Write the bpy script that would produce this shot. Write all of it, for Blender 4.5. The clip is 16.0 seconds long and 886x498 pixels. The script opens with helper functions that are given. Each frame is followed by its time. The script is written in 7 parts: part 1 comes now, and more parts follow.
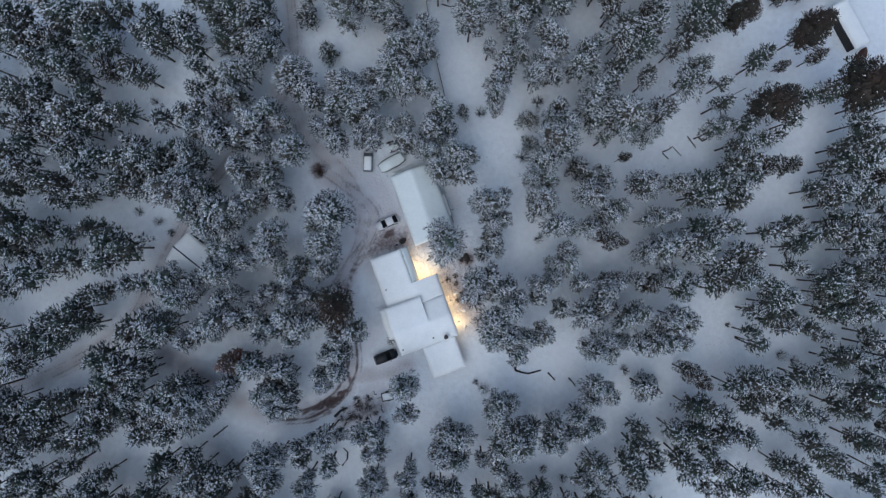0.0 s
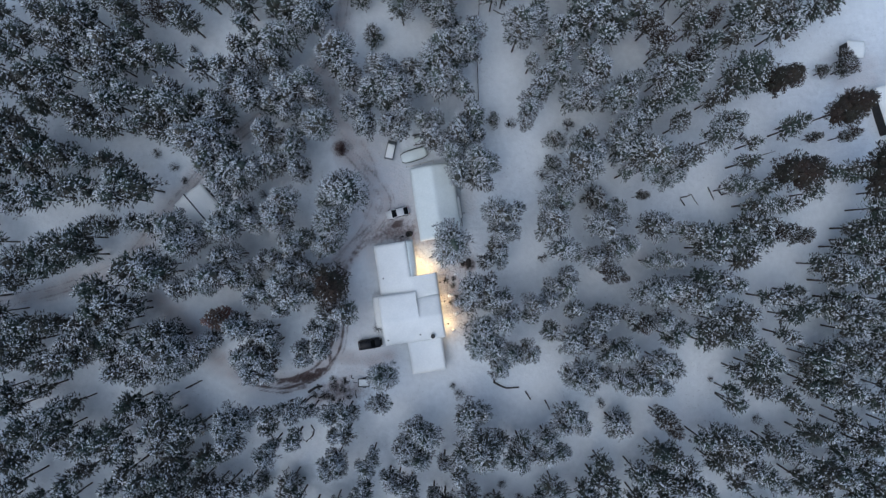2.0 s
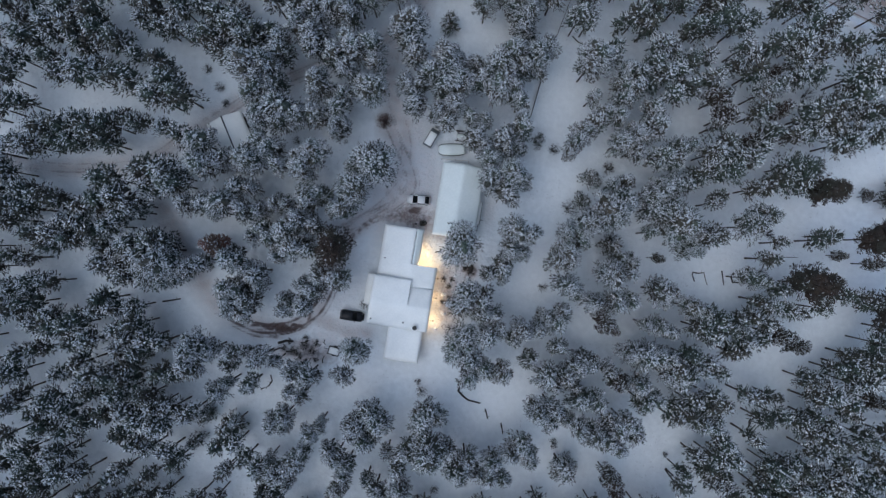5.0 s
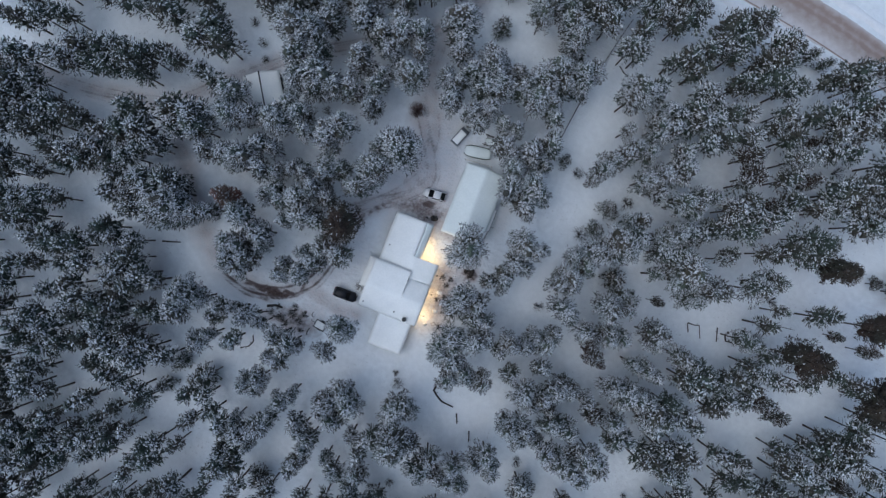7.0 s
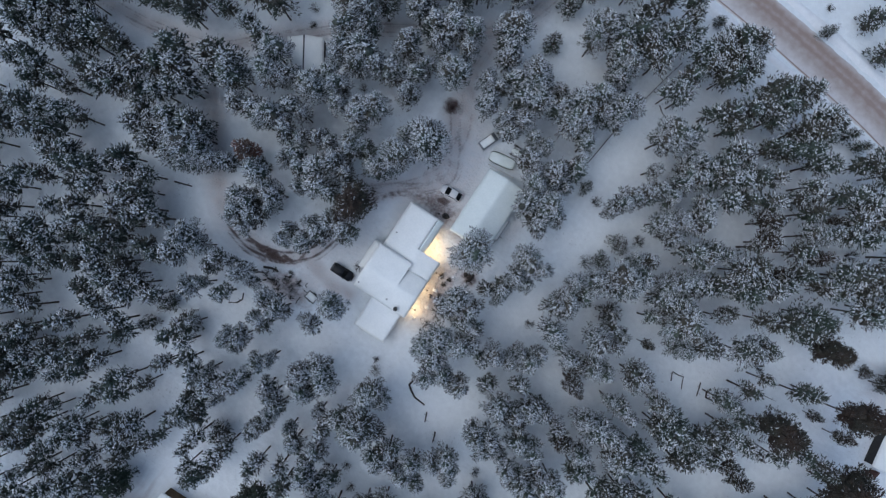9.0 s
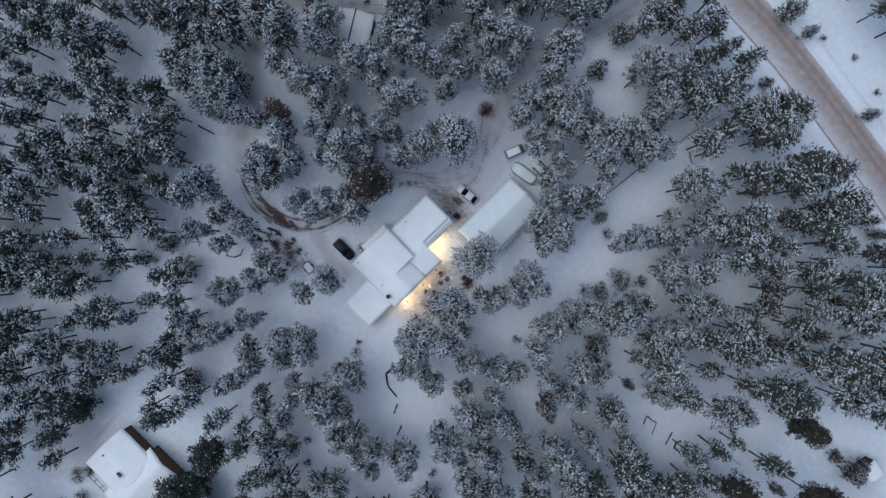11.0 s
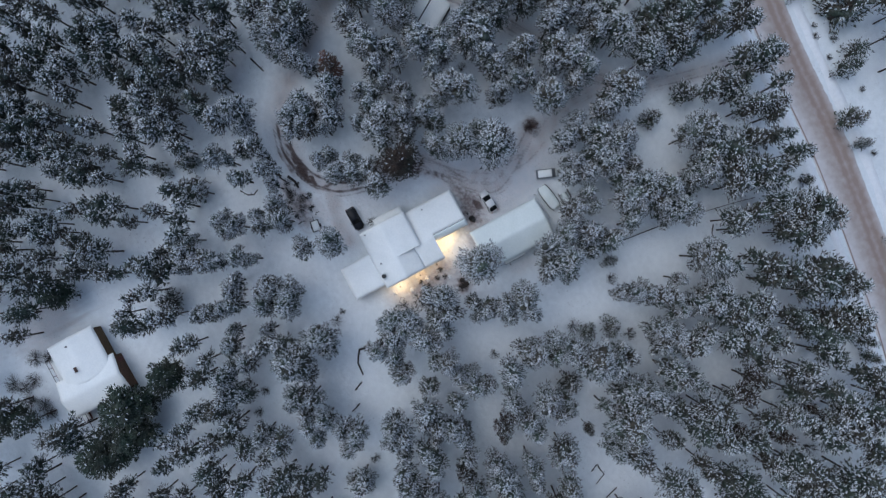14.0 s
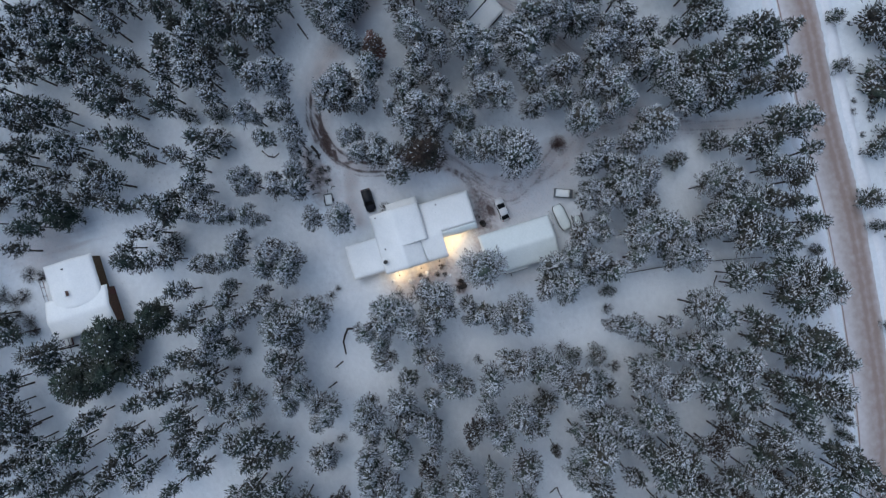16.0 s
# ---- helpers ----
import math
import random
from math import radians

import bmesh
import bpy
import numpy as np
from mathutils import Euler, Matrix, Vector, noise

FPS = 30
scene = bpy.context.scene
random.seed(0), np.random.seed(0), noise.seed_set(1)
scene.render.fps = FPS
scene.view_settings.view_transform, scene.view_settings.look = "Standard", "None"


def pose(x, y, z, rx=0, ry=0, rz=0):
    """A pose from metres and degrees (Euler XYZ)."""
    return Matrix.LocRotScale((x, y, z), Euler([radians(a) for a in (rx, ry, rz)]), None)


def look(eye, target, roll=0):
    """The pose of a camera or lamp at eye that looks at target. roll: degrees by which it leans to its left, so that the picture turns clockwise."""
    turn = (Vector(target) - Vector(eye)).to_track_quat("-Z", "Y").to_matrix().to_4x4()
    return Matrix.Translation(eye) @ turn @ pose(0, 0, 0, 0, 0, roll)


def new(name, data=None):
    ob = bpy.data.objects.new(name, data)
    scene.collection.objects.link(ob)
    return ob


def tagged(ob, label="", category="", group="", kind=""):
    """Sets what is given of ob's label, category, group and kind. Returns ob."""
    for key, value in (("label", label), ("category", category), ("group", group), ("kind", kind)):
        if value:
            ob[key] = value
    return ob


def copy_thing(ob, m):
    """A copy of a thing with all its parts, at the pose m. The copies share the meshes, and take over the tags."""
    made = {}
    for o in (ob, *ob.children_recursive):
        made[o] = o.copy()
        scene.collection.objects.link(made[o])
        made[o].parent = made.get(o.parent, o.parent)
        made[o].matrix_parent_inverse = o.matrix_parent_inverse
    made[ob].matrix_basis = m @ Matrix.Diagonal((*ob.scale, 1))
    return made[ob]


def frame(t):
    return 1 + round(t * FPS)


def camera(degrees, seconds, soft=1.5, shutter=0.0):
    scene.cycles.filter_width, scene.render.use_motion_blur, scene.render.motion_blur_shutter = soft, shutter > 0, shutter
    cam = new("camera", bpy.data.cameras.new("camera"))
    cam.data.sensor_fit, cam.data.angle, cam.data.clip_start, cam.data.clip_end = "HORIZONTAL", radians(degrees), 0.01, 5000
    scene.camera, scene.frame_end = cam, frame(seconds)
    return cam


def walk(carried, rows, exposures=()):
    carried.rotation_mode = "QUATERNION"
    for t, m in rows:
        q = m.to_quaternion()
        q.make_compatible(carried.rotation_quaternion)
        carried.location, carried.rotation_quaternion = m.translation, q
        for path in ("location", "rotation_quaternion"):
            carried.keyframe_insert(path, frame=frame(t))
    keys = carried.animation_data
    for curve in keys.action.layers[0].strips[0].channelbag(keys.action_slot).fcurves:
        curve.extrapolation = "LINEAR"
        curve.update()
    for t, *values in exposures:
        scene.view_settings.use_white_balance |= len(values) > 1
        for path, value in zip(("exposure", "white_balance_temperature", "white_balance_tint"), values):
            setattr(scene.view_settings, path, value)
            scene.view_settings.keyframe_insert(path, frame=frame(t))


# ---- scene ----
# A snowed-in farmhouse in a pine forest at dusk, seen straight down from a turning drone.
cam = camera(73.7, 16.0, soft=1.3)
PATH = [
    (0, pose(1.385, -0.168, 116.09, 0, 0, -20.02)),
    (0.5, pose(1.232, -0.059, 116.23, 0, 0, -17.22)),
    (1, pose(1.053, 0.013, 116.34, 0, 0, -14.42)),
    (1.5, pose(0.852, 0.053, 116.43, 0, 0, -11.62)),
    (2, pose(0.635, 0.063, 116.48, 0, 0, -8.72)),
    (2.5, pose(0.404, 0.047, 116.51, 0, 0, -5.82)),
    (3, pose(0.165, 0.006, 116.52, 0, 0, -2.92)),
    (3.5, pose(-0.081, -0.056, 116.50, 0, 0, 0.03)),
    (4, pose(-0.329, -0.138, 116.47, 0, 0, 3.08)),
    (6.5, pose(-1.515, -0.763, 116.12, 0, 0, 18.28)),
    (7, pose(-1.725, -0.920, 116.03, 0, 0, 21.23)),
    (7.5, pose(-1.922, -1.086, 115.94, 0, 0, 24.28)),
    (8, pose(-2.105, -1.258, 115.85, 0, 0, 27.28)),
    (8.5, pose(-2.272, -1.436, 115.76, 0, 0, 30.28)),
    (9, pose(-2.423, -1.619, 115.67, 0, 0, 33.28)),
    (11.5, pose(-2.925, -2.616, 115.39, 0, 0, 48.23)),
    (12, pose(-2.976, -2.832, 115.38, 0, 0, 51.18)),
    (12.5, pose(-3.012, -3.055, 115.39, 0, 0, 54.08)),
    (13, pose(-3.035, -3.286, 115.42, 0, 0, 56.68)),
    (13.5, pose(-3.045, -3.526, 115.48, 0, 0, 59.28)),
    (14, pose(-3.045, -3.775, 115.57, 0, 0, 61.88)),
    (14.5, pose(-3.036, -4.037, 115.68, 0, 0, 64.63)),
    (15, pose(-3.021, -4.311, 115.82, 0, 0, 67.43)),
    (15.5, pose(-3.001, -4.601, 116.00, 0, 0, 70.28)),
    (16, pose(-2.980, -4.907, 116.21, 0, 0, 73.13)),
]
walk(cam, PATH)

# ---- light ----
SUN_ELEVATION, SUN_AZIMUTH = 62.0, 232.0
world = bpy.data.worlds.new("winter_dusk_sky")
scene.world = world
world.use_nodes = True
wn, wl = world.node_tree.nodes, world.node_tree.links
sky = wn.new("ShaderNodeTexSky")
sky.sky_type = "NISHITA"
sky.sun_disc = False
sky.sun_elevation = radians(SUN_ELEVATION)
sky.sun_rotation = radians(SUN_AZIMUTH)
sky.air_density, sky.dust_density, sky.ozone_density = 1.0, 1.6, 2.0
wl.new(sky.outputs[0], wn["Background"].inputs[0])
wn["Background"].inputs[1].default_value = 0.105
sun = new("sun", bpy.data.lights.new("sun", "SUN"))
sun.data.energy, sun.data.angle, sun.data.color = 0.8, radians(80), (0.74, 0.89, 1.0)
az, el = radians(SUN_AZIMUTH), radians(SUN_ELEVATION)
sun.matrix_basis = look((200 * math.sin(az) * math.cos(el), 200 * math.cos(az) * math.cos(el), 200 * math.sin(el)), (0, 0, 0))
scene.view_settings.exposure = 0.46


# ---- materials ----
def material(name, base, dark=None, scale=4.0, rough=0.85, metal=0.0, bump=0.0, fine=40.0, coat=0.0, objvar=0.0):
    """A procedural surface: two scales of noise between two colours, and fine relief."""
    m = bpy.data.materials.new(name)
    m.use_nodes = True
    n, l = m.node_tree.nodes, m.node_tree.links
    b = n["Principled BSDF"]
    dark = dark or tuple(c * 0.7 for c in base)
    geo = n.new("ShaderNodeNewGeometry")
    big, small = n.new("ShaderNodeTexNoise"), n.new("ShaderNodeTexNoise")
    big.inputs["Scale"].default_value, small.inputs["Scale"].default_value = scale, fine
    big.inputs["Detail"].default_value = small.inputs["Detail"].default_value = 4
    l.new(geo.outputs["Position"], big.inputs["Vector"])
    l.new(geo.outputs["Position"], small.inputs["Vector"])
    add = n.new("ShaderNodeMath")
    add.operation = "MULTIPLY_ADD"
    add.inputs[1].default_value = 0.5
    l.new(small.outputs[0], add.inputs[0])
    half = n.new("ShaderNodeMath")
    half.operation = "MULTIPLY"
    half.inputs[1].default_value = 0.5
    l.new(big.outputs[0], half.inputs[0])
    l.new(half.outputs[0], add.inputs[2])
    ramp = n.new("ShaderNodeValToRGB")
    ramp.color_ramp.elements[0].position, ramp.color_ramp.elements[1].position = 0.36, 0.62
    ramp.color_ramp.elements[0].color, ramp.color_ramp.elements[1].color = (*dark, 1), (*base, 1)
    l.new(add.outputs[0], ramp.inputs[0])
    out = ramp.outputs[0]
    if objvar:
        info = n.new("ShaderNodeObjectInfo")
        hsv = n.new("ShaderNodeHueSaturation")
        mr = n.new("ShaderNodeMapRange")
        mr.inputs["To Min"].default_value, mr.inputs["To Max"].default_value = 1 - objvar, 1 + objvar
        l.new(info.outputs["Random"], mr.inputs["Value"])
        l.new(mr.outputs[0], hsv.inputs["Value"])
        turn = n.new("ShaderNodeMath")
        turn.operation = "MULTIPLY"
        turn.inputs[1].default_value = 17.31
        l.new(info.outputs["Random"], turn.inputs[0])
        part_ = n.new("ShaderNodeMath")
        part_.operation = "FRACT"
        l.new(turn.outputs[0], part_.inputs[0])
        hue = n.new("ShaderNodeMapRange")
        hue.inputs["To Min"].default_value, hue.inputs["To Max"].default_value = 0.5 - objvar * 0.35, 0.5 + objvar * 0.12
        l.new(part_.outputs[0], hue.inputs["Value"])
        l.new(hue.outputs[0], hsv.inputs["Hue"])
        l.new(out, hsv.inputs["Color"])
        out = hsv.outputs[0]
    l.new(out, b.inputs["Base Color"])
    b.inputs["Roughness"].default_value, b.inputs["Metallic"].default_value = rough, metal
    b.inputs["Coat Weight"].default_value = coat
    if bump:
        bm_ = n.new("ShaderNodeBump")
        bm_.inputs["Strength"].default_value, bm_.inputs["Distance"].default_value = bump, 0.1
        l.new(add.outputs[0], bm_.inputs["Height"])
        l.new(bm_.outputs[0], b.inputs["Normal"])
    return m


SNOW = (0.80, 0.82, 0.85)
M_SNOW = material("snow", SNOW, (0.70, 0.72, 0.75), 1.2, 0.75, bump=0.25, fine=9)
M_ROOFSNOW = material("roof_snow", (0.87, 0.885, 0.87), (0.80, 0.82, 0.81), 0.45, 0.7, bump=0.12, fine=3)
M_ICYSNOW = material("wind_packed_roof_snow", (0.72, 0.775, 0.765), (0.65, 0.71, 0.70), 0.4, 0.55, bump=0.12, fine=3)
M_TREESNOW = material("branch_snow", (0.75, 0.77, 0.80), (0.58, 0.61, 0.64), 2.0, 0.8, fine=12)


def dusted(name, base, dark, amount, objvar=0.0):
    """Foliage with powder snow caught on what faces the sky."""
    m = material(name, base, dark, 0.8, 0.9, fine=7, objvar=objvar)
    n, l = m.node_tree.nodes, m.node_tree.links
    b = n["Principled BSDF"]
    color = b.inputs["Base Color"].links[0].from_socket
    geo = n.new("ShaderNodeNewGeometry")
    split = n.new("ShaderNodeSeparateXYZ")
    l.new(geo.outputs["Normal"], split.inputs[0])
    t = n.new("ShaderNodeTexNoise")
    t.inputs["Scale"].default_value, t.inputs["Detail"].default_value = 4.5, 3
    l.new(geo.outputs["Position"], t.inputs["Vector"])
    up = n.new("ShaderNodeMapRange")
    up.inputs["From Min"].default_value, up.inputs["From Max"].default_value = 0.15, 1.0
    up.inputs["To Min"].default_value, up.inputs["To Max"].default_value = 0.0, amount
    l.new(split.outputs["Z"], up.inputs["Value"])
    cut = n.new("ShaderNodeMapRange")
    cut.inputs["From Min"].default_value, cut.inputs["From Max"].default_value = 0.50, 0.62
    l.new(t.outputs[0], cut.inputs["Value"])
    both = n.new("ShaderNodeMath")
    both.operation = "MULTIPLY"
    l.new(up.outputs[0], both.inputs[0])
    l.new(cut.outputs[0], both.inputs[1])
    wide = n.new("ShaderNodeTexNoise")
    wide.inputs["Scale"].default_value, wide.inputs["Detail"].default_value = 0.22, 1
    l.new(geo.outputs["Position"], wide.inputs["Vector"])
    shade = n.new("ShaderNodeValToRGB")
    shade.color_ramp.elements[0].position, shade.color_ramp.elements[1].position = 0.38, 0.62
    shade.color_ramp.elements[0].color, shade.color_ramp.elements[1].color = (0.72, 1.0, 0.80, 1), (1.0, 0.82, 0.66, 1)
    l.new(wide.outputs[0], shade.inputs[0])
    tint = n.new("ShaderNodeMix")
    tint.data_type, tint.blend_type = "RGBA", "MULTIPLY"
    tint.inputs["Factor"].default_value = 1.0
    l.new(color, tint.inputs["A"])
    l.new(shade.outputs[0], tint.inputs["B"])
    mix = n.new("ShaderNodeMix")
    mix.data_type = "RGBA"
    l.new(both.outputs[0], mix.inputs["Factor"])
    l.new(tint.outputs["Result"], mix.inputs["A"])
    mix.inputs["B"].default_value = (0.72, 0.75, 0.79, 1)
    l.new(mix.outputs["Result"], b.inputs["Base Color"])
    return m


M_NEEDLE = dusted("pine_needles", (0.070, 0.074, 0.066), (0.028, 0.031, 0.030), 0.22, 0.3)
M_NEEDLE_DARK = dusted("dark_needles", (0.052, 0.035, 0.027), (0.019, 0.014, 0.012), 0.10)
M_NEEDLE_GREEN = dusted("green_needles", (0.034, 0.048, 0.034), (0.014, 0.021, 0.017), 0.10)
M_NEEDLE_DEAD = dusted("dead_needles", (0.19, 0.080, 0.068), (0.09, 0.042, 0.038), 0.22)
M_TWIG = material("bare_twigs", (0.075, 0.068, 0.064), (0.036, 0.032, 0.031), 3.0, 0.95)
M_REDTWIG = material("reddish_twigs", (0.13, 0.075, 0.065), (0.07, 0.040, 0.036), 3.0, 0.95)
M_BARK = material("pine_bark", (0.085, 0.062, 0.050), (0.030, 0.024, 0.021), 5.0, 0.95, bump=0.4)
M_LOG = material("weathered_log", (0.060, 0.050, 0.045), (0.022, 0.019, 0.018), 4.0, 0.95, bump=0.4)
M_BOARD = material("grey_boards", (0.22, 0.19, 0.17), (0.12, 0.10, 0.09), 3.0, 0.9, bump=0.2, objvar=0.15)
M_BROWNBOARD = material("brown_boards", (0.17, 0.088, 0.048), (0.09, 0.046, 0.026), 3.0, 0.85, bump=0.2, objvar=0.2)
M_CREAM = material("cream_boards", (0.62, 0.55, 0.42), (0.50, 0.44, 0.33), 2.0, 0.8, bump=0.1, objvar=0.05)
M_DARKBOARD = material("dark_boards", (0.045, 0.042, 0.042), (0.020, 0.019, 0.019), 3.0, 0.9, bump=0.2)
M_TRIM = material("white_trim", (0.70, 0.70, 0.68), (0.60, 0.60, 0.58), 3.0, 0.6)
M_ROOFING = material("dark_roofing", (0.06, 0.06, 0.065), (0.03, 0.03, 0.033), 3.0, 0.7)
M_METAL = material("dull_metal", (0.35, 0.36, 0.37), (0.22, 0.22, 0.23), 5.0, 0.45, metal=0.8)
M_BLACKMETAL = material("black_metal", (0.02, 0.02, 0.021), (0.012, 0.012, 0.012), 5.0, 0.5)
M_BLACKPAINT = material("black_car_paint", (0.011, 0.013, 0.018), (0.007, 0.008, 0.012), 2.0, 0.35)
M_BLACKPAINT.node_tree.nodes["Principled BSDF"].inputs["Specular IOR Level"].default_value = 0.2
M_SILVERPAINT = material("white_car_paint", (0.66, 0.67, 0.68), (0.60, 0.61, 0.62), 2.0, 0.35, coat=0.5)
M_GLASS = material("car_glass", (0.010, 0.012, 0.014), (0.007, 0.008, 0.009), 2.0, 0.08)
M_GLASS.node_tree.nodes["Principled BSDF"].inputs["Specular IOR Level"].default_value = 0.25
M_FROST = material("frosted_glass", (0.20, 0.22, 0.24), (0.07, 0.08, 0.09), 3.0, 0.35)
M_TYRE = material("rubber", (0.018, 0.018, 0.018), (0.012, 0.012, 0.012), 8.0, 0.9)
M_LAMPRED = material("red_lens", (0.25, 0.01, 0.01), (0.18, 0.01, 0.01), 8.0, 0.3)
M_LAMPCLEAR = material("clear_lens", (0.6, 0.6, 0.6), (0.5, 0.5, 0.5), 8.0, 0.15)
M_BRICK = material("chimney_brick", (0.25, 0.13, 0.09), (0.15, 0.08, 0.06), 6.0, 0.9, bump=0.3)
M_TARP = material("brown_tarp", (0.10, 0.045, 0.035), (0.05, 0.025, 0.02), 2.0, 0.8, bump=0.4)
M_GREENTARP = material("green_tarp", (0.045, 0.07, 0.05), (0.03, 0.045, 0.035), 2.0, 0.7, bump=0.3)
M_REDBOARD = material("red_boards", (0.26, 0.10, 0.085), (0.16, 0.065, 0.055), 3.0, 0.85)


def glow(name, color, strength):
    m = bpy.data.materials.new(name)
    m.use_nodes = True
    b = m.node_tree.nodes["Principled BSDF"]
    b.inputs["Emission Color"].default_value, b.inputs["Emission Strength"].default_value = (*color, 1), strength
    return m


M_BULB = glow("warm_bulb", (1.0, 0.72, 0.38), 12.0)
M_WINDOW = material("window_glass", (0.03, 0.035, 0.04), (0.02, 0.024, 0.03), 2.0, 0.06)


# ---- helpers for meshes ----
def mesh_of(name, verts, faces, mats, index=None, smooth=False):
    me = bpy.data.meshes.new(name)
    me.from_pydata([tuple(v) for v in np.asarray(verts).tolist()], [], [tuple(f) for f in faces])
    for m in mats:
        me.materials.append(m)
    if index is not None:
        me.polygons.foreach_set("material_index", index)
    if smooth:
        me.polygons.foreach_set("use_smooth", [True] * len(me.polygons))
    me.update()
    return me


def part(name, bm, mat, parent, label="", smooth=False):
    me = bpy.data.meshes.new(name)
    bmesh.ops.recalc_face_normals(bm, faces=bm.faces)
    bm.to_mesh(me)
    bm.free()
    me.materials.append(mat)
    if smooth:
        me.polygons.foreach_set("use_smooth", [True] * len(me.polygons))
    ob = new(name, me)
    ob.parent = parent
    if label:
        tagged(ob, label)
    return ob


def child(name, me, parent, label=""):
    ob = new(name, me)
    ob.parent = parent
    return tagged(ob, label)


def thing(name, m, label, category, group=""):
    ob = new(name)
    ob.empty_display_size = 0.3
    ob.matrix_basis = m
    return tagged(ob, label, category, group)


def box(bm, x0, x1, y0, y1, z0, z1, bevel=0.0):
    r = bmesh.ops.create_cube(bm, size=1.0)
    bmesh.ops.transform(bm, verts=r["verts"], matrix=Matrix.Translation(((x0 + x1) / 2, (y0 + y1) / 2, (z0 + z1) / 2)) @ Matrix.Diagonal((x1 - x0, y1 - y0, z1 - z0, 1)))
    if bevel:
        edges = list({e for v in r["verts"] for e in v.link_edges})
        bmesh.ops.bevel(bm, geom=edges, offset=bevel, segments=2, affect="EDGES")
    return bm


def tube(bm, a, b, ra, rb=None, sides=8):
    a, b = Vector(a), Vector(b)
    r = bmesh.ops.create_cone(bm, cap_ends=True, segments=sides, radius1=ra, radius2=rb if rb is not None else ra, depth=(b - a).length)
    bmesh.ops.transform(bm, verts=r["verts"], matrix=Matrix.Translation((a + b) / 2) @ (b - a).to_track_quat("Z", "Y").to_matrix().to_4x4())
    return bm


def snow_over(name, rows, thick, parent, label="", lip=0.08, step=0.35, mat=None, ragged=0.06, open_sides=""):
    """Snow lying over one or more roof slopes: a soft-edged, slightly uneven layer through the rows (pairs of end points).
    open_sides: sides a, b (first, last row), c, d (row starts, row ends) where the snow runs on into its neighbour."""
    rows = [(Vector(p), Vector(q)) for p, q in rows]
    nu = max(4, int((rows[0][1] - rows[0][0]).length / step))
    ladder = []
    for (p, q), (r, s) in zip(rows[:-1], rows[1:]):
        n = max(2, int((r - p).length / step))
        ladder += [(p.lerp(r, k / n), q.lerp(s, k / n)) for k in range(n)]
    ladder.append(rows[-1])
    # round the ridge off
    soft = [ladder[0]] + [tuple((ladder[k - 1][e] + ladder[k][e] * 2 + ladder[k + 1][e]) / 4 for e in (0, 1)) for k in range(1, len(ladder) - 1)] + [ladder[-1]]
    nv = len(soft) - 1
    mid = (rows[0][0] + rows[-1][1]) / 2
    verts, faces, far = [], [], 99
    for j, (p0, p1) in enumerate(soft):
        for i in range(nu + 1):
            p = p0.lerp(p1, i / nu)
            edge = min(far if "c" in open_sides else i, far if "d" in open_sides else nu - i, far if "a" in open_sides else j, far if "b" in open_sides else nv - j) * step
            h = thick * (1 - math.exp(-(edge + 0.05) / 0.18)) + 0.035 * noise.noise(p * 0.9) + 0.015 * noise.noise(p * 3.1)
            q = p + Vector((0, 0, h))
            if edge < 0.01:
                away = Vector((p.x - mid.x, p.y - mid.y, 0)).normalized()
                q = p + away * (lip + ragged * noise.noise(p * 1.7)) + Vector((0, 0, 0.04))
            verts.append(q)
    w = nu + 1
    for j in range(nv):
        for i in range(nu):
            faces.append((j * w + i, j * w + i + 1, (j + 1) * w + i + 1, (j + 1) * w + i))
    rim = list(range(nu)) + [j * w + nu for j in range(nv)] + [nv * w + nu - i for i in range(nu)] + [(nv - j) * w for j in range(nv)]
    base = len(verts)
    verts += [verts[k] - Vector((0, 0, 0.14)) for k in rim]
    side = ["a"] * nu + ["d"] * nv + ["b"] * nu + ["c"] * nv
    for k in range(len(rim)):
        k2 = (k + 1) % len(rim)
        if side[k] not in open_sides:
            faces.append((rim[k2], rim[k], base + k, base + k2))
    return child(name, mesh_of(name, verts, faces, [mat or M_ROOFSNOW], smooth=True), parent, label)


def snow_sheet(name, p00, p10, p11, p01, thick, parent, label="", lip=0.10, step=0.35):
    return snow_over(name, [(p00, p10), (p01, p11)], thick, parent, label, lip, step)


def roof_slab(name, p00, p10, p11, p01, thick, parent, label=""):
    bm = bmesh.new()
    top = [bm.verts.new(p) for p in (p00, p10, p11, p01)]
    low = [bm.verts.new((p[0], p[1], p[2] - thick)) for p in (p00, p10, p11, p01)]
    bm.faces.new(top)
    bm.faces.new(low[::-1])
    for k in range(4):
        bm.faces.new((top[k], low[k], low[(k + 1) % 4], top[(k + 1) % 4]))
    return part(name, bm, M_ROOFING, parent, label)


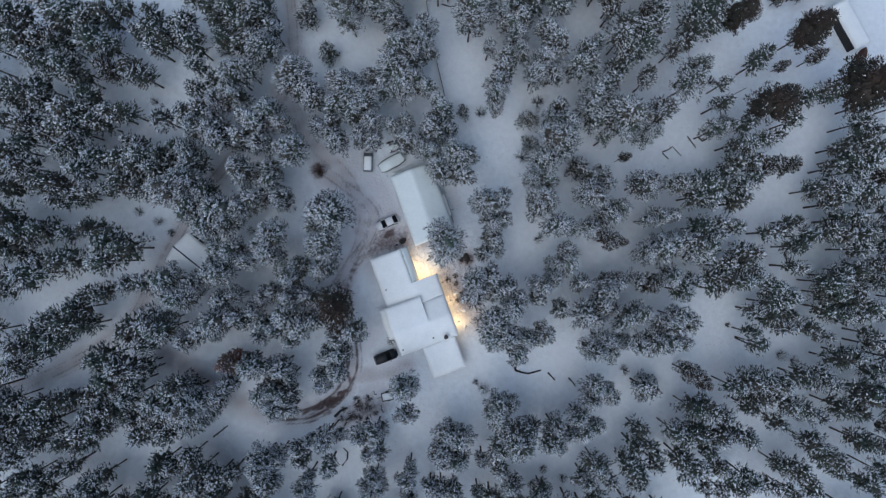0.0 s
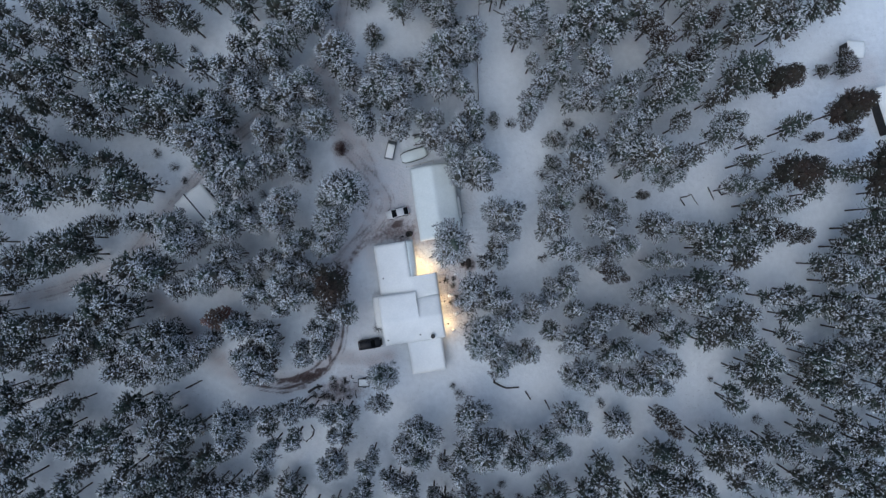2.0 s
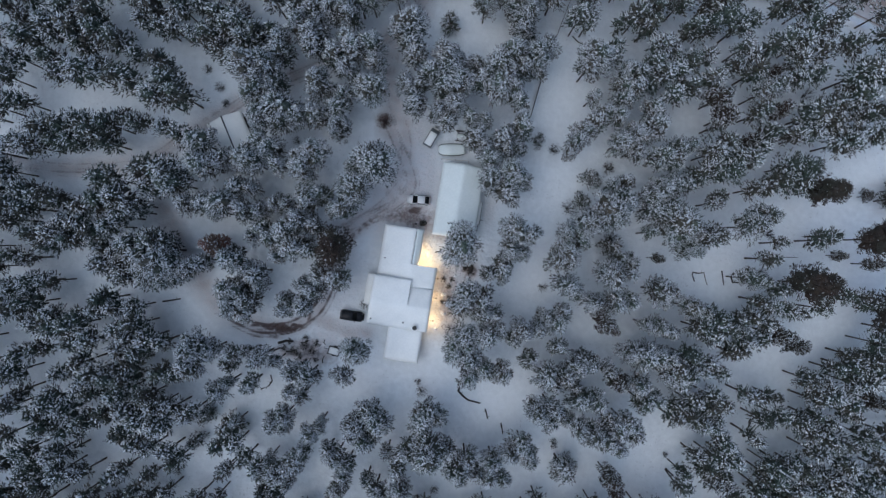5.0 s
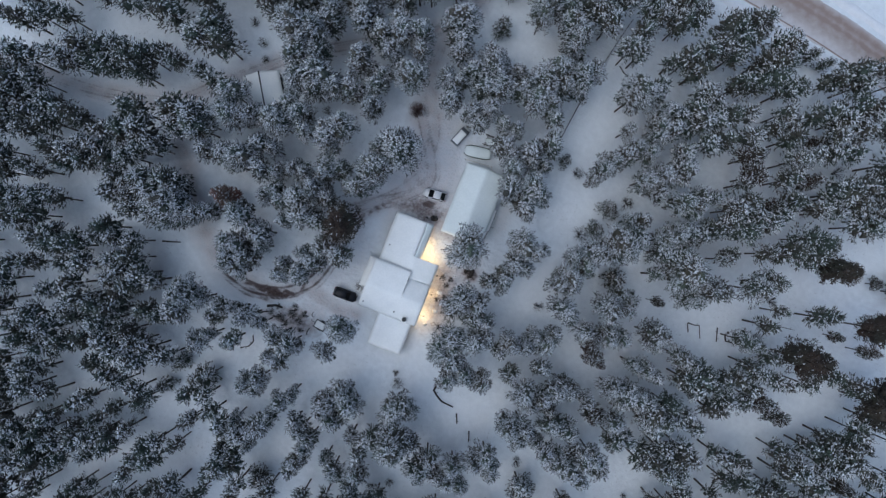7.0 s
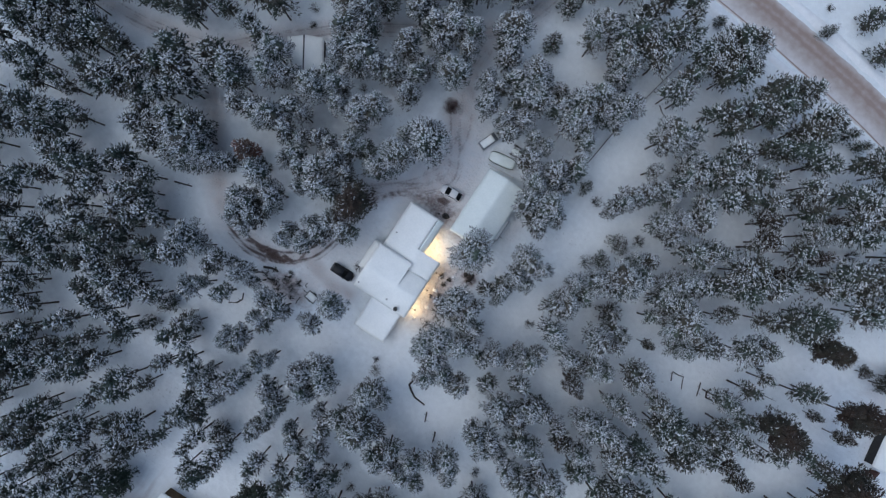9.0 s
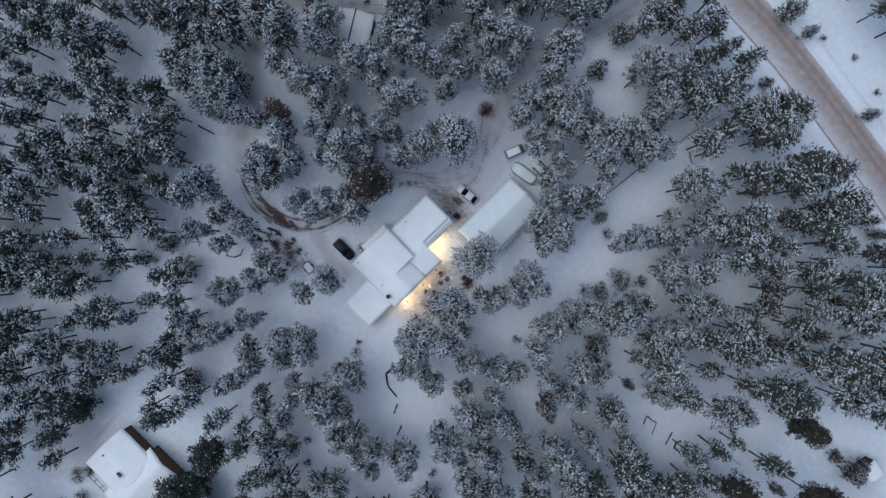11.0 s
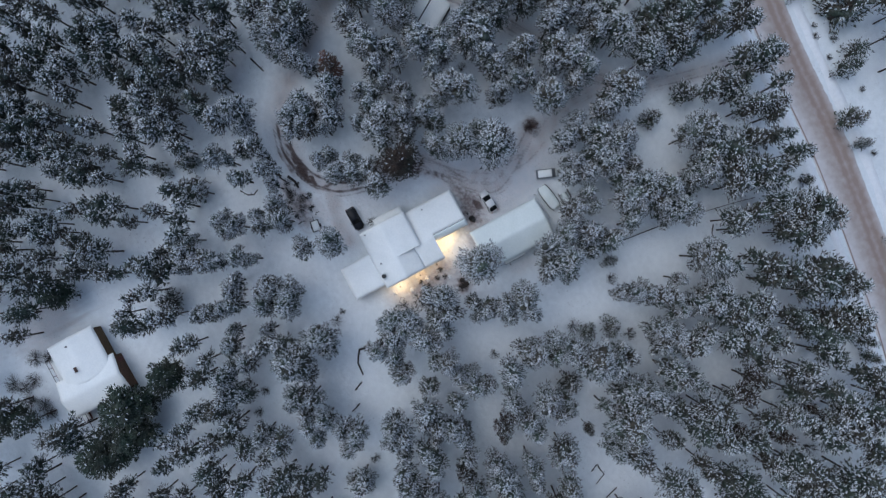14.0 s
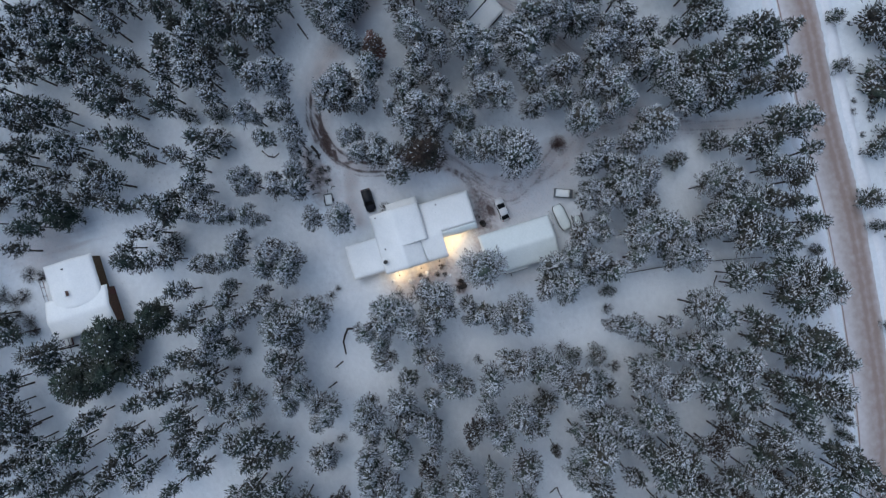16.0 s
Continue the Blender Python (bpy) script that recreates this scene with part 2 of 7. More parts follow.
# ---- ground ----
TRACKS = {  # centre line, half gauge, wear, packed half width
    "main_lane": ([(-5, 73), (-8.5, 62.6), (-11.2, 51.5), (-14.5, 43), (-19.8, 37.5), (-26, 34.5), (-32, 30.6), (-38, 26.8), (-43, 23.3), (-50.5, 16.6), (-56, 11.8), (-62, 7), (-70.5, 4.6), (-80, 3.2), (-95, 3.5), (-140, 6)], 0.8, 0.50, 2.0),
    "yard_entry": ([(-13.2, 45), (-16.3, 38.6), (-16.8, 32), (-14.7, 26.2), (-11.6, 20), (-11.0, 14), (-13.0, 8)], 0.9, 0.46, 2.7),
    "yard_lane": ([(-11.2, 10.5), (-13.8, 6.4), (-18.2, 1.8), (-21, -2.5), (-21.3, -9), (-21.9, -12)], 0.85, 0.5, 2.2),
    "yard_bend": ([(-21.3, -9), (-22.8, -15), (-25, -18), (-28.5, -20.4), (-34, -21.5), (-38, -20.6)], 0.85, 0.86, 2.0),
    "west_lane": ([(-34, -21.5), (-40, -19.9), (-45.6, -15.6), (-52, -7.6), (-58, 1), (-60.5, 6)], 0.85, 0.34, 2.4),
}
TRACKS |= {
    "yard_branch": ([(-14.5, 21), (-10.5, 15), (-9.0, 10.5), (-12, 6.5), (-17, 3.2), (-21, 0)], 0.8, 0.52, 2.7),
    "car_path": ([(-24, -17.5), (-20, -18.6), (-16, -19.5), (-13, -19)], 0.8, 0.30, 1.8),
}
BEND_STAINS = [  # bare, sanded or churned spots: x, y, radius x, radius y, strength
    (-29.6, -20.8, 3.0, 0.85, 1.25), (-32.2, -20.9, 2.0, 0.5, 0.9), (-26.6, -19.9, 1.8, 0.5, 0.9), (-24.6, -17.6, 0.6, 1.8, 0.7), (-33.5, -22.3, 2.6, 0.35, 0.7), (-31, -22.8, 1.6, 0.3, 0.7), (-7.8, 6.0, 1.7, 0.55, 0.9), (-9.2, 4.5, 3.8, 0.9, 0.55),
]
YARD_STAINS = [
    (-16.1, 22.6, 1.3, 1.6, 0.75), (-5.5, 4.2, 1.8, 1.5, 0.6), (-13.5, 3.8, 3.0, 0.9, 0.45), (-8, 8.5, 3.2, 2.0, 0.28), (-10.5, 13, 3.5, 6, 0.26), (-23.5, -24.5, 3.6, 2.2, 0.55),
    (-20.5, -21.5, 3.0, 1.6, 0.25), (4.9, -3.6, 1.5, 1.5, 0.75), (1.5, -9.5, 2.2, 4.5, 0.46), (3.4, -2.5, 2.4, 3.2, 0.36), (2.2, -14.5, 2.6, 3.0, 0.30), (-19, -8, 3.5, 7, 0.16), (0.8, -5.5, 1.6, 2.0, 0.42), (-16.5, -19, 4, 2.5, 0.15), (-27, -25.3, 2.6, 1.0, 0.55),
]
OUTER_STAINS = [
    (-18.7, -0.6, 0.7, 0.7, 0.55), (-17.6, 0.7, 0.6, 0.8, 0.6), (-16.6, 1.8, 0.7, 0.7, 0.65), (-15.6, 2.9, 0.7, 0.7, 0.6), (-14.8, 3.9, 0.9, 0.5, 0.5), (-12.6, 5.4, 1.4, 0.5, 0.45), (-9.8, 5.0, 1.6, 0.5, 0.6), (-7.5, 6.5, 1.3, 0.6, 0.8),
    (-8.5, 4.9, 5.0, 2.6, 0.6), (-1, 3.5, 2.5, 2.0, 0.4), (-27, -80, 5, 6, 0.30), (-24.5, -76, 0.5, 5, 0.35), (86, 22, 4, 4, 0.25), (7.2, 8.2, 1.1, 2.6, 0.15),
]


def spread(points, step=0.5):
    """Points along a smooth line."""
    pts = [Vector((p[0], p[1], 0)) for p in points]
    out = []
    for i in range(len(pts) - 1):
        a, b, c, d = pts[max(i - 1, 0)], pts[i], pts[i + 1], pts[min(i + 2, len(pts) - 1)]
        n = max(2, int((c - b).length / step))
        for k in range(n):
            t = k / n
            out.append(0.5 * (2 * b + (c - a) * t + (2 * a - 5 * b + 4 * c - d) * t * t + (3 * b - a - 3 * c + d) * t ** 3))
    return out + [pts[-1]]


def lines(lo, hi, fine_lo, fine_hi, fine, coarse):
    far = [3000, 1200, 500, 260, 180]
    a = [-v for v in far]
    x = lo
    while x < hi:
        a.append(x)
        x += fine if fine_lo <= x < fine_hi else coarse
    return np.array(a + [hi] + far[::-1])


def lumps(x, y):
    """Rolling snow surface, in metres."""
    return (0.16 * np.sin(x * 0.21 + 1.3 * np.sin(y * 0.13)) * np.cos(y * 0.19 + 0.7) + 0.07 * np.sin(x * 0.63 + 2 * np.sin(y * 0.41)) * np.sin(y * 0.57 + 1.1)
            + 0.03 * np.sin(x * 1.7 + y * 0.9 + 2 * np.sin(y * 0.8)) * np.sin(y * 1.9 - x * 0.6)) * 0.8


def build_ground():
    xs, ys = lines(-110, 110, -62, 8, 0.31, 1.2), lines(-105, 105, -28, 46, 0.31, 1.2)
    X, Y = np.meshgrid(xs, ys)
    Z = lumps(X, Y)
    wear = np.zeros_like(X)
    packed = np.zeros_like(X)
    wob = 0.5 + 0.5 * np.sin(X * 0.9 + 2.1 * np.sin(Y * 0.7)) * np.sin(Y * 1.1 + 1.7 * np.sin(X * 0.5))
    fine = 0.5 + 0.5 * np.sin(X * 3.1 + 2 * np.sin(Y * 2.3)) * np.sin(Y * 2.9 + 2 * np.sin(X * 1.9))
    for pts, gauge, power, wide in TRACKS.values():
        line = spread(pts, 0.6)
        px, py = np.array([p.x for p in line]), np.array([p.y for p in line])
        best, side = np.full(X.shape, 1e9), np.zeros_like(X)
        for k in range(len(px) - 1):
            dx, dy = px[k + 1] - px[k], py[k + 1] - py[k]
            ln = math.hypot(dx, dy) + 1e-9
            jj = (np.abs(ys - py[k]) < 6).nonzero()[0]
            ii = (np.abs(xs - px[k]) < 6).nonzero()[0]
            if not len(jj) or not len(ii):
                continue
            sl = np.s_[jj[0]:jj[-1] + 1, ii[0]:ii[-1] + 1]
            t = np.clip(((X[sl] - px[k]) * dx + (Y[sl] - py[k]) * dy) / ln ** 2, 0, 1)
            d = np.hypot(X[sl] - px[k] - t * dx, Y[sl] - py[k] - t * dy)
            s = ((X[sl] - px[k]) * -dy + (Y[sl] - py[k]) * dx) / ln
            near = d < best[sl]
            best[sl] = np.where(near, d, best[sl])
            side[sl] = np.where(near, s, side[sl])
        rut = np.exp(-((np.abs(side) - gauge) / 0.38) ** 2)
        for o, wd, ph in ((-1.45, 0.22, 0.4), (1.5, 0.25, 1.9), (0.15, 0.2, 3.1), (-0.35, 0.16, 4.4), (2.0, 0.3, 5.0)):
            rut = np.maximum(rut, np.exp(-((side - o * gauge) / wd) ** 2) * np.clip(0.5 + 0.7 * np.sin(X * 0.31 + Y * 0.27 + ph + 1.5 * np.sin(Y * 0.2)), 0, 1))
        on = best < 3.5
        wear = np.where(on, np.maximum(wear, power * rut * (0.72 + 0.42 * wob) * np.exp(-(best / (wide + 0.6)) ** 4)), wear)
        packed = np.where(on, np.maximum(packed, np.exp(-(best / wide) ** 2) * (0.7 + 0.3 * wob)), packed)
        Z = np.where(on, Z * (1 - 0.8 * packed) - 0.09 * rut * np.exp(-(best / (wide + 0.6)) ** 4) * 0.8, Z)
    for x, y, rx, ry, s in BEND_STAINS + YARD_STAINS + OUTER_STAINS:
        d = np.hypot((X - x) / rx, (Y - y) / ry) + 0.55 * (fine - 0.5) + 0.4 * (wob - 0.5)
        wear = np.maximum(wear, s * np.clip(1.35 - d, 0, 1))
        packed = np.maximum(packed, min(1.0, s * 2) * np.clip(1.7 - d, 0, 1))
    # the open yard, driven flat
    yard = np.clip(1.35 - np.hypot((X + 10.5) / 6.2, (Y - 11) / 12.5), 0, 1)
    packed = np.maximum(packed, np.clip(yard * 2.2, 0, 1) * 0.55)
    Z = Z * (1 - 0.7 * np.clip(packed, 0, 1))
    house = (np.abs(X + 7) < 9) & (np.abs(Y + 3) < 24)
    Z = np.where(house, np.minimum(Z, 0.02), Z)
    # footprints and small hollows where people walk
    step = random.Random(17)
    for cx, cy, rx, ry, count in ((1.6, -8, 2.6, 9, 210), (-3.2, -1.5, 1.6, 2.8, 60), (-18, -11, 4.5, 9, 120), (-9, 12, 4.5, 9, 150), (2.5, -20, 4, 4, 50), (6.5, 3, 2, 5, 50), (-22, -24, 4, 3, 60)):
        for k in range(count):
            x, y = step.gauss(cx, rx * 0.5), step.gauss(cy, ry * 0.5)
            w_, deep = step.uniform(0.16, 0.32), step.uniform(0.05, 0.16)
            jj = (np.abs(ys - y) < 1.0).nonzero()[0]
            ii = (np.abs(xs - x) < 1.0).nonzero()[0]
            sl = np.s_[jj[0]:jj[-1] + 1, ii[0]:ii[-1] + 1]
            d = np.hypot(X[sl] - x, Y[sl] - y) / w_
            Z[sl] += deep * (0.45 * np.exp(-((d - 1.6) / 0.6) ** 2) - np.exp(-d * d))
    nx, ny = len(xs), len(ys)
    verts = np.stack([X, Y, Z], -1).reshape(-1, 3)
    i, j = np.meshgrid(np.arange(nx - 1), np.arange(ny - 1))
    a = (j * nx + i).ravel()
    faces = np.stack([a, a + 1, a + nx + 1, a + nx], 1)
    me = mesh_of("ground", verts, faces.tolist(), [], smooth=True)
    for key, values in (("wear", wear), ("packed", packed)):
        me.attributes.new(key, "FLOAT", "POINT").data.foreach_set("value", np.clip(values, 0, 1).ravel().astype(np.float32))
    m = bpy.data.materials.new("snow_ground")
    m.use_nodes = True
    n, l = m.node_tree.nodes, m.node_tree.links
    b = n["Principled BSDF"]
    geo = n.new("ShaderNodeNewGeometry")

    def noise_at(scale, detail=5):
        t = n.new("ShaderNodeTexNoise")
        t.inputs["Scale"].default_value, t.inputs["Detail"].default_value = scale, detail
        l.new(geo.outputs["Position"], t.inputs["Vector"])
        return t.outputs[0]

    def ramp(source, lo, hi, c0, c1):
        r = n.new("ShaderNodeValToRGB")
        r.color_ramp.elements[0].position, r.color_ramp.elements[1].position = lo, hi
        r.color_ramp.elements[0].color, r.color_ramp.elements[1].color = (*c0, 1), (*c1, 1)
        l.new(source, r.inputs[0])
        return r.outputs[0]

    def mix(fac, c0, c1):
        x = n.new("ShaderNodeMix")
        x.data_type = "RGBA"
        l.new(fac, x.inputs["Factor"])
        l.new(c0, x.inputs["A"])
        l.new(c1, x.inputs["B"])
        return x.outputs["Result"]

    def read(key):
        at = n.new("ShaderNodeAttribute")
        at.attribute_name = key
        return at.outputs["Fac"]

    def math_(op, a_, b_):
        x = n.new("ShaderNodeMath")
        x.operation = op
        x.use_clamp = True
        for k, v in enumerate((a_, b_)):
            if isinstance(v, float):
                x.inputs[k].default_value = v
            else:
                l.new(v, x.inputs[k])
        return x.outputs[0]

    n_big, n_mid, n_fine = noise_at(0.09), noise_at(0.9), noise_at(6.0)
    snow = mix(n_big, ramp(n_mid, 0.3, 0.7, (0.62, 0.66, 0.69), (0.77, 0.81, 0.84)), ramp(n_fine, 0.3, 0.7, (0.72, 0.76, 0.79), (0.80, 0.84, 0.87)))
    trodden = ramp(n_mid, 0.3, 0.7, (0.28, 0.24, 0.24), (0.47, 0.41, 0.405))
    soil = ramp(n_fine, 0.35, 0.65, (0.028, 0.018, 0.017), (0.115, 0.07, 0.062))
    c = mix(math_("MULTIPLY", read("packed"), math_("ADD", n_mid, 0.25)), snow, trodden)
    edge = n.new("ShaderNodeMapRange")
    edge.inputs["From Min"].default_value, edge.inputs["From Max"].default_value = 0.48, 0.80
    l.new(math_("ADD", math_("MULTIPLY", read("wear"), 0.85), math_("MULTIPLY", noise_at(2.4, 7), 0.42)), edge.inputs["Value"])
    bare = math_("MULTIPLY", edge.outputs[0], math_("ADD", math_("MULTIPLY", read("wear"), 0.5), 0.5))
    c = mix(bare, c, soil)
    # needles and twigs shed below the trees
    litter = ramp(noise_at(2.2, 8), 0.60, 0.72, (0, 0, 0), (0.35, 0.35, 0.35))
    patch = ramp(noise_at(0.12), 0.48, 0.62, (0, 0, 0), (1, 1, 1))
    twig = n.new("ShaderNodeRGB")
    twig.outputs[0].default_value = (0.16, 0.14, 0.13, 1)
    c = mix(math_("MULTIPLY", litter, patch), c, twig.outputs[0])
    l.new(c, b.inputs["Base Color"])
    b.inputs["Roughness"].default_value = 0.8
    bump = n.new("ShaderNodeBump")
    bump.inputs["Strength"].default_value, bump.inputs["Distance"].default_value = 0.5, 0.28
    l.new(noise_at(1.3, 8), bump.inputs["Height"])
    churn = n.new("ShaderNodeBump")
    churn.inputs["Distance"].default_value = 0.16
    l.new(read("packed"), churn.inputs["Strength"])
    l.new(noise_at(2.6, 6), churn.inputs["Height"])
    l.new(bump.outputs[0], churn.inputs["Normal"])
    l.new(churn.outputs[0], b.inputs["Normal"])
    me.materials.append(m)
    tagged(new("ground", me), "deep snow over forest floor with vehicle ruts", "ground", kind="structure")


build_ground()


def ground_z(x, y):
    return float(lumps(np.array(x), np.array(y)))


# ---- the public road ----
def build_road():
    centre = spread([(-160, 82), (-95, 79.5), (-60, 77), (-29.6, 75.8), (-7, 73.6), (16, 72.4), (40.5, 69.2), (55, 66.7), (68, 63.3), (95, 55), (160, 32)], 1.0)
    rng = random.Random(5)
    verts, faces, cols = [], [], []
    offs = [-4.3, -3.95, -3.8, -3.62, -3.4, -2.6, -1.7, -0.9, -0.2, 0.5, 1.2, 2.0, 2.8, 3.4, 3.9]
    for k, p in enumerate(centre):
        q = centre[min(k + 1, len(centre) - 1)]
        r = centre[max(k - 1, 0)]
        d = (q - r).normalized()
        side = Vector((-d.y, d.x, 0))
        for i, o in enumerate(offs):
            e = o + (rng.uniform(-0.3, 0.3) if i in (0, len(offs) - 1) else 0)
            crown = 0.24 - 0.006 * o * o - (0.4 if i in (0, len(offs) - 1) else 0)
            verts.append(p + side * e + Vector((0, 0, crown)))
    w = len(offs)
    for k in range(len(centre) - 1):
        for i in range(w - 1):
            faces.append((k * w + i, (k + 1) * w + i, (k + 1) * w + i + 1, k * w + i + 1))
    me = mesh_of("road", verts, faces, [], smooth=True)
    at = me.attributes.new("wear", "FLOAT", "POINT")
    # the 1.4 draws a thin darker line along the house-side edge
    lane = [0.0, 0.1, 1.4, 0.15, 0.12, 0.25, 0.45, 0.55, 0.60, 0.80, 0.62, 0.78, 0.55, 0.30, 0.05]
    at.data.foreach_set("value", [lane[k % w] for k in range(len(verts))])
    m = bpy.data.materials.new("sanded_packed_snow")
    m.use_nodes = True
    n, l = m.node_tree.nodes, m.node_tree.links
    geo = n.new("ShaderNodeNewGeometry")
    t = n.new("ShaderNodeTexNoise")
    t.inputs["Scale"].default_value, t.inputs["Detail"].default_value = 0.8, 6
    l.new(geo.outputs["Position"], t.inputs["Vector"])
    a = n.new("ShaderNodeAttribute")
    a.attribute_name = "wear"
    mm = n.new("ShaderNodeMath")
    mm.operation, mm.use_clamp = "MULTIPLY_ADD", True
    l.new(t.outputs[0], mm.inputs[0])
    mm.inputs[1].default_value = 0.5
    l.new(a.outputs["Fac"], mm.inputs[2])
    r = n.new("ShaderNodeValToRGB")
    r.color_ramp.elements[0].position, r.color_ramp.elements[1].position = 0.25, 1.15
    r.color_ramp.elements[0].color, r.color_ramp.elements[1].color = (0.66, 0.64, 0.645, 1), (0.31, 0.235, 0.205, 1)
    l.new(mm.outputs[0], r.inputs[0])
    l.new(r.outputs[0], n["Principled BSDF"].inputs["Base Color"])
    n["Principled BSDF"].inputs["Roughness"].default_value = 0.85
    me.materials.append(m)
    tagged(new("road", me), "sanded gravel road packed with dirty snow", "road", kind="structure")
    # the ridge thrown up by the plough
    for name, off in (("snowbank", 5.5), ("snowbank", -5.7)):
        verts, faces = [], []
        ring = 11
        for k, p in enumerate(centre):
            q, r0 = centre[min(k + 1, len(centre) - 1)], centre[max(k - 1, 0)]
            d = (q - r0).normalized()
            side = Vector((-d.y, d.x, 0))
            wd, ht = 1.7 + 0.5 * noise.noise(p * 0.3), 0.42 + 0.14 * noise.noise(p * 0.5 + Vector((9, 0, 0)))
            for i in range(ring):
                u = i / (ring - 1) * 2 - 1
                verts.append(p + side * (off + u * wd) + Vector((0, 0, -0.22 + (ht + 0.22) * (0.5 + 0.5 * math.cos(math.pi * u)) + 0.05 * noise.noise(p * 2 + Vector((u * 3, 0, 0))))))
        for k in range(len(centre) - 1):
            for i in range(ring - 1):
                faces.append((k * ring + i, (k + 1) * ring + i, (k + 1) * ring + i + 1, k * ring + i + 1))
        tagged(new(name, mesh_of(name, verts, faces, [M_SNOW], smooth=True)), "ploughed snowbank along the road edge", "snowbank", kind="structure")


build_road()


# ---- trees ----
TWIG = np.array([(0, 1, 3), (2, 0, 3)])


def ball(subdivisions):
    bm = bmesh.new()
    bmesh.ops.create_icosphere(bm, subdivisions=subdivisions, radius=1.0)
    v = np.array([tuple(q.co) for q in bm.verts])
    f = np.array([[q.index for q in t.verts] for t in bm.faces])
    bm.free()
    return v, f


BALL = ball(1)


def frames_of(axes):
    """Length, side and top directions for rows of axes."""
    axes = axes / (np.linalg.norm(axes, axis=1, keepdims=True) + 1e-9)
    side = np.cross(axes, np.tile(np.array([0.0, 0.0, 1.0]), (len(axes), 1)))
    side /= np.linalg.norm(side, axis=1, keepdims=True) + 1e-6
    return axes, side, np.cross(side, axes)


def strokes(rng, points, axes, size, width, high, jitter, faces=TWIG):
    """Small twig ends or lumps of snow: one slim irregular wedge for each point, long along its axis."""
    n = len(points)
    d, side, top = frames_of(axes)
    s = size[:, None]
    corners = np.stack([d * s, -d * s * 0.7 + side * s * width, -d * s * 0.7 - side * s * width, top * s * high], 1)
    corners += rng.normal(0, 1, corners.shape) * s[:, :, None] * jitter
    verts = (points[:, None, :] + corners).reshape(-1, 3)
    return verts, (faces[None] + 4 * np.arange(n)[:, None, None]).reshape(-1, 3)


def limb(points, radii, sides=6):
    """A tapering bent limb as arrays."""
    pts = np.array(points, float)
    verts, faces = [], []
    for k, p in enumerate(pts):
        d = pts[min(k + 1, len(pts) - 1)] - pts[max(k - 1, 0)]
        d /= np.linalg.norm(d) + 1e-9
        ref = np.array([1.0, 0, 0]) if abs(d[0]) < 0.8 else np.array([0, 1.0, 0])
        a = np.cross(d, ref)
        a /= np.linalg.norm(a)
        b = np.cross(d, a)
        for i in range(sides):
            t = 2 * math.pi * i / sides
            verts.append(p + radii[k] * (a * math.cos(t) + b * math.sin(t)))
    for k in range(len(pts) - 1):
        for i in range(sides):
            q, r = k * sides + i, k * sides + (i + 1) % sides
            faces += [(q, r, r + sides), (q, r + sides, q + sides)]
    return np.array(verts), np.array(faces)


def join(pieces):
    verts, faces, base = [], [], 0
    for v, f in pieces:
        verts.append(v)
        faces.append(f + base)
        base += len(v)
    return np.concatenate(verts), np.concatenate(faces)


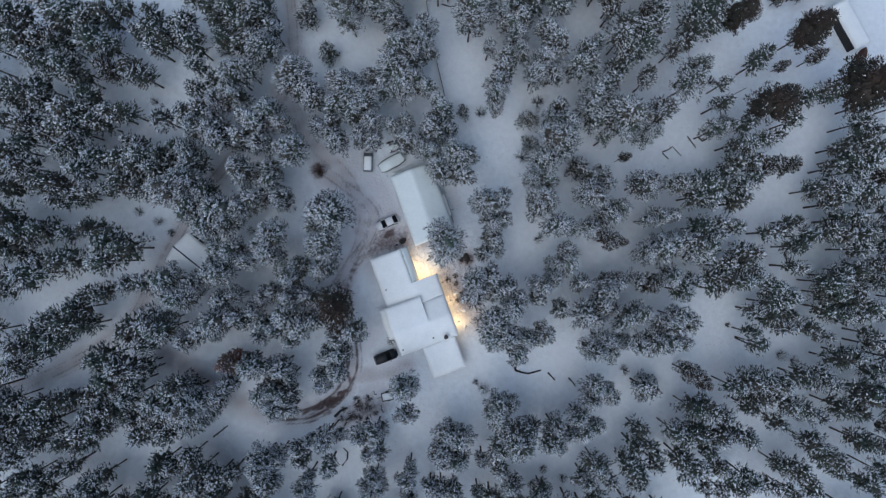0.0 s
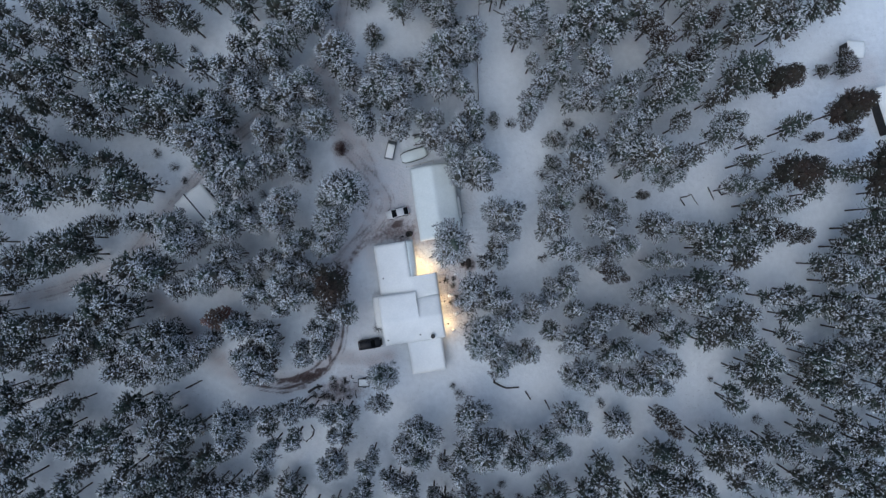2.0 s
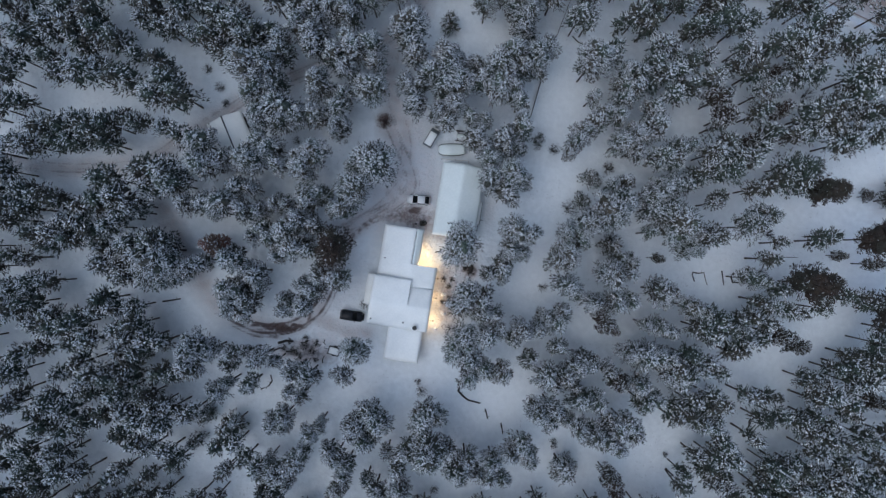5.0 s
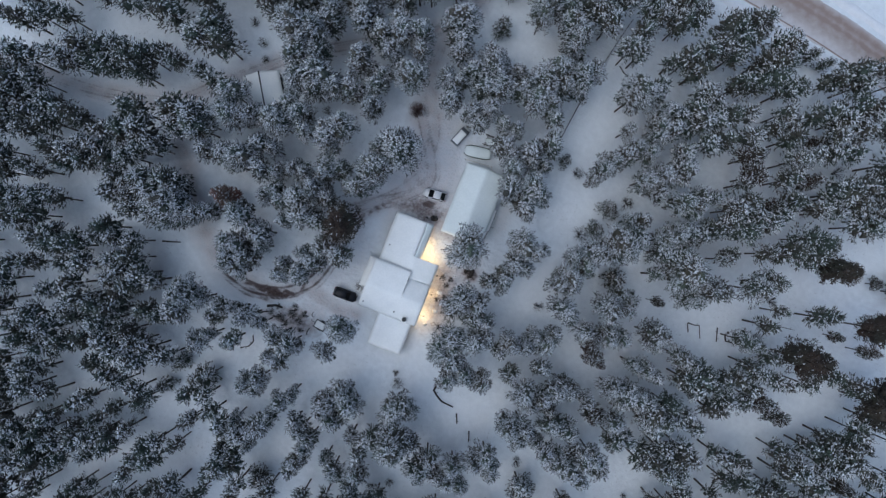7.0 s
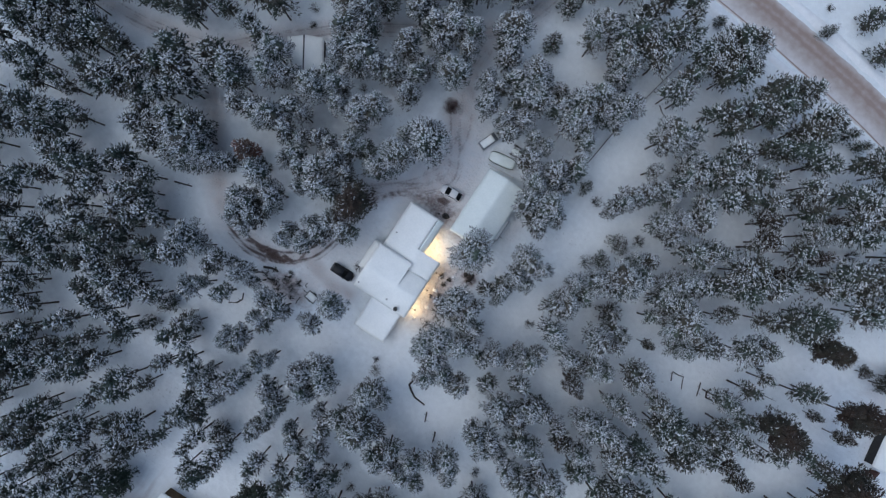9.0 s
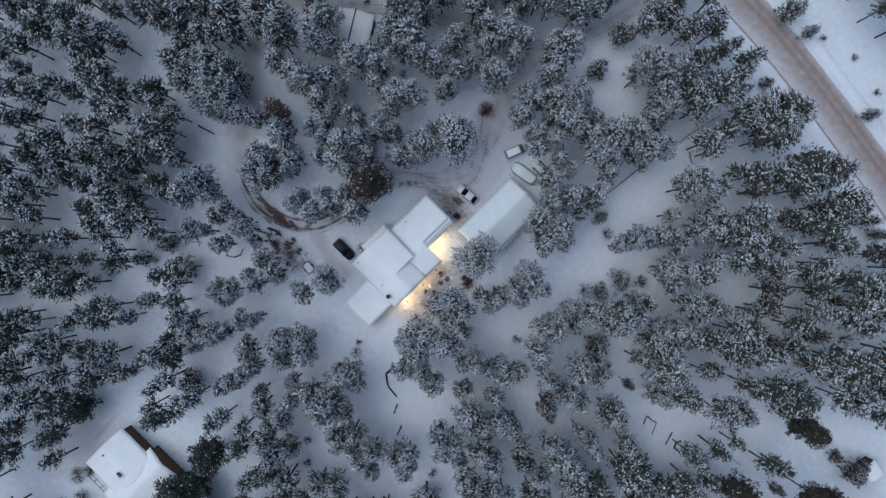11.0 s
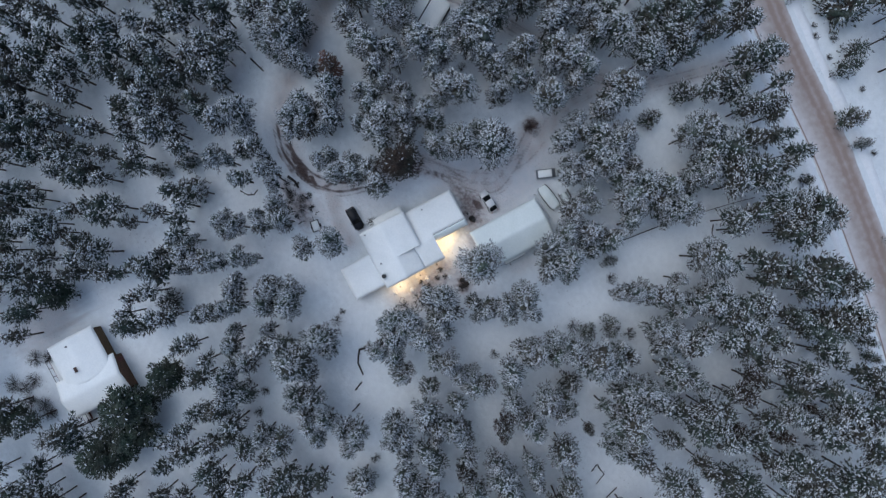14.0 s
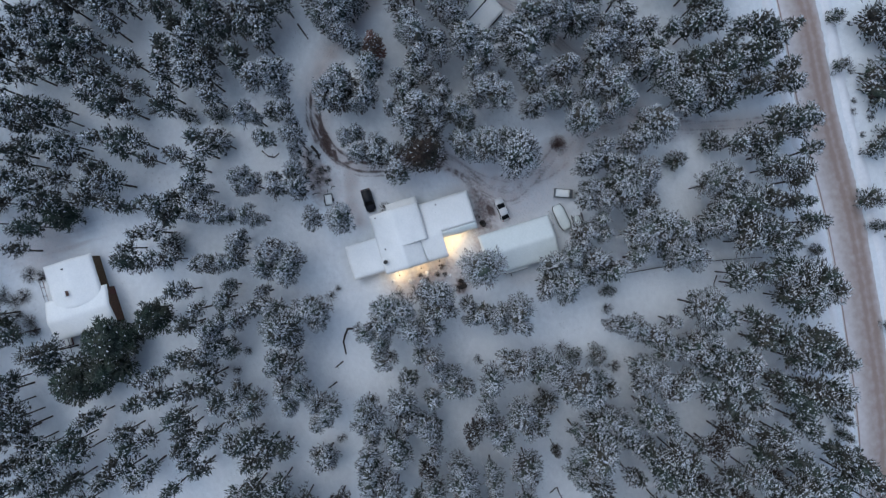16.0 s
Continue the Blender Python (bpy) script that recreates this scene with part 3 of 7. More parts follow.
def pine_shape(seed, R, H, count, snow_share, crown_from=0.42, lobes=9, tuft=0.27, core_size=0.60, bare=3):
    """Wood, needle and snow arrays of one pine R metres in crown radius and H metres tall: boughs that fan out round the trunk,
    sprays of twigs along their outer halves and fingers of snow lying on the twigs."""
    rng = np.random.default_rng(seed)
    lean = rng.normal(0, 0.25, 2)
    trunk = [(lean[0] * (t ** 2), lean[1] * (t ** 2), H * 0.97 * t - (0.3 if t == 0 else 0)) for t in (0, 0.25, 0.5, 0.75, 1)]
    wood = [limb(trunk, [0.15, 0.125, 0.10, 0.07, 0.03], 6)]
    boughs = int(30 + 18 * R)
    f = (np.arange(boughs) + 0.5) / boughs
    f = f ** 0.85
    az = np.arange(boughs) * 2.39996 + rng.normal(0, 0.30, boughs)
    gap = 1 + 0.16 * np.sin(2 * az + rng.uniform(0, 6.28)) + 0.12 * np.sin(3 * az + rng.uniform(0, 6.28) + 4 * f)
    prof = (1 - f) ** 0.46 * (0.70 + 0.30 * np.minimum(1, f * 3.0))
    length = R * 0.95 * prof * gap * rng.uniform(0.78, 1.12, boughs) + 0.12 * R
    rise = 0.10 + 0.95 * f ** 1.6 + rng.normal(0, 0.12, boughs)
    way = np.stack([np.cos(az) * np.cos(rise), np.sin(az) * np.cos(rise), np.sin(rise)], 1)
    z0 = H * (crown_from + (0.955 - crown_from) * f)
    root = np.stack([lean[0] * (z0 / H) ** 2, lean[1] * (z0 / H) ** 2, z0], 1)
    for k in range(0, boughs, bare):
        tip = root[k] + way[k] * length[k] * 0.9
        wood.append(limb([root[k], (root[k] + tip) / 2 + (0, 0, 0.05), tip - (0, 0, 0.06 * length[k])], [0.06, 0.04, 0.012], 3))
    # a few dead stubs below the crown
    for k in range(4):
        a, z = rng.uniform(0, 6.28), H * crown_from * rng.uniform(0.6, 1.0)
        wood.append(limb([(0, 0, z), (0.3 * R * math.cos(a), 0.3 * R * math.sin(a), z + 0.15), (0.52 * R * math.cos(a), 0.52 * R * math.sin(a), z + 0.1)], [0.035, 0.022, 0.008], 3))
    pick = rng.choice(boughs, count, p=length ** 1.4 / (length ** 1.4).sum())
    s = 1 - 0.72 * rng.random(count) ** 1.35
    long_ = length[pick][:, None]
    side = np.stack([-np.sin(az[pick]), np.cos(az[pick]), np.zeros(count)], 1)
    fan = rng.normal(0, 1, (count, 1))
    pts = root[pick] + way[pick] * long_ * s[:, None] + side * fan * (0.07 + 0.13 * long_ * (1.15 - 0.6 * s[:, None]))
    pts[:, 2] += rng.normal(0, 0.24, count) - 0.14 * length[pick] * s ** 2
    axes = way[pick] * np.array([1, 1, 0.55]) + side * fan * 0.38 + rng.normal(0, 1, (count, 3)) * np.array([0.18, 0.18, 0.30]) + np.array([0, 0, 0.10])
    size = tuft * rng.uniform(0.65, 1.35, count)
    # dense inner boughs, rough lumps that close the crown
    core = []
    flat = np.array([1, 1, 1.7])
    for k in np.linspace(0, 0.88 * boughs, lobes).astype(int):
        c = root[k] + way[k] * length[k] * rng.uniform(0.30, 0.58)
        rough = core_size * (1 + rng.normal(0, 0.24, (len(BALL[0]), 1)))
        core.append((BALL[0] * rough * (0.22 * R + 0.20 * length[k]) * flat + c, BALL[1]))
    needles = join(core + [strokes(rng, pts - np.array([0, 0, 0.05]), axes, size * 1.5, 0.40, 0.34, 0.13)])
    top = rng.random(count) < 0.98 * snow_share * np.clip(0.18 + 0.95 * s + 0.7 * (f[pick] > 0.8), 0, 1.1) * np.clip(0.55 + 0.8 * f[pick], 0, 1.2)
    sp = pts[top] + np.array([0, 0, 0.07])
    sa = axes[top] * np.array([1, 1, 0.45])
    snow = strokes(rng, sp, sa, size[top] * rng.uniform(0.8, 1.4, top.sum()), 0.40, 0.42, 0.12)
    return join(wood), needles, snow


def tri_mesh(name, arrays, mats):
    v, f = arrays
    return mesh_of(name, v, f.tolist(), mats)


def pine_model(name, seed, label, needle, count=380, snow_share=0.6, R=2.5, H=14.5, **kw):
    wood, needles, snow = pine_shape(seed, R, H, count, snow_share, **kw)
    ob = thing(name, pose(0, 0, 0), label, "tree")
    child("trunk", tri_mesh("trunk", wood, [M_BARK]), ob)
    child("crown", tri_mesh("crown", needles, [needle]), ob)
    if snow_share:
        tagged(child("snow_load", tri_mesh("snow_load", snow, [M_TREESNOW]), ob, "clumps of fresh snow on the boughs"), kind="stuff")
    return ob


PINE_LABEL = "tall scots pine with snow-dusted crown and bare trunk"


def sized(radius, count, tuft=0.175, **kw):
    return dict(R=radius, H=height_of(radius), count=int(count * (radius / 2.5) ** 1.7), tuft=tuft, **kw)


def height_of(radius):
    return 7.6 + 2.4 * radius


def pines(seed, radius, n, share):
    return [pine_model("pine_tree", seed + k, PINE_LABEL, M_NEEDLE, snow_share=share + 0.10 + 0.22 * (k * 3 % 5), crown_from=0.43 + 0.04 * (k % 3), lobes=(18 if radius < 2 else 22 if radius < 3 else 26) + k % 3, **sized(radius, 1180, 0.182)) for k in range(n)]


CLASSES = ((1.45, pines(10, 1.45, 4, 0.66)), (2.05, pines(20, 2.05, 5, 0.68)), (2.75, pines(30, 2.75, 5, 0.70)), (3.5, pines(40, 3.5, 3, 0.72)))
SNOWY = [pine_model("pine_tree", 50 + k, "pine thickly plastered with white snow", M_NEEDLE, snow_share=1.4, lobes=20, crown_from=0.5, **sized(2.5, 900)) for k in range(2)]
DARK = [pine_model("dark_conifer", 60 + k, "dark brownish conifer with little snow on it", M_NEEDLE_DARK, snow_share=0.42, lobes=20, crown_from=0.42, core_size=0.5, **sized(2.2, 1900, 0.145)) for k in range(3)]
DARK_BIG = [pine_model("dark_conifer", 64 + k, "large dark brownish conifer with little snow on it", M_NEEDLE_DARK, snow_share=0.05, lobes=70, crown_from=0.42, core_size=0.48, **sized(3.4, 1900, 0.145)) for k in range(2)]
GREEN = [pine_model("green_conifer", 90 + k, "deep green conifer carrying only traces of snow", M_NEEDLE_GREEN, snow_share=0.07, lobes=64, crown_from=0.30, core_size=0.50, **sized(2.7, 1900, 0.145)) for k in range(2)]
SMALL = [pine_model("sapling", 70 + k, "small snow-dusted pine sapling in open snow", M_NEEDLE, count=420, snow_share=0.9, R=1.0, H=3.4, crown_from=0.12, lobes=12, tuft=0.085) for k in range(2)]
DEAD = [pine_model("dead_spruce", 80, "dead young conifer with rusty brown needles", M_NEEDLE_DEAD, count=1100, snow_share=0.12, R=2.0, H=13.0, crown_from=0.12, lobes=26, tuft=0.2, core_size=0.3)]
for ob in [o for _, c in CLASSES for o in c] + SNOWY + DARK + DARK_BIG + GREEN + SMALL + DEAD:
    ob["used"] = 0
PINES = []  # all pines of known place
FOREST = []  # pines beyond the farm: x, y, radius
woods = random.Random(77)


def place(models, x, y, radius, height, ref_r, ref_h, group):
    k = woods.randrange(len(models))
    model = models[k]
    m = Matrix.Translation((x, y, ground_z(x, y) - 0.05)) @ Matrix.Rotation(woods.uniform(0, 6.28), 4, "Z") @ Matrix.Diagonal((radius / ref_r, radius / ref_r, height / ref_h, 1))
    if not model["used"]:
        model["used"] = 1
        model.matrix_basis = m
        tagged(model, group=group)
    else:
        copy_thing(model, m)["group"] = group


def grove(trees, single=True):
    """Pines by place and crown radius; those round the farm stand as single trees, the rest join the far woods."""
    for x, y, radius in trees:
        PINES.append((x, y, radius))
        if single:
            ref, models = min(CLASSES, key=lambda c: abs(c[0] - radius))
            place(models, x, y, 1.05 * radius, height_of(radius) * woods.uniform(0.94, 1.06), ref, height_of(ref), "pines round the farm")
        else:
            FOREST.append((x, y, radius))


# farm pines, east-northeast
grove([
    (2.3, 0.8, 4.2), (10.7, -1.6, 2.3), (11.2, 0.9, 2.3), (11.5, 5.3, 3.1), (13.4, 1.1, 2.0), (13.9, 4.6, 2.0), (19.7, 1.0, 2.3), (21.5, 2.3, 2.3),
    (21.1, 6.2, 2.1), (23.2, 0.7, 1.7), (23.7, 5.2, 1.8), (24.1, 8.4, 2.9), (26.9, 10.5, 4.1), (29.7, 0.2, 2.5), (31.6, 3.0, 1.6), (33.0, 0.7, 2.2),
    (30.2, 13.0, 2.2), (28.5, 16.4, 1.2), (33.5, 2.6, 1.8), (30.2, 17.0, 1.6), (28.0, 24.0, 2.8), (36.2, 8.8, 1.6), (34.5, 14.9, 2.6), (35.8, 13.0, 2.2),
    (38.8, -1.5, 2.9), (30.8, 23.0, 2.2), (29.7, 25.4, 2.9), (38.3, 9.9, 1.3), (36.1, 16.3, 2.9), (41.2, -1.4, 2.1), (31.6, 25.7, 2.4), (39.2, 13.0, 2.3),
])
# farm pines, east-northeast
grove([
    (40.1, 11.1, 3.7), (38.5, 18.1, 2.0), (33.4, 28.0, 2.3), (43.4, 6.7, 2.5), (43.1, 10.0, 2.5), (32.9, 30.1, 2.1),
])
# farm pines, east-southeast
grove([
    (4.8, -7.8, 2.7), (8.3, -3.3, 1.5), (7.4, -8.4, 2.3), (8.1, -10.9, 2.3), (11.1, -4.2, 1.3), (10.5, -10.5, 1.6), (10.9, -13.5, 1.6), (15.7, -12.4, 2.5),
    (14.8, -14.7, 1.5), (19.3, -9.7, 1.7), (18.5, -12.0, 2.0), (22.5, -3.3, 2.3), (21.6, -10.4, 2.0), (22.5, -8.1, 1.5), (18.1, -17.8, 1.7), (24.7, -4.1, 1.6),
    (22.9, -14.8, 1.7), (20.9, -20.2, 2.2), (27.8, -5.7, 2.2), (23.2, -21.1, 1.9), (24.9, -19.4, 1.9), (26.4, -17.7, 2.5), (27.5, -15.9, 1.6), (31.8, -4.8, 2.3),
    (23.1, -25.4, 2.0), (29.4, -17.1, 1.9), (27.2, -21.5, 1.5), (23.7, -28.1, 1.9), (34.5, -4.1, 1.9), (28.5, -23.7, 2.1), (32.7, -17.2, 1.8), (26.6, -27.7, 1.8),
])
# farm pines, east-southeast
grove([
    (30.9, -23.4, 2.0), (36.0, -13.3, 2.6), (29.3, -28.4, 1.7), (38.4, -8.0, 1.6), (38.6, -13.2, 2.4), (31.4, -29.3, 2.2), (40.5, -7.9, 1.9), (41.2, -3.3, 1.6),
    (38.6, -19.0, 2.2), (40.6, -13.6, 2.3), (35.1, -27.5, 2.4), (33.7, -29.6, 2.4), (42.9, -8.6, 1.5), (36.9, -26.0, 2.5), (42.8, -13.3, 1.8), (39.8, -22.2, 1.9),
    (43.6, -15.7, 2.5), (42.1, -20.6, 1.5), (36.4, -31.0, 1.8),
])
# farm pines, south-southeast
grove([
    (3.9, -10.4, 2.0), (6.0, -15.6, 2.9), (9.2, -14.7, 2.3), (4.0, -18.4, 2.7), (6.9, -19.6, 2.3), (7.3, -22.7, 2.0), (10.2, -21.1, 2.3), (13.3, -21.0, 2.0),
    (0.5, -30.3, 2.9), (3.1, -30.7, 1.8), (0.0, -33.0, 1.9), (20.6, -26.4, 2.5), (2.6, -36.3, 3.3), (5.4, -36.5, 1.7), (-1.4, -38.0, 2.1), (1.0, -39.4, 1.9),
    (9.3, -37.5, 1.9), (19.3, -33.3, 2.6), (8.3, -38.9, 2.6), (17.3, -35.3, 2.1), (14.3, -37.3, 2.1), (-2.6, -41.4, 1.7), (9.0, -41.2, 1.7), (21.1, -36.0, 1.9),
    (12.3, -40.8, 1.5), (14.8, -40.5, 1.7), (-1.7, -45.0, 2.2), (16.6, -40.3, 1.5), (-2.3, -47.7, 1.5), (27.2, -36.6, 1.5), (3.3, -48.3, 1.8), (-1.2, -49.4, 2.1),
])
# farm pines, south-southeast
grove([
    (14.3, -46.3, 2.5), (2.0, -50.4, 2.5), (11.4, -48.6, 2.2),
])
# farm pines, west-northwest
grove([
    (-18.1, 6.0, 2.2), (-20.2, 4.3, 2.5), (-18.4, 8.0, 3.5), (-19.8, 12.1, 1.8), (-25.0, 0.0, 2.0), (-24.7, 5.7, 2.1), (-27.4, 0.6, 2.6), (-26.6, 5.0, 2.6),
    (-29.7, -1.7, 2.4), (-30.0, 2.9, 1.9), (-28.0, 9.3, 2.2), (-26.6, 12.8, 2.9), (-28.9, 10.5, 2.9), (-32.0, 3.0, 1.8), (-34.6, -1.8, 1.7), (-34.9, 1.4, 2.0),
    (-33.1, 10.3, 2.2), (-27.0, 20.5, 2.0), (-28.4, 20.1, 2.3), (-34.6, 12.5, 2.8), (-30.7, 19.2, 2.8), (-37.8, 0.5, 2.1), (-37.3, 5.1, 1.8), (-37.4, 9.6, 2.6),
    (-33.7, 17.6, 2.5), (-39.7, 5.2, 2.1), (-37.5, 13.8, 2.1), (-34.0, 20.4, 3.1), (-41.6, 1.8, 2.6), (-39.8, 10.2, 2.3), (-37.1, 18.3, 2.6), (-42.8, -0.3, 1.8),
])
# farm pines, west-northwest
grove([
    (-35.6, 24.1, 2.4), (-43.3, 9.2, 2.4), (-44.9, 1.3, 2.4), (-38.1, 22.7, 2.9), (-45.9, 7.5, 2.7), (-37.3, 26.8, 3.0), (-48.5, 0.3, 2.2), (-35.7, 29.9, 2.4),
    (-40.1, 25.9, 3.3), (-47.6, 11.7, 2.7), (-50.5, 3.6, 3.0), (-50.8, 5.1, 1.8),
])
# farm pines, west-southwest
grove([
    (-19.1, -9.0, 2.3), (-22.2, -8.7, 2.1), (-22.9, -11.9, 2.1), (-25.2, -4.1, 2.0), (-25.3, -10.8, 1.8), (-24.5, -14.6, 1.8), (-27.9, -4.2, 2.4), (-30.5, -6.5, 1.5),
    (-28.2, -14.0, 1.4), (-28.1, -16.3, 1.5), (-32.5, -3.6, 1.8), (-33.4, -9.8, 1.7), (-32.9, -12.4, 1.7), (-35.8, -3.6, 2.0), (-35.2, -9.8, 1.9), (-34.4, -15.5, 2.2),
    (-28.1, -25.7, 1.6), (-36.1, -13.7, 2.0), (-38.0, -8.8, 2.3), (-30.6, -25.0, 1.9), (-35.2, -18.4, 1.7), (-38.9, -7.1, 1.5), (-37.0, -16.5, 3.0), (-38.4, -13.6, 2.3),
    (-33.2, -24.7, 1.5), (-35.7, -25.4, 1.7), (-32.0, -30.4, 1.7), (-43.8, -9.4, 1.6), (-36.4, -27.5, 1.6), (-45.3, -10.8, 1.9), (-39.9, -25.2, 2.0), (-36.1, -31.0, 1.6),
])
# farm pines, west-southwest
grove([
    (-42.4, -24.7, 2.9), (-37.3, -32.5, 2.2), (-48.4, -12.6, 2.0), (-42.5, -27.7, 2.4), (-50.1, -11.1, 3.2), (-50.7, -8.7, 2.3), (-50.3, -14.5, 1.9),
])
# farm pines, north-northeast
grove([
    (6.1, 13.9, 2.6), (9.2, 11.9, 2.3), (4.9, 17.3, 2.5), (9.4, 15.0, 2.9), (11.5, 14.3, 1.8), (3.7, 19.4, 2.1), (1.5, 20.8, 2.1), (7.5, 19.3, 2.1),
    (7.1, 21.0, 2.3), (10.1, 20.2, 1.5), (0.4, 24.3, 1.9), (3.3, 24.5, 1.7), (-2.9, 25.8, 2.4), (9.7, 23.8, 2.2), (-2.4, 29.7, 2.7), (19.4, 20.9, 1.7),
    (8.8, 28.5, 1.7), (4.3, 30.4, 2.9), (7.1, 30.1, 2.5), (1.6, 31.5, 2.5), (20.2, 23.0, 2.0), (21.3, 24.7, 2.0), (4.2, 33.7, 3.0), (-0.1, 34.3, 1.5),
    (7.7, 34.5, 2.3), (5.7, 35.6, 3.1), (23.1, 26.8, 2.1), (10.8, 35.0, 2.2), (10.3, 36.5, 2.6), (24.5, 28.7, 1.8), (22.0, 31.8, 1.6), (27.1, 28.8, 2.1),
])
# farm pines, north-northeast
grove([
    (12.3, 38.8, 2.4), (7.1, 41.1, 2.1), (19.9, 36.4, 2.0), (27.6, 31.8, 1.8), (22.3, 36.8, 1.8), (20.9, 37.9, 2.7), (-0.3, 44.8, 2.5), (27.1, 34.3, 2.2),
    (7.9, 44.3, 2.3), (5.4, 44.9, 2.7), (29.3, 34.0, 2.1), (-0.3, 46.7, 3.3), (26.9, 36.6, 2.5), (23.1, 39.3, 2.2),
])
# farm pines, north-northwest
grove([
    (-15.3, 13.2, 4.3), (-3.8, 23.1, 1.8), (-5.7, 24.5, 2.1), (-10.4, 25.0, 2.6), (-22.9, 18.3, 2.5), (-9.8, 28.4, 1.6), (-5.2, 29.2, 2.4), (-18.0, 25.5, 3.3),
    (-23.7, 21.9, 2.0), (-12.2, 28.5, 2.2), (-7.8, 31.1, 2.2), (-23.2, 24.7, 2.0), (-5.1, 32.2, 2.7), (-25.7, 25.1, 1.7), (-18.3, 30.9, 2.2), (-3.8, 34.5, 1.9),
    (-11.9, 33.5, 1.9), (-27.6, 25.3, 2.8), (-5.9, 34.8, 2.8), (-23.0, 29.2, 2.3), (-12.3, 35.8, 2.3), (-19.6, 34.0, 2.8), (-25.9, 31.1, 2.4), (-23.0, 32.9, 3.1),
    (-12.8, 38.3, 3.1), (-30.1, 32.4, 2.9), (-30.7, 34.7, 2.3), (-25.0, 39.1, 2.7), (-29.7, 36.6, 2.1), (-35.7, 32.3, 2.5), (-27.6, 39.1, 2.1), (-21.0, 42.6, 2.5),
])
# farm pines, north-northwest
grove([
    (-23.2, 42.0, 3.0), (-33.2, 35.9, 2.5), (-16.7, 44.8, 3.3),
])
# farm pines, south-southwest
grove([
    (-13.7, -21.2, 3.0), (-15.4, -26.4, 1.9), (-9.3, -32.1, 2.7), (-21.5, -26.9, 2.0), (-7.0, -33.6, 2.2), (-24.8, -27.2, 2.0), (-22.3, -29.2, 1.5), (-11.3, -34.8, 2.8),
    (-22.3, -31.2, 1.6), (-9.1, -37.3, 2.3), (-24.4, -31.1, 1.5), (-18.1, -35.7, 1.5), (-5.0, -39.1, 1.6), (-19.2, -37.0, 1.9), (-24.6, -35.1, 2.1), (-14.1, -41.2, 1.9),
    (-16.0, -40.7, 1.6), (-11.9, -42.3, 1.6), (-24.7, -37.2, 1.8), (-20.0, -40.5, 1.3), (-26.7, -36.8, 1.9), (-12.5, -43.8, 1.9), (-8.0, -44.8, 1.2), (-20.4, -42.3, 1.6),
    (-6.0, -46.2, 2.0), (-12.6, -46.5, 1.9), (-21.7, -43.9, 2.2), (-33.6, -38.1, 1.1), (-13.3, -48.7, 1.6), (-26.4, -43.8, 1.4), (-24.2, -45.7, 2.3), (-22.1, -47.0, 1.5),
])
# outer pines, east-northeast
grove([
    (41.6, 18.5, 1.8), (45.3, 9.1, 2.5), (43.1, 20.5, 2.1), (48.2, 10.0, 2.4), (46.9, 16.0, 1.6), (44.7, 21.9, 2.1), (36.3, 34.1, 2.3), (44.6, 24.7, 2.8),
    (46.3, 21.9, 2.3), (48.6, 17.5, 1.4), (38.8, 35.9, 2.3), (48.4, 22.1, 2.7), (46.4, 26.7, 2.8), (45.3, 30.2, 1.6), (48.6, 25.0, 2.8), (42.4, 37.8, 2.3),
    (51.3, 24.7, 2.4), (53.8, 19.7, 2.0), (58.2, -0.3, 1.6), (58.1, 7.4, 1.7), (53.2, 26.6, 2.1), (56.1, 20.2, 1.7), (60.6, -1.0, 1.8), (60.5, 10.8, 1.4),
    (61.7, 2.4, 1.8), (52.2, 33.5, 2.1), (58.2, 22.0, 2.5), (54.4, 30.3, 2.1), (46.6, 41.5, 2.1), (63.1, -1.4, 2.0), (59.1, 24.7, 2.5), (50.1, 40.6, 2.3),
], single=False)
# outer pines, east-northeast
grove([
    (60.7, 22.0, 2.8), (65.5, -1.4, 1.7), (47.5, 44.8, 2.1), (49.1, 43.5, 1.8), (59.0, 30.4, 2.1), (61.8, 24.5, 2.8), (67.2, 12.3, 2.1), (61.2, 30.7, 2.3),
    (69.6, 0.0, 1.6), (52.3, 45.2, 2.3), (61.5, 33.7, 2.4), (69.2, 13.5, 1.6), (58.0, 40.7, 2.3), (61.9, 34.7, 3.3), (54.5, 46.8, 2.5), (57.6, 43.9, 2.3),
    (64.6, 33.6, 2.7), (73.6, 2.8, 1.8), (67.4, 30.2, 3.1), (60.8, 42.1, 2.3), (64.4, 36.5, 3.1), (57.9, 47.3, 2.4), (53.5, 53.1, 2.5), (75.9, 3.1, 1.3),
    (57.8, 49.6, 2.8), (69.3, 32.3, 2.4), (60.9, 46.2, 2.3), (77.8, 2.4, 2.3), (55.3, 54.9, 3.1), (68.3, 37.9, 3.0), (58.0, 54.1, 2.4), (61.6, 50.0, 2.1),
], single=False)
# outer pines, east-northeast
grove([
    (67.7, 42.5, 3.4), (71.7, 36.2, 1.9), (74.5, 33.0, 2.1), (82.9, -1.6, 2.1), (73.9, 37.2, 2.5), (76.9, 33.7, 2.5), (84.9, -0.6, 2.5), (73.5, 43.1, 2.1),
    (77.1, 38.4, 1.7),
], single=False)
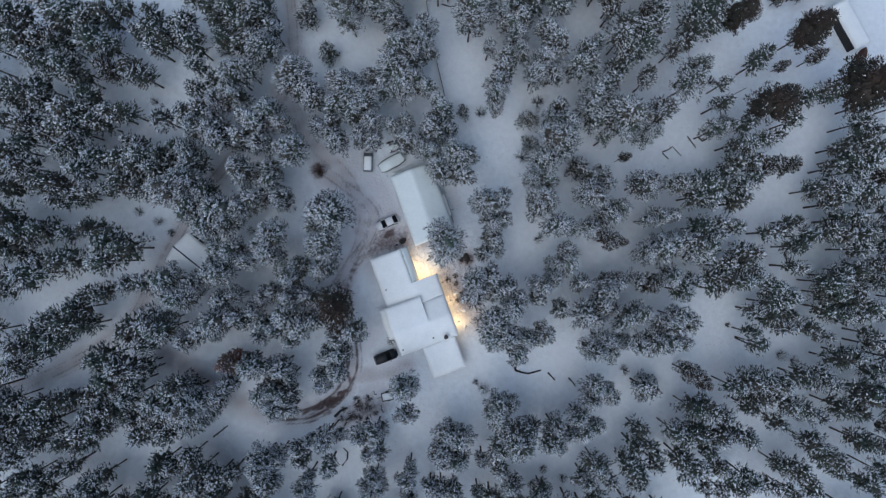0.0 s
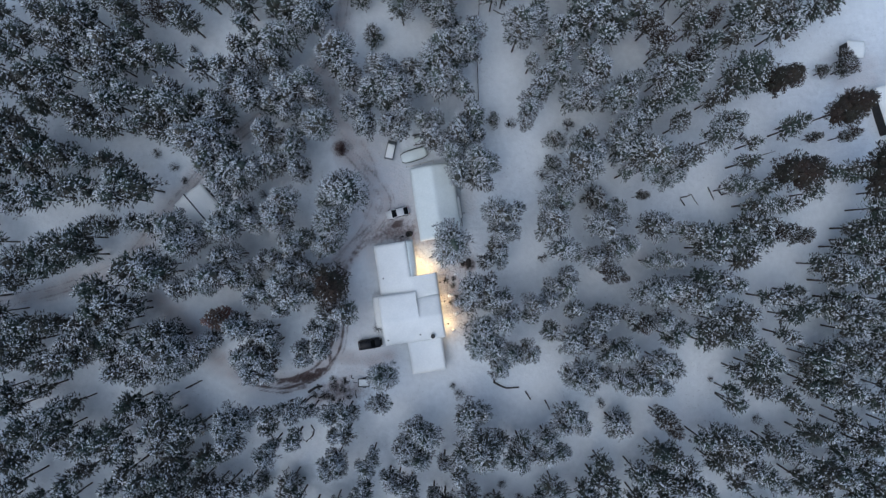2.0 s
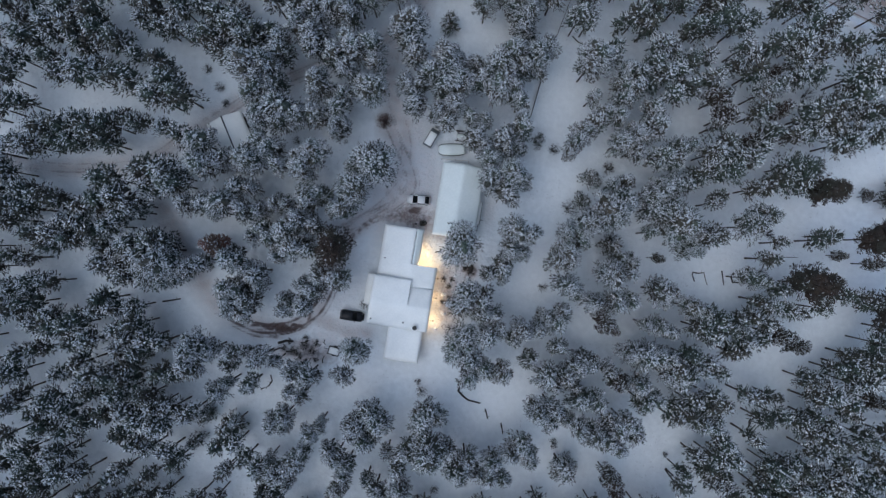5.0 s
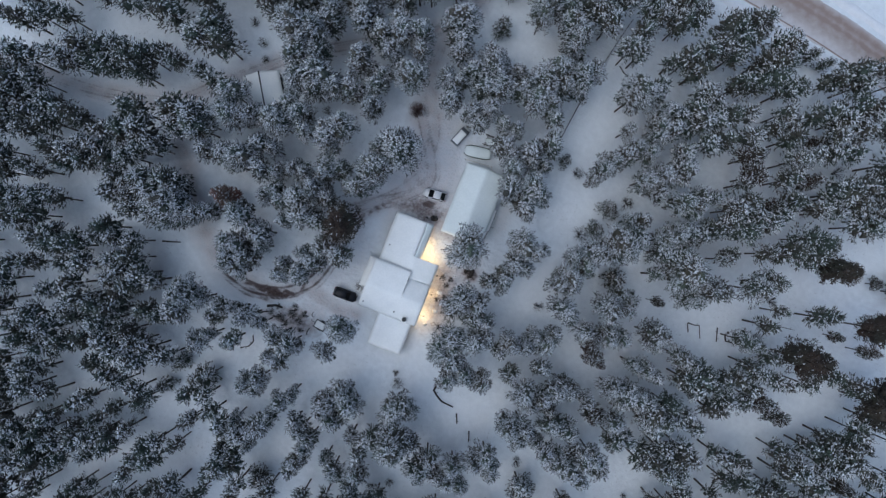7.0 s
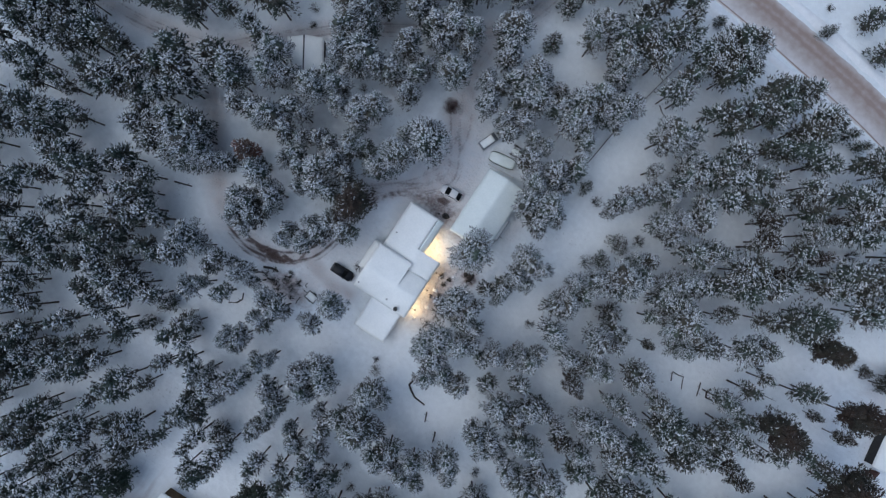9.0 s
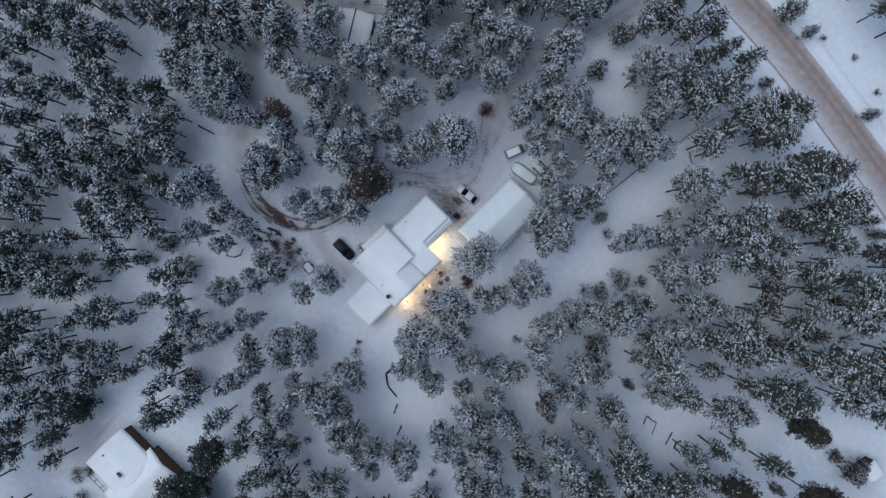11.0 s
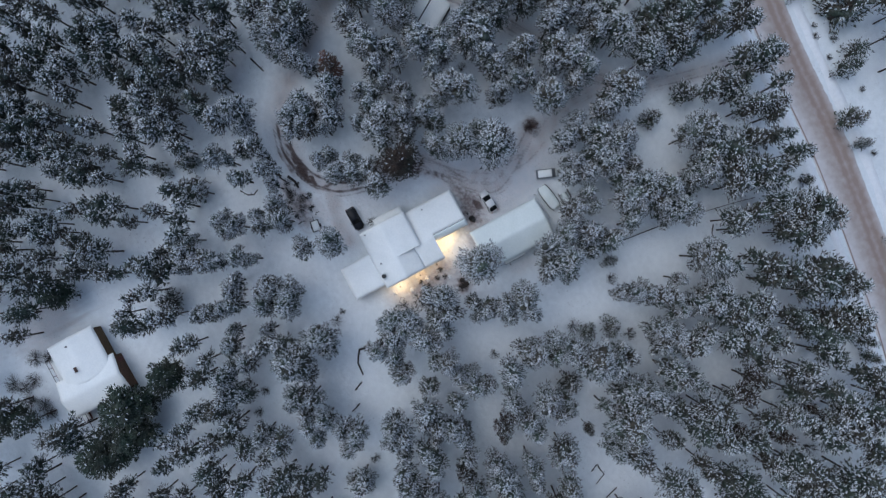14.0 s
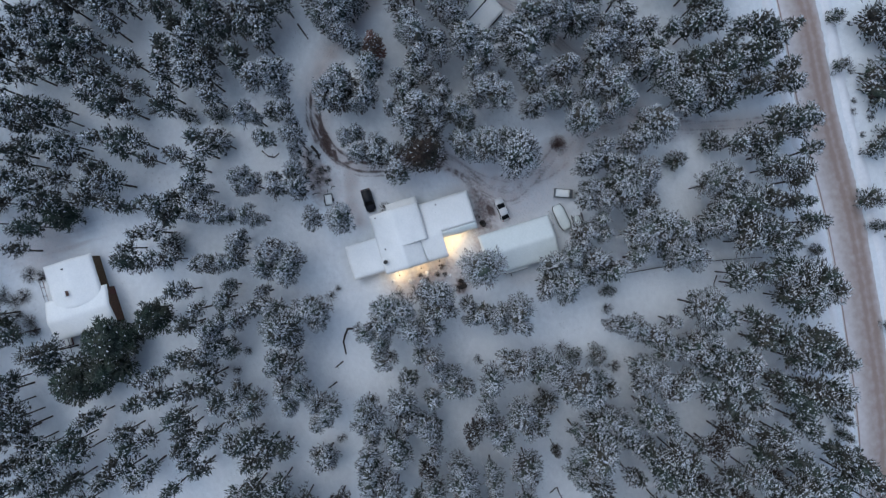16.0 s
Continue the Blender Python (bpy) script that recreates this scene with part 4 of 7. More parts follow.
# outer pines, south-southeast
grove([
    (23.8, -43.6, 2.0), (22.0, -46.1, 1.6), (7.0, -52.1, 2.4), (3.9, -52.7, 2.5), (19.7, -48.4, 2.3), (24.0, -46.4, 1.6), (15.7, -50.9, 1.8), (12.1, -52.6, 2.2),
    (9.3, -54.0, 1.8), (3.3, -55.5, 1.8), (20.9, -50.3, 2.1), (25.1, -48.4, 1.6), (29.5, -45.7, 2.0), (34.0, -42.7, 2.5), (20.1, -52.4, 1.8), (1.9, -57.2, 2.0),
    (24.6, -50.6, 1.7), (8.3, -57.2, 2.3), (30.7, -47.3, 2.1), (36.4, -43.8, 2.4), (33.0, -47.0, 2.8), (17.3, -56.1, 2.3), (29.1, -50.8, 2.3), (3.7, -61.2, 2.0),
    (12.5, -60.1, 2.5), (14.9, -59.5, 2.0), (38.6, -45.9, 2.1), (8.0, -61.5, 1.8), (35.8, -48.7, 2.5), (30.7, -52.6, 2.4), (34.2, -51.0, 1.8), (29.1, -54.5, 1.8),
], single=False)
# outer pines, south-southeast
grove([
    (7.7, -63.4, 2.3), (20.1, -60.4, 1.8), (38.8, -49.0, 2.1), (17.8, -61.3, 2.0), (4.4, -64.5, 1.6), (22.9, -59.5, 1.8), (34.9, -54.7, 2.0), (31.4, -57.7, 1.7),
    (7.9, -67.4, 1.6), (41.3, -51.4, 2.3), (36.2, -56.6, 1.8), (14.8, -66.9, 1.8), (34.2, -59.3, 1.6), (36.9, -59.4, 2.1), (25.2, -66.0, 1.7), (12.3, -70.7, 2.0),
    (39.3, -58.3, 2.3), (20.1, -68.8, 1.8), (15.4, -70.5, 2.3), (21.1, -70.5, 2.3), (19.0, -72.5, 1.8), (7.8, -75.6, 2.0), (17.4, -73.8, 1.8), (46.0, -58.7, 2.0),
    (42.9, -61.7, 1.8), (8.9, -77.8, 1.8), (47.9, -60.0, 2.3), (19.5, -76.5, 2.1), (45.8, -63.6, 1.6), (13.5, -79.0, 2.1), (11.3, -80.0, 2.5), (49.6, -62.6, 1.8),
], single=False)
# outer pines, south-southeast
grove([
    (54.4, -60.1, 2.4), (13.4, -82.1, 1.8), (50.4, -65.5, 1.7), (55.2, -63.0, 1.8), (10.6, -85.8, 1.6), (-3.0, -87.5, 2.0), (6.2, -87.9, 2.1), (9.4, -87.6, 2.0),
    (4.1, -88.9, 2.8), (-1.2, -89.4, 1.8), (1.5, -90.0, 2.1), (11.7, -89.7, 1.8), (6.8, -90.4, 2.4), (15.3, -89.7, 2.3), (59.3, -66.9, 2.0), (11.9, -92.8, 2.0),
], single=False)
# outer pines, north-northwest
grove([
    (-31.0, 38.9, 2.1), (-37.8, 34.1, 1.8), (-33.6, 38.7, 2.3), (-14.2, 48.1, 1.8), (-27.2, 43.4, 1.8), (-17.8, 47.4, 2.1), (-20.1, 47.1, 2.5), (-30.8, 42.7, 2.0),
    (-18.1, 49.6, 2.5), (-6.0, 52.2, 2.3), (-38.3, 39.3, 2.3), (-22.6, 49.1, 2.5), (-15.9, 51.3, 2.5), (-29.4, 46.5, 2.0), (-20.0, 50.8, 2.3), (-13.4, 52.5, 1.8),
    (-6.2, 54.2, 2.5), (-17.5, 52.7, 2.5), (-19.8, 53.3, 2.8), (-28.4, 50.1, 2.3), (-23.2, 52.4, 2.0), (-4.3, 56.3, 2.1), (-23.5, 54.5, 2.3), (-19.9, 55.9, 2.1),
    (-29.6, 52.2, 2.5), (-15.3, 57.7, 2.3), (-4.7, 59.1, 2.0), (-44.4, 43.2, 2.1), (-28.2, 54.6, 2.3), (-39.3, 48.3, 2.3), (-32.9, 52.9, 2.5), (-8.4, 60.6, 2.3),
], single=False)
# outer pines, north-northwest
grove([
    (-46.5, 43.4, 2.3), (-30.1, 54.9, 2.0), (-35.5, 52.4, 1.8), (-21.4, 58.8, 2.3), (-15.1, 60.4, 1.8), (-19.2, 59.7, 2.4), (-40.5, 50.2, 2.5), (-25.6, 58.4, 2.0),
    (-6.9, 62.6, 2.1), (-34.3, 54.8, 2.8), (-14.3, 62.7, 2.0), (-4.9, 64.3, 1.7), (-36.9, 55.6, 2.0), (-25.3, 61.0, 2.5), (-20.3, 62.8, 1.8), (-7.3, 65.1, 2.3),
    (-13.4, 64.7, 2.1), (-16.7, 65.0, 2.0), (-33.7, 59.2, 1.7), (-49.6, 48.3, 2.3), (-5.6, 66.6, 1.8), (-23.9, 63.5, 2.3), (-22.0, 65.1, 1.8), (-43.0, 55.3, 2.5),
    (-50.1, 52.1, 2.5), (-44.6, 56.7, 3.1), (-38.2, 61.1, 2.0), (-23.5, 68.1, 1.6), (-41.3, 60.2, 2.3), (-50.8, 54.5, 2.5), (-47.8, 57.5, 1.8), (-42.7, 61.7, 2.0),
], single=False)
# outer pines, north-northwest
grove([
    (-45.5, 61.2, 2.3), (-53.7, 55.4, 2.5), (-57.5, 52.8, 2.3), (-51.4, 58.8, 2.5), (-46.8, 62.6, 2.8), (-48.8, 61.8, 3.3), (-55.6, 56.7, 2.8), (-53.3, 60.1, 2.8),
    (-50.6, 64.9, 2.3), (-56.3, 60.7, 2.8), (-58.5, 62.4, 3.1), (-56.1, 65.0, 3.3),
], single=False)
# outer pines, west-southwest
grove([
    (-52.3, -7.3, 3.0), (-52.3, -13.5, 2.8), (-45.7, -31.1, 2.0), (-54.1, -10.2, 3.2), (-49.4, -25.5, 1.8), (-42.0, -37.4, 2.2), (-48.0, -30.5, 2.3), (-51.5, -24.9, 2.3),
    (-56.7, -8.3, 2.8), (-56.1, -14.2, 2.5), (-57.6, -2.6, 1.5), (-45.1, -37.0, 2.2), (-53.8, -22.7, 2.5), (-55.0, -19.8, 1.9), (-52.1, -27.2, 2.2), (-58.1, -12.5, 2.0),
    (-54.3, -25.5, 2.5), (-47.7, -36.8, 2.5), (-59.6, -4.0, 2.0), (-46.3, -39.5, 2.8), (-60.0, -10.5, 1.8), (-53.6, -30.0, 2.2), (-50.1, -35.5, 2.5), (-59.4, -15.1, 1.7),
    (-57.9, -20.7, 2.0), (-61.0, -5.9, 2.5), (-56.9, -24.3, 2.3), (-55.8, -27.9, 2.2), (-53.7, -32.9, 2.5), (-49.5, -39.3, 3.0), (-61.6, -13.0, 2.3), (-60.2, -19.1, 2.3),
], single=False)
# outer pines, west-southwest
grove([
    (-63.0, -10.1, 1.8), (-52.3, -37.8, 2.8), (-63.9, -7.3, 2.3), (-61.1, -21.5, 1.9), (-54.5, -35.3, 2.4), (-56.5, -32.8, 2.8), (-48.5, -45.3, 1.7), (-66.2, -3.4, 2.3),
    (-50.2, -44.3, 2.2), (-61.4, -26.6, 2.3), (-66.7, -6.5, 2.3), (-59.3, -32.9, 2.8), (-53.2, -42.6, 2.3), (-64.1, -23.4, 2.2), (-56.3, -39.4, 2.3), (-67.7, -9.4, 2.5),
    (-59.1, -36.5, 1.9), (-65.0, -24.7, 2.8), (-69.0, -6.5, 2.3), (-62.8, -31.3, 2.3), (-64.8, -28.3, 1.7), (-61.3, -35.7, 2.3), (-70.1, -9.1, 3.0), (-59.3, -41.1, 2.5),
    (-52.5, -49.6, 1.8), (-71.9, -2.9, 2.3), (-67.8, -25.7, 3.0), (-71.4, -11.1, 2.0), (-68.7, -23.5, 2.2), (-71.1, -17.7, 1.9), (-63.0, -39.6, 2.5), (-73.9, -2.5, 2.8),
], single=False)
# outer pines, west-southwest
grove([
    (-66.4, -33.7, 1.8), (-74.1, -9.3, 2.5), (-54.4, -51.8, 1.7), (-73.5, -18.1, 2.5), (-71.4, -26.0, 2.3), (-62.7, -43.4, 2.5), (-66.0, -38.6, 2.8), (-70.8, -30.2, 2.0),
    (-73.7, -22.1, 2.5), (-76.8, -5.2, 2.3), (-76.3, -14.2, 1.5), (-76.0, -19.9, 2.5), (-59.6, -51.5, 1.8), (-75.8, -23.3, 3.0), (-66.6, -43.5, 2.5), (-63.3, -48.5, 1.7),
    (-68.5, -41.1, 2.5), (-57.7, -55.1, 1.8), (-73.3, -31.6, 2.2), (-79.2, -5.2, 2.8), (-78.5, -14.5, 1.9), (-79.7, -7.7, 2.3), (-65.0, -48.4, 2.3), (-63.4, -51.6, 2.3),
    (-79.3, -20.5, 2.8), (-74.7, -35.0, 2.5), (-60.2, -56.5, 1.5), (-81.9, -14.2, 2.0), (-73.9, -38.7, 1.7), (-81.8, -16.7, 2.0), (-83.6, -6.2, 2.5), (-83.8, -3.0, 2.8),
], single=False)
# outer pines, west-southwest
grove([
    (-74.0, -41.2, 2.3), (-84.0, -9.0, 2.0), (-77.0, -36.2, 2.3), (-84.0, -13.2, 2.5), (-66.1, -54.3, 2.5), (-70.2, -49.0, 2.3), (-62.1, -59.4, 2.1), (-86.3, -5.1, 3.0),
    (-65.9, -57.9, 2.8), (-62.7, -61.4, 2.5), (-74.9, -47.1, 2.3), (-77.9, -42.2, 1.7), (-65.1, -63.4, 2.5), (-68.2, -60.2, 2.5),
], single=False)
# outer pines, east-southeast
grove([
    (39.1, -28.2, 2.1), (46.6, -12.4, 2.5), (46.0, -15.6, 2.5), (47.7, -6.9, 2.2), (46.3, -17.8, 1.8), (49.7, -5.6, 2.8), (46.1, -22.2, 2.0), (48.8, -14.6, 1.8),
    (50.0, -8.4, 1.8), (45.9, -24.3, 1.8), (50.4, -13.2, 1.8), (48.7, -20.7, 2.1), (48.3, -23.0, 2.0), (52.4, -6.4, 2.1), (51.0, -20.9, 2.3), (53.8, -10.3, 1.8),
    (53.0, -14.9, 1.6), (50.1, -24.3, 2.3), (52.1, -19.0, 2.1), (55.6, -4.7, 1.8), (56.0, -10.0, 1.8), (56.3, -7.7, 2.1), (53.2, -22.3, 1.8), (52.5, -24.7, 2.1),
    (42.4, -41.7, 2.0), (54.5, -20.5, 1.8), (57.4, -3.5, 1.7), (51.5, -30.5, 1.8), (49.5, -34.1, 1.4), (59.2, -7.4, 2.0), (45.1, -41.9, 2.5), (49.4, -36.0, 2.0),
], single=False)
# outer pines, east-southeast
grove([
    (59.5, -4.5, 1.8), (58.3, -17.7, 1.8), (54.0, -29.8, 2.1), (52.8, -32.1, 2.1), (55.2, -27.2, 2.5), (44.1, -46.4, 1.8), (45.6, -44.8, 2.5), (47.8, -42.3, 2.5),
    (56.4, -29.5, 2.4), (60.7, -18.1, 1.6), (55.0, -34.9, 1.7), (56.1, -32.8, 1.8), (60.6, -25.1, 1.8), (48.6, -45.9, 1.8), (50.3, -44.1, 2.1), (62.0, -21.8, 2.1),
    (63.6, -17.4, 1.6), (57.5, -35.0, 1.6), (48.0, -50.5, 1.8), (65.1, -20.8, 2.1), (50.8, -48.5, 2.0), (59.6, -36.8, 1.8), (55.2, -44.6, 2.3), (69.0, -13.2, 2.0),
    (64.6, -29.6, 2.5), (52.9, -50.1, 2.0), (64.7, -31.9, 2.7), (63.7, -34.4, 1.8), (61.3, -39.1, 1.6), (57.3, -45.2, 2.5), (68.8, -21.4, 2.0), (70.7, -16.8, 1.8),
], single=False)
# outer pines, east-southeast
grove([
    (67.0, -29.4, 2.4), (72.1, -12.8, 1.6), (71.9, -15.2, 2.4), (64.8, -36.4, 2.1), (71.3, -20.1, 1.7), (54.9, -52.1, 1.6), (66.5, -34.3, 2.4), (70.8, -22.9, 2.1),
    (51.9, -55.7, 2.5), (62.0, -43.8, 2.3), (73.9, -10.7, 1.6), (59.6, -47.7, 1.8), (70.1, -29.4, 2.5), (69.0, -32.9, 2.0), (71.9, -26.0, 2.1), (73.9, -20.5, 1.7),
    (73.3, -23.6, 2.5), (53.2, -58.0, 2.5), (64.6, -43.7, 2.1), (76.1, -9.7, 2.3), (59.2, -51.7, 2.1), (68.4, -37.6, 1.6), (76.6, -7.5, 1.8), (75.6, -16.3, 2.4),
    (76.8, -12.5, 2.1), (72.2, -32.3, 2.5), (73.7, -29.9, 2.1), (62.9, -50.2, 3.1), (75.7, -23.9, 2.4), (71.1, -37.1, 2.1), (79.2, -7.6, 2.5), (77.8, -18.3, 1.8),
], single=False)
# outer pines, east-southeast
grove([
    (78.9, -11.8, 2.4), (61.5, -53.5, 2.4), (69.7, -41.6, 1.6), (69.0, -43.5, 1.6), (80.1, -9.7, 2.8), (75.6, -30.9, 2.8), (65.9, -51.8, 2.5), (60.7, -59.0, 2.3),
    (82.8, -6.8, 1.8), (74.5, -39.4, 2.1), (77.5, -34.3, 2.1), (84.6, -10.9, 1.7), (62.9, -60.6, 2.0), (76.8, -41.0, 1.9), (87.2, -12.1, 1.7),
], single=False)
# outer pines, south-southwest
grove([
    (-5.5, -51.5, 1.7), (-32.8, -41.8, 1.7), (-28.2, -45.3, 1.8), (-30.6, -44.1, 1.7), (-26.9, -46.5, 1.7), (-9.5, -52.4, 1.5), (-3.4, -53.5, 2.2), (-35.9, -42.7, 1.8),
    (-24.2, -50.0, 1.7), (-26.5, -49.3, 1.4), (-15.8, -53.5, 2.0), (-10.2, -54.6, 1.7), (-23.4, -51.8, 2.2), (-33.8, -46.5, 1.3), (-25.4, -51.8, 2.5), (-34.1, -47.7, 1.5),
    (-16.4, -56.1, 1.7), (-21.5, -54.9, 1.8), (-26.5, -54.2, 1.8), (-15.9, -58.5, 1.4), (-22.0, -58.0, 1.4), (-34.8, -52.2, 1.4), (-43.0, -46.3, 2.0), (-45.0, -45.1, 1.8),
    (-17.4, -60.6, 2.5), (-20.1, -60.5, 1.4), (-38.0, -52.6, 1.5), (-27.5, -59.2, 1.7), (-39.4, -54.1, 2.2), (-32.1, -59.0, 1.8), (-28.7, -60.8, 1.9), (-37.5, -56.3, 1.8),
], single=False)
# outer pines, south-southwest
grove([
    (-32.5, -60.0, 2.5), (-44.1, -52.8, 1.7), (-47.5, -50.5, 1.7), (-40.8, -56.9, 1.7), (-34.8, -61.2, 2.5), (-46.2, -54.2, 2.2), (-32.8, -63.5, 2.2), (-30.6, -64.9, 1.9),
    (-50.0, -52.7, 1.5), (-45.9, -56.9, 2.2), (-41.2, -60.5, 1.7), (-48.8, -55.5, 2.3), (-38.7, -63.9, 1.7), (-48.5, -58.9, 2.0), (-52.9, -55.5, 1.8), (-38.8, -65.9, 2.2),
    (-51.5, -57.6, 2.0), (-41.3, -65.1, 2.5), (-35.7, -68.5, 1.9), (-32.3, -71.0, 2.5), (-36.2, -70.3, 1.7), (-41.6, -68.3, 1.9), (-46.5, -65.4, 1.4), (-5.7, -79.0, 2.8),
    (-55.4, -59.0, 2.0), (-32.0, -74.1, 2.1), (-3.4, -80.1, 2.1), (-28.9, -76.0, 2.5), (-53.5, -62.1, 2.0), (-35.4, -73.7, 2.8), (-49.0, -65.8, 1.5), (-57.9, -58.6, 2.0),
], single=False)
# outer pines, south-southwest
grove([
    (-46.4, -68.4, 2.5), (-6.1, -81.9, 2.5), (-43.1, -71.9, 1.9), (-29.3, -78.8, 1.7), (-56.2, -63.3, 2.3), (-49.2, -69.0, 2.8), (-58.6, -61.5, 2.0), (-40.6, -74.3, 1.7),
    (-25.5, -80.4, 1.7), (-60.3, -60.2, 1.8), (-46.8, -71.9, 2.2), (-10.9, -85.2, 2.0), (-43.1, -75.8, 1.7), (-60.0, -64.0, 2.3), (-55.7, -68.2, 1.7), (-50.4, -72.6, 2.2),
    (-44.5, -77.7, 1.9), (-15.3, -88.0, 1.7), (-51.3, -75.0, 2.3), (-63.3, -66.1, 2.3),
], single=False)
# outer pines, west-northwest
grove([
    (-52.4, 5.5, 3.2), (-51.3, 12.5, 2.3), (-44.2, 27.7, 2.1), (-42.2, 31.3, 2.4), (-40.8, 33.1, 2.5), (-55.1, 2.5, 2.5), (-51.9, 19.5, 3.2), (-54.3, 13.2, 2.0),
    (-56.2, 5.4, 3.0), (-46.9, 29.3, 2.1), (-43.5, 34.0, 2.8), (-57.6, -1.3, 2.0), (-45.5, 32.5, 2.4), (-48.6, 31.1, 2.5), (-55.7, 18.3, 3.1), (-59.5, -0.4, 3.2),
    (-54.5, 21.5, 3.1), (-44.6, 36.7, 1.7), (-47.4, 35.0, 2.3), (-59.6, 13.7, 2.0), (-45.7, 38.4, 1.7), (-52.4, 30.8, 1.6), (-62.4, 2.6, 3.2), (-49.4, 35.7, 1.7),
    (-62.8, -1.4, 3.0), (-56.8, 25.3, 2.3), (-62.3, 14.1, 1.8), (-64.5, 9.1, 2.0), (-51.8, 37.1, 2.5), (-64.2, 12.3, 2.5), (-56.1, 31.8, 1.8), (-54.8, 35.4, 2.8),
], single=False)
# outer pines, west-northwest
grove([
    (-62.8, 20.9, 3.2), (-66.0, 10.1, 3.0), (-61.4, 25.5, 1.9), (-58.3, 31.8, 2.1), (-49.9, 43.0, 2.3), (-59.6, 33.5, 2.5), (-68.7, 12.1, 2.8), (-61.2, 31.8, 2.1),
    (-69.5, 8.6, 2.3), (-55.4, 40.6, 2.5), (-53.8, 42.7, 2.5), (-66.9, 22.8, 2.3), (-64.9, 27.6, 2.8), (-61.0, 35.0, 3.1), (-52.8, 45.9, 3.1), (-57.9, 40.4, 1.8),
    (-71.6, 10.8, 2.8), (-69.3, 20.9, 3.2), (-72.6, 7.6, 2.3), (-56.2, 44.1, 2.5), (-68.1, 28.0, 3.0), (-59.2, 43.8, 2.0), (-64.4, 37.0, 2.0), (-75.5, 9.5, 2.8),
    (-71.4, 25.3, 2.3), (-64.1, 39.4, 2.8), (-77.0, 6.3, 2.5), (-77.6, -1.8, 2.3), (-69.9, 31.6, 2.8), (-71.8, 27.9, 3.2), (-60.8, 46.3, 2.5), (-57.7, 49.9, 2.3),
], single=False)
# outer pines, west-northwest
grove([
    (-75.3, 19.8, 2.1), (-68.0, 37.1, 2.5), (-63.4, 44.2, 2.0), (-80.2, 6.5, 2.3), (-65.9, 43.7, 2.3), (-63.2, 47.6, 2.8), (-59.5, 52.0, 2.8), (-77.5, 22.8, 2.3),
    (-81.7, 1.0, 2.5), (-68.2, 42.5, 2.9), (-76.4, 27.6, 2.8), (-74.7, 31.8, 3.2), (-62.0, 51.1, 2.0), (-81.5, 14.1, 2.1), (-74.2, 35.3, 3.2), (-61.5, 54.3, 2.3),
    (-84.7, -0.1, 2.8), (-84.5, 4.1, 3.2), (-72.7, 42.3, 2.5), (-84.8, 12.1, 2.3), (-88.2, 0.9, 3.5), (-76.7, 42.5, 2.9), (-88.5, 10.6, 2.3),
], single=False)
# outer pines, north-northeast
grove([
    (3.8, 47.6, 3.0), (29.4, 36.6, 2.2), (24.3, 40.8, 2.1), (16.8, 45.0, 2.5), (31.9, 35.7, 1.8), (1.2, 49.2, 2.5), (18.9, 45.2, 2.1), (11.6, 48.3, 2.7),
    (8.6, 49.2, 3.1), (5.8, 50.0, 3.3), (31.9, 38.7, 2.3), (33.3, 37.4, 2.4), (17.9, 48.4, 2.5), (10.0, 51.7, 2.8), (25.4, 46.4, 1.8), (32.3, 42.1, 2.8),
    (36.0, 38.8, 2.4), (5.3, 53.9, 2.5), (13.5, 52.8, 2.0), (34.4, 41.5, 2.1), (27.2, 46.9, 2.5), (11.2, 53.8, 2.8), (29.8, 45.9, 2.4), (19.7, 52.3, 2.4),
    (-2.5, 57.3, 1.8), (0.2, 57.2, 2.5), (38.3, 40.7, 2.5), (17.9, 53.9, 2.5), (29.7, 49.2, 2.8), (14.6, 56.3, 1.8), (23.6, 52.8, 2.5), (7.1, 58.3, 2.3),
], single=False)
# outer pines, north-northeast
grove([
    (1.2, 59.7, 2.1), (40.7, 41.8, 2.1), (20.0, 56.1, 2.8), (3.6, 60.6, 1.8), (13.1, 58.9, 1.7), (31.3, 51.0, 3.1), (37.9, 46.5, 2.5), (23.2, 55.9, 3.1),
    (25.8, 55.1, 2.8), (7.9, 61.3, 1.4), (11.6, 60.9, 2.1), (2.0, 62.8, 1.8), (34.9, 51.0, 2.4), (21.6, 59.0, 3.1), (40.6, 47.4, 2.5), (34.2, 53.1, 3.1),
    (32.2, 54.9, 3.1), (-0.8, 65.0, 1.7), (12.9, 63.8, 1.2), (24.6, 60.2, 2.8), (42.3, 48.9, 2.8), (40.0, 51.8, 2.5), (36.6, 54.7, 2.4), (46.0, 48.4, 1.8),
    (42.1, 52.1, 3.1), (35.2, 57.2, 2.8), (41.8, 54.8, 3.1), (47.7, 49.7, 2.3), (37.7, 58.6, 2.5), (45.4, 53.0, 1.8), (44.3, 55.3, 2.4),
], single=False)
SNOWY_PINES = [
    (52.0, 37.0, 2.7), (53.8, 38.4, 2.7), (35.4, 22.2, 2.8), (37.8, 24.3, 2.6), (38.0, 22.2, 2.4), (40.2, 25.3, 2.0), (52.8, 12.5, 3.2), (55.6, 14.8, 2.7), (45.3, -3.5, 2.4), (47.8, -4.1, 2.0), (55.1, 3.3, 2.4), (57.6, 3.0, 1.9),
]
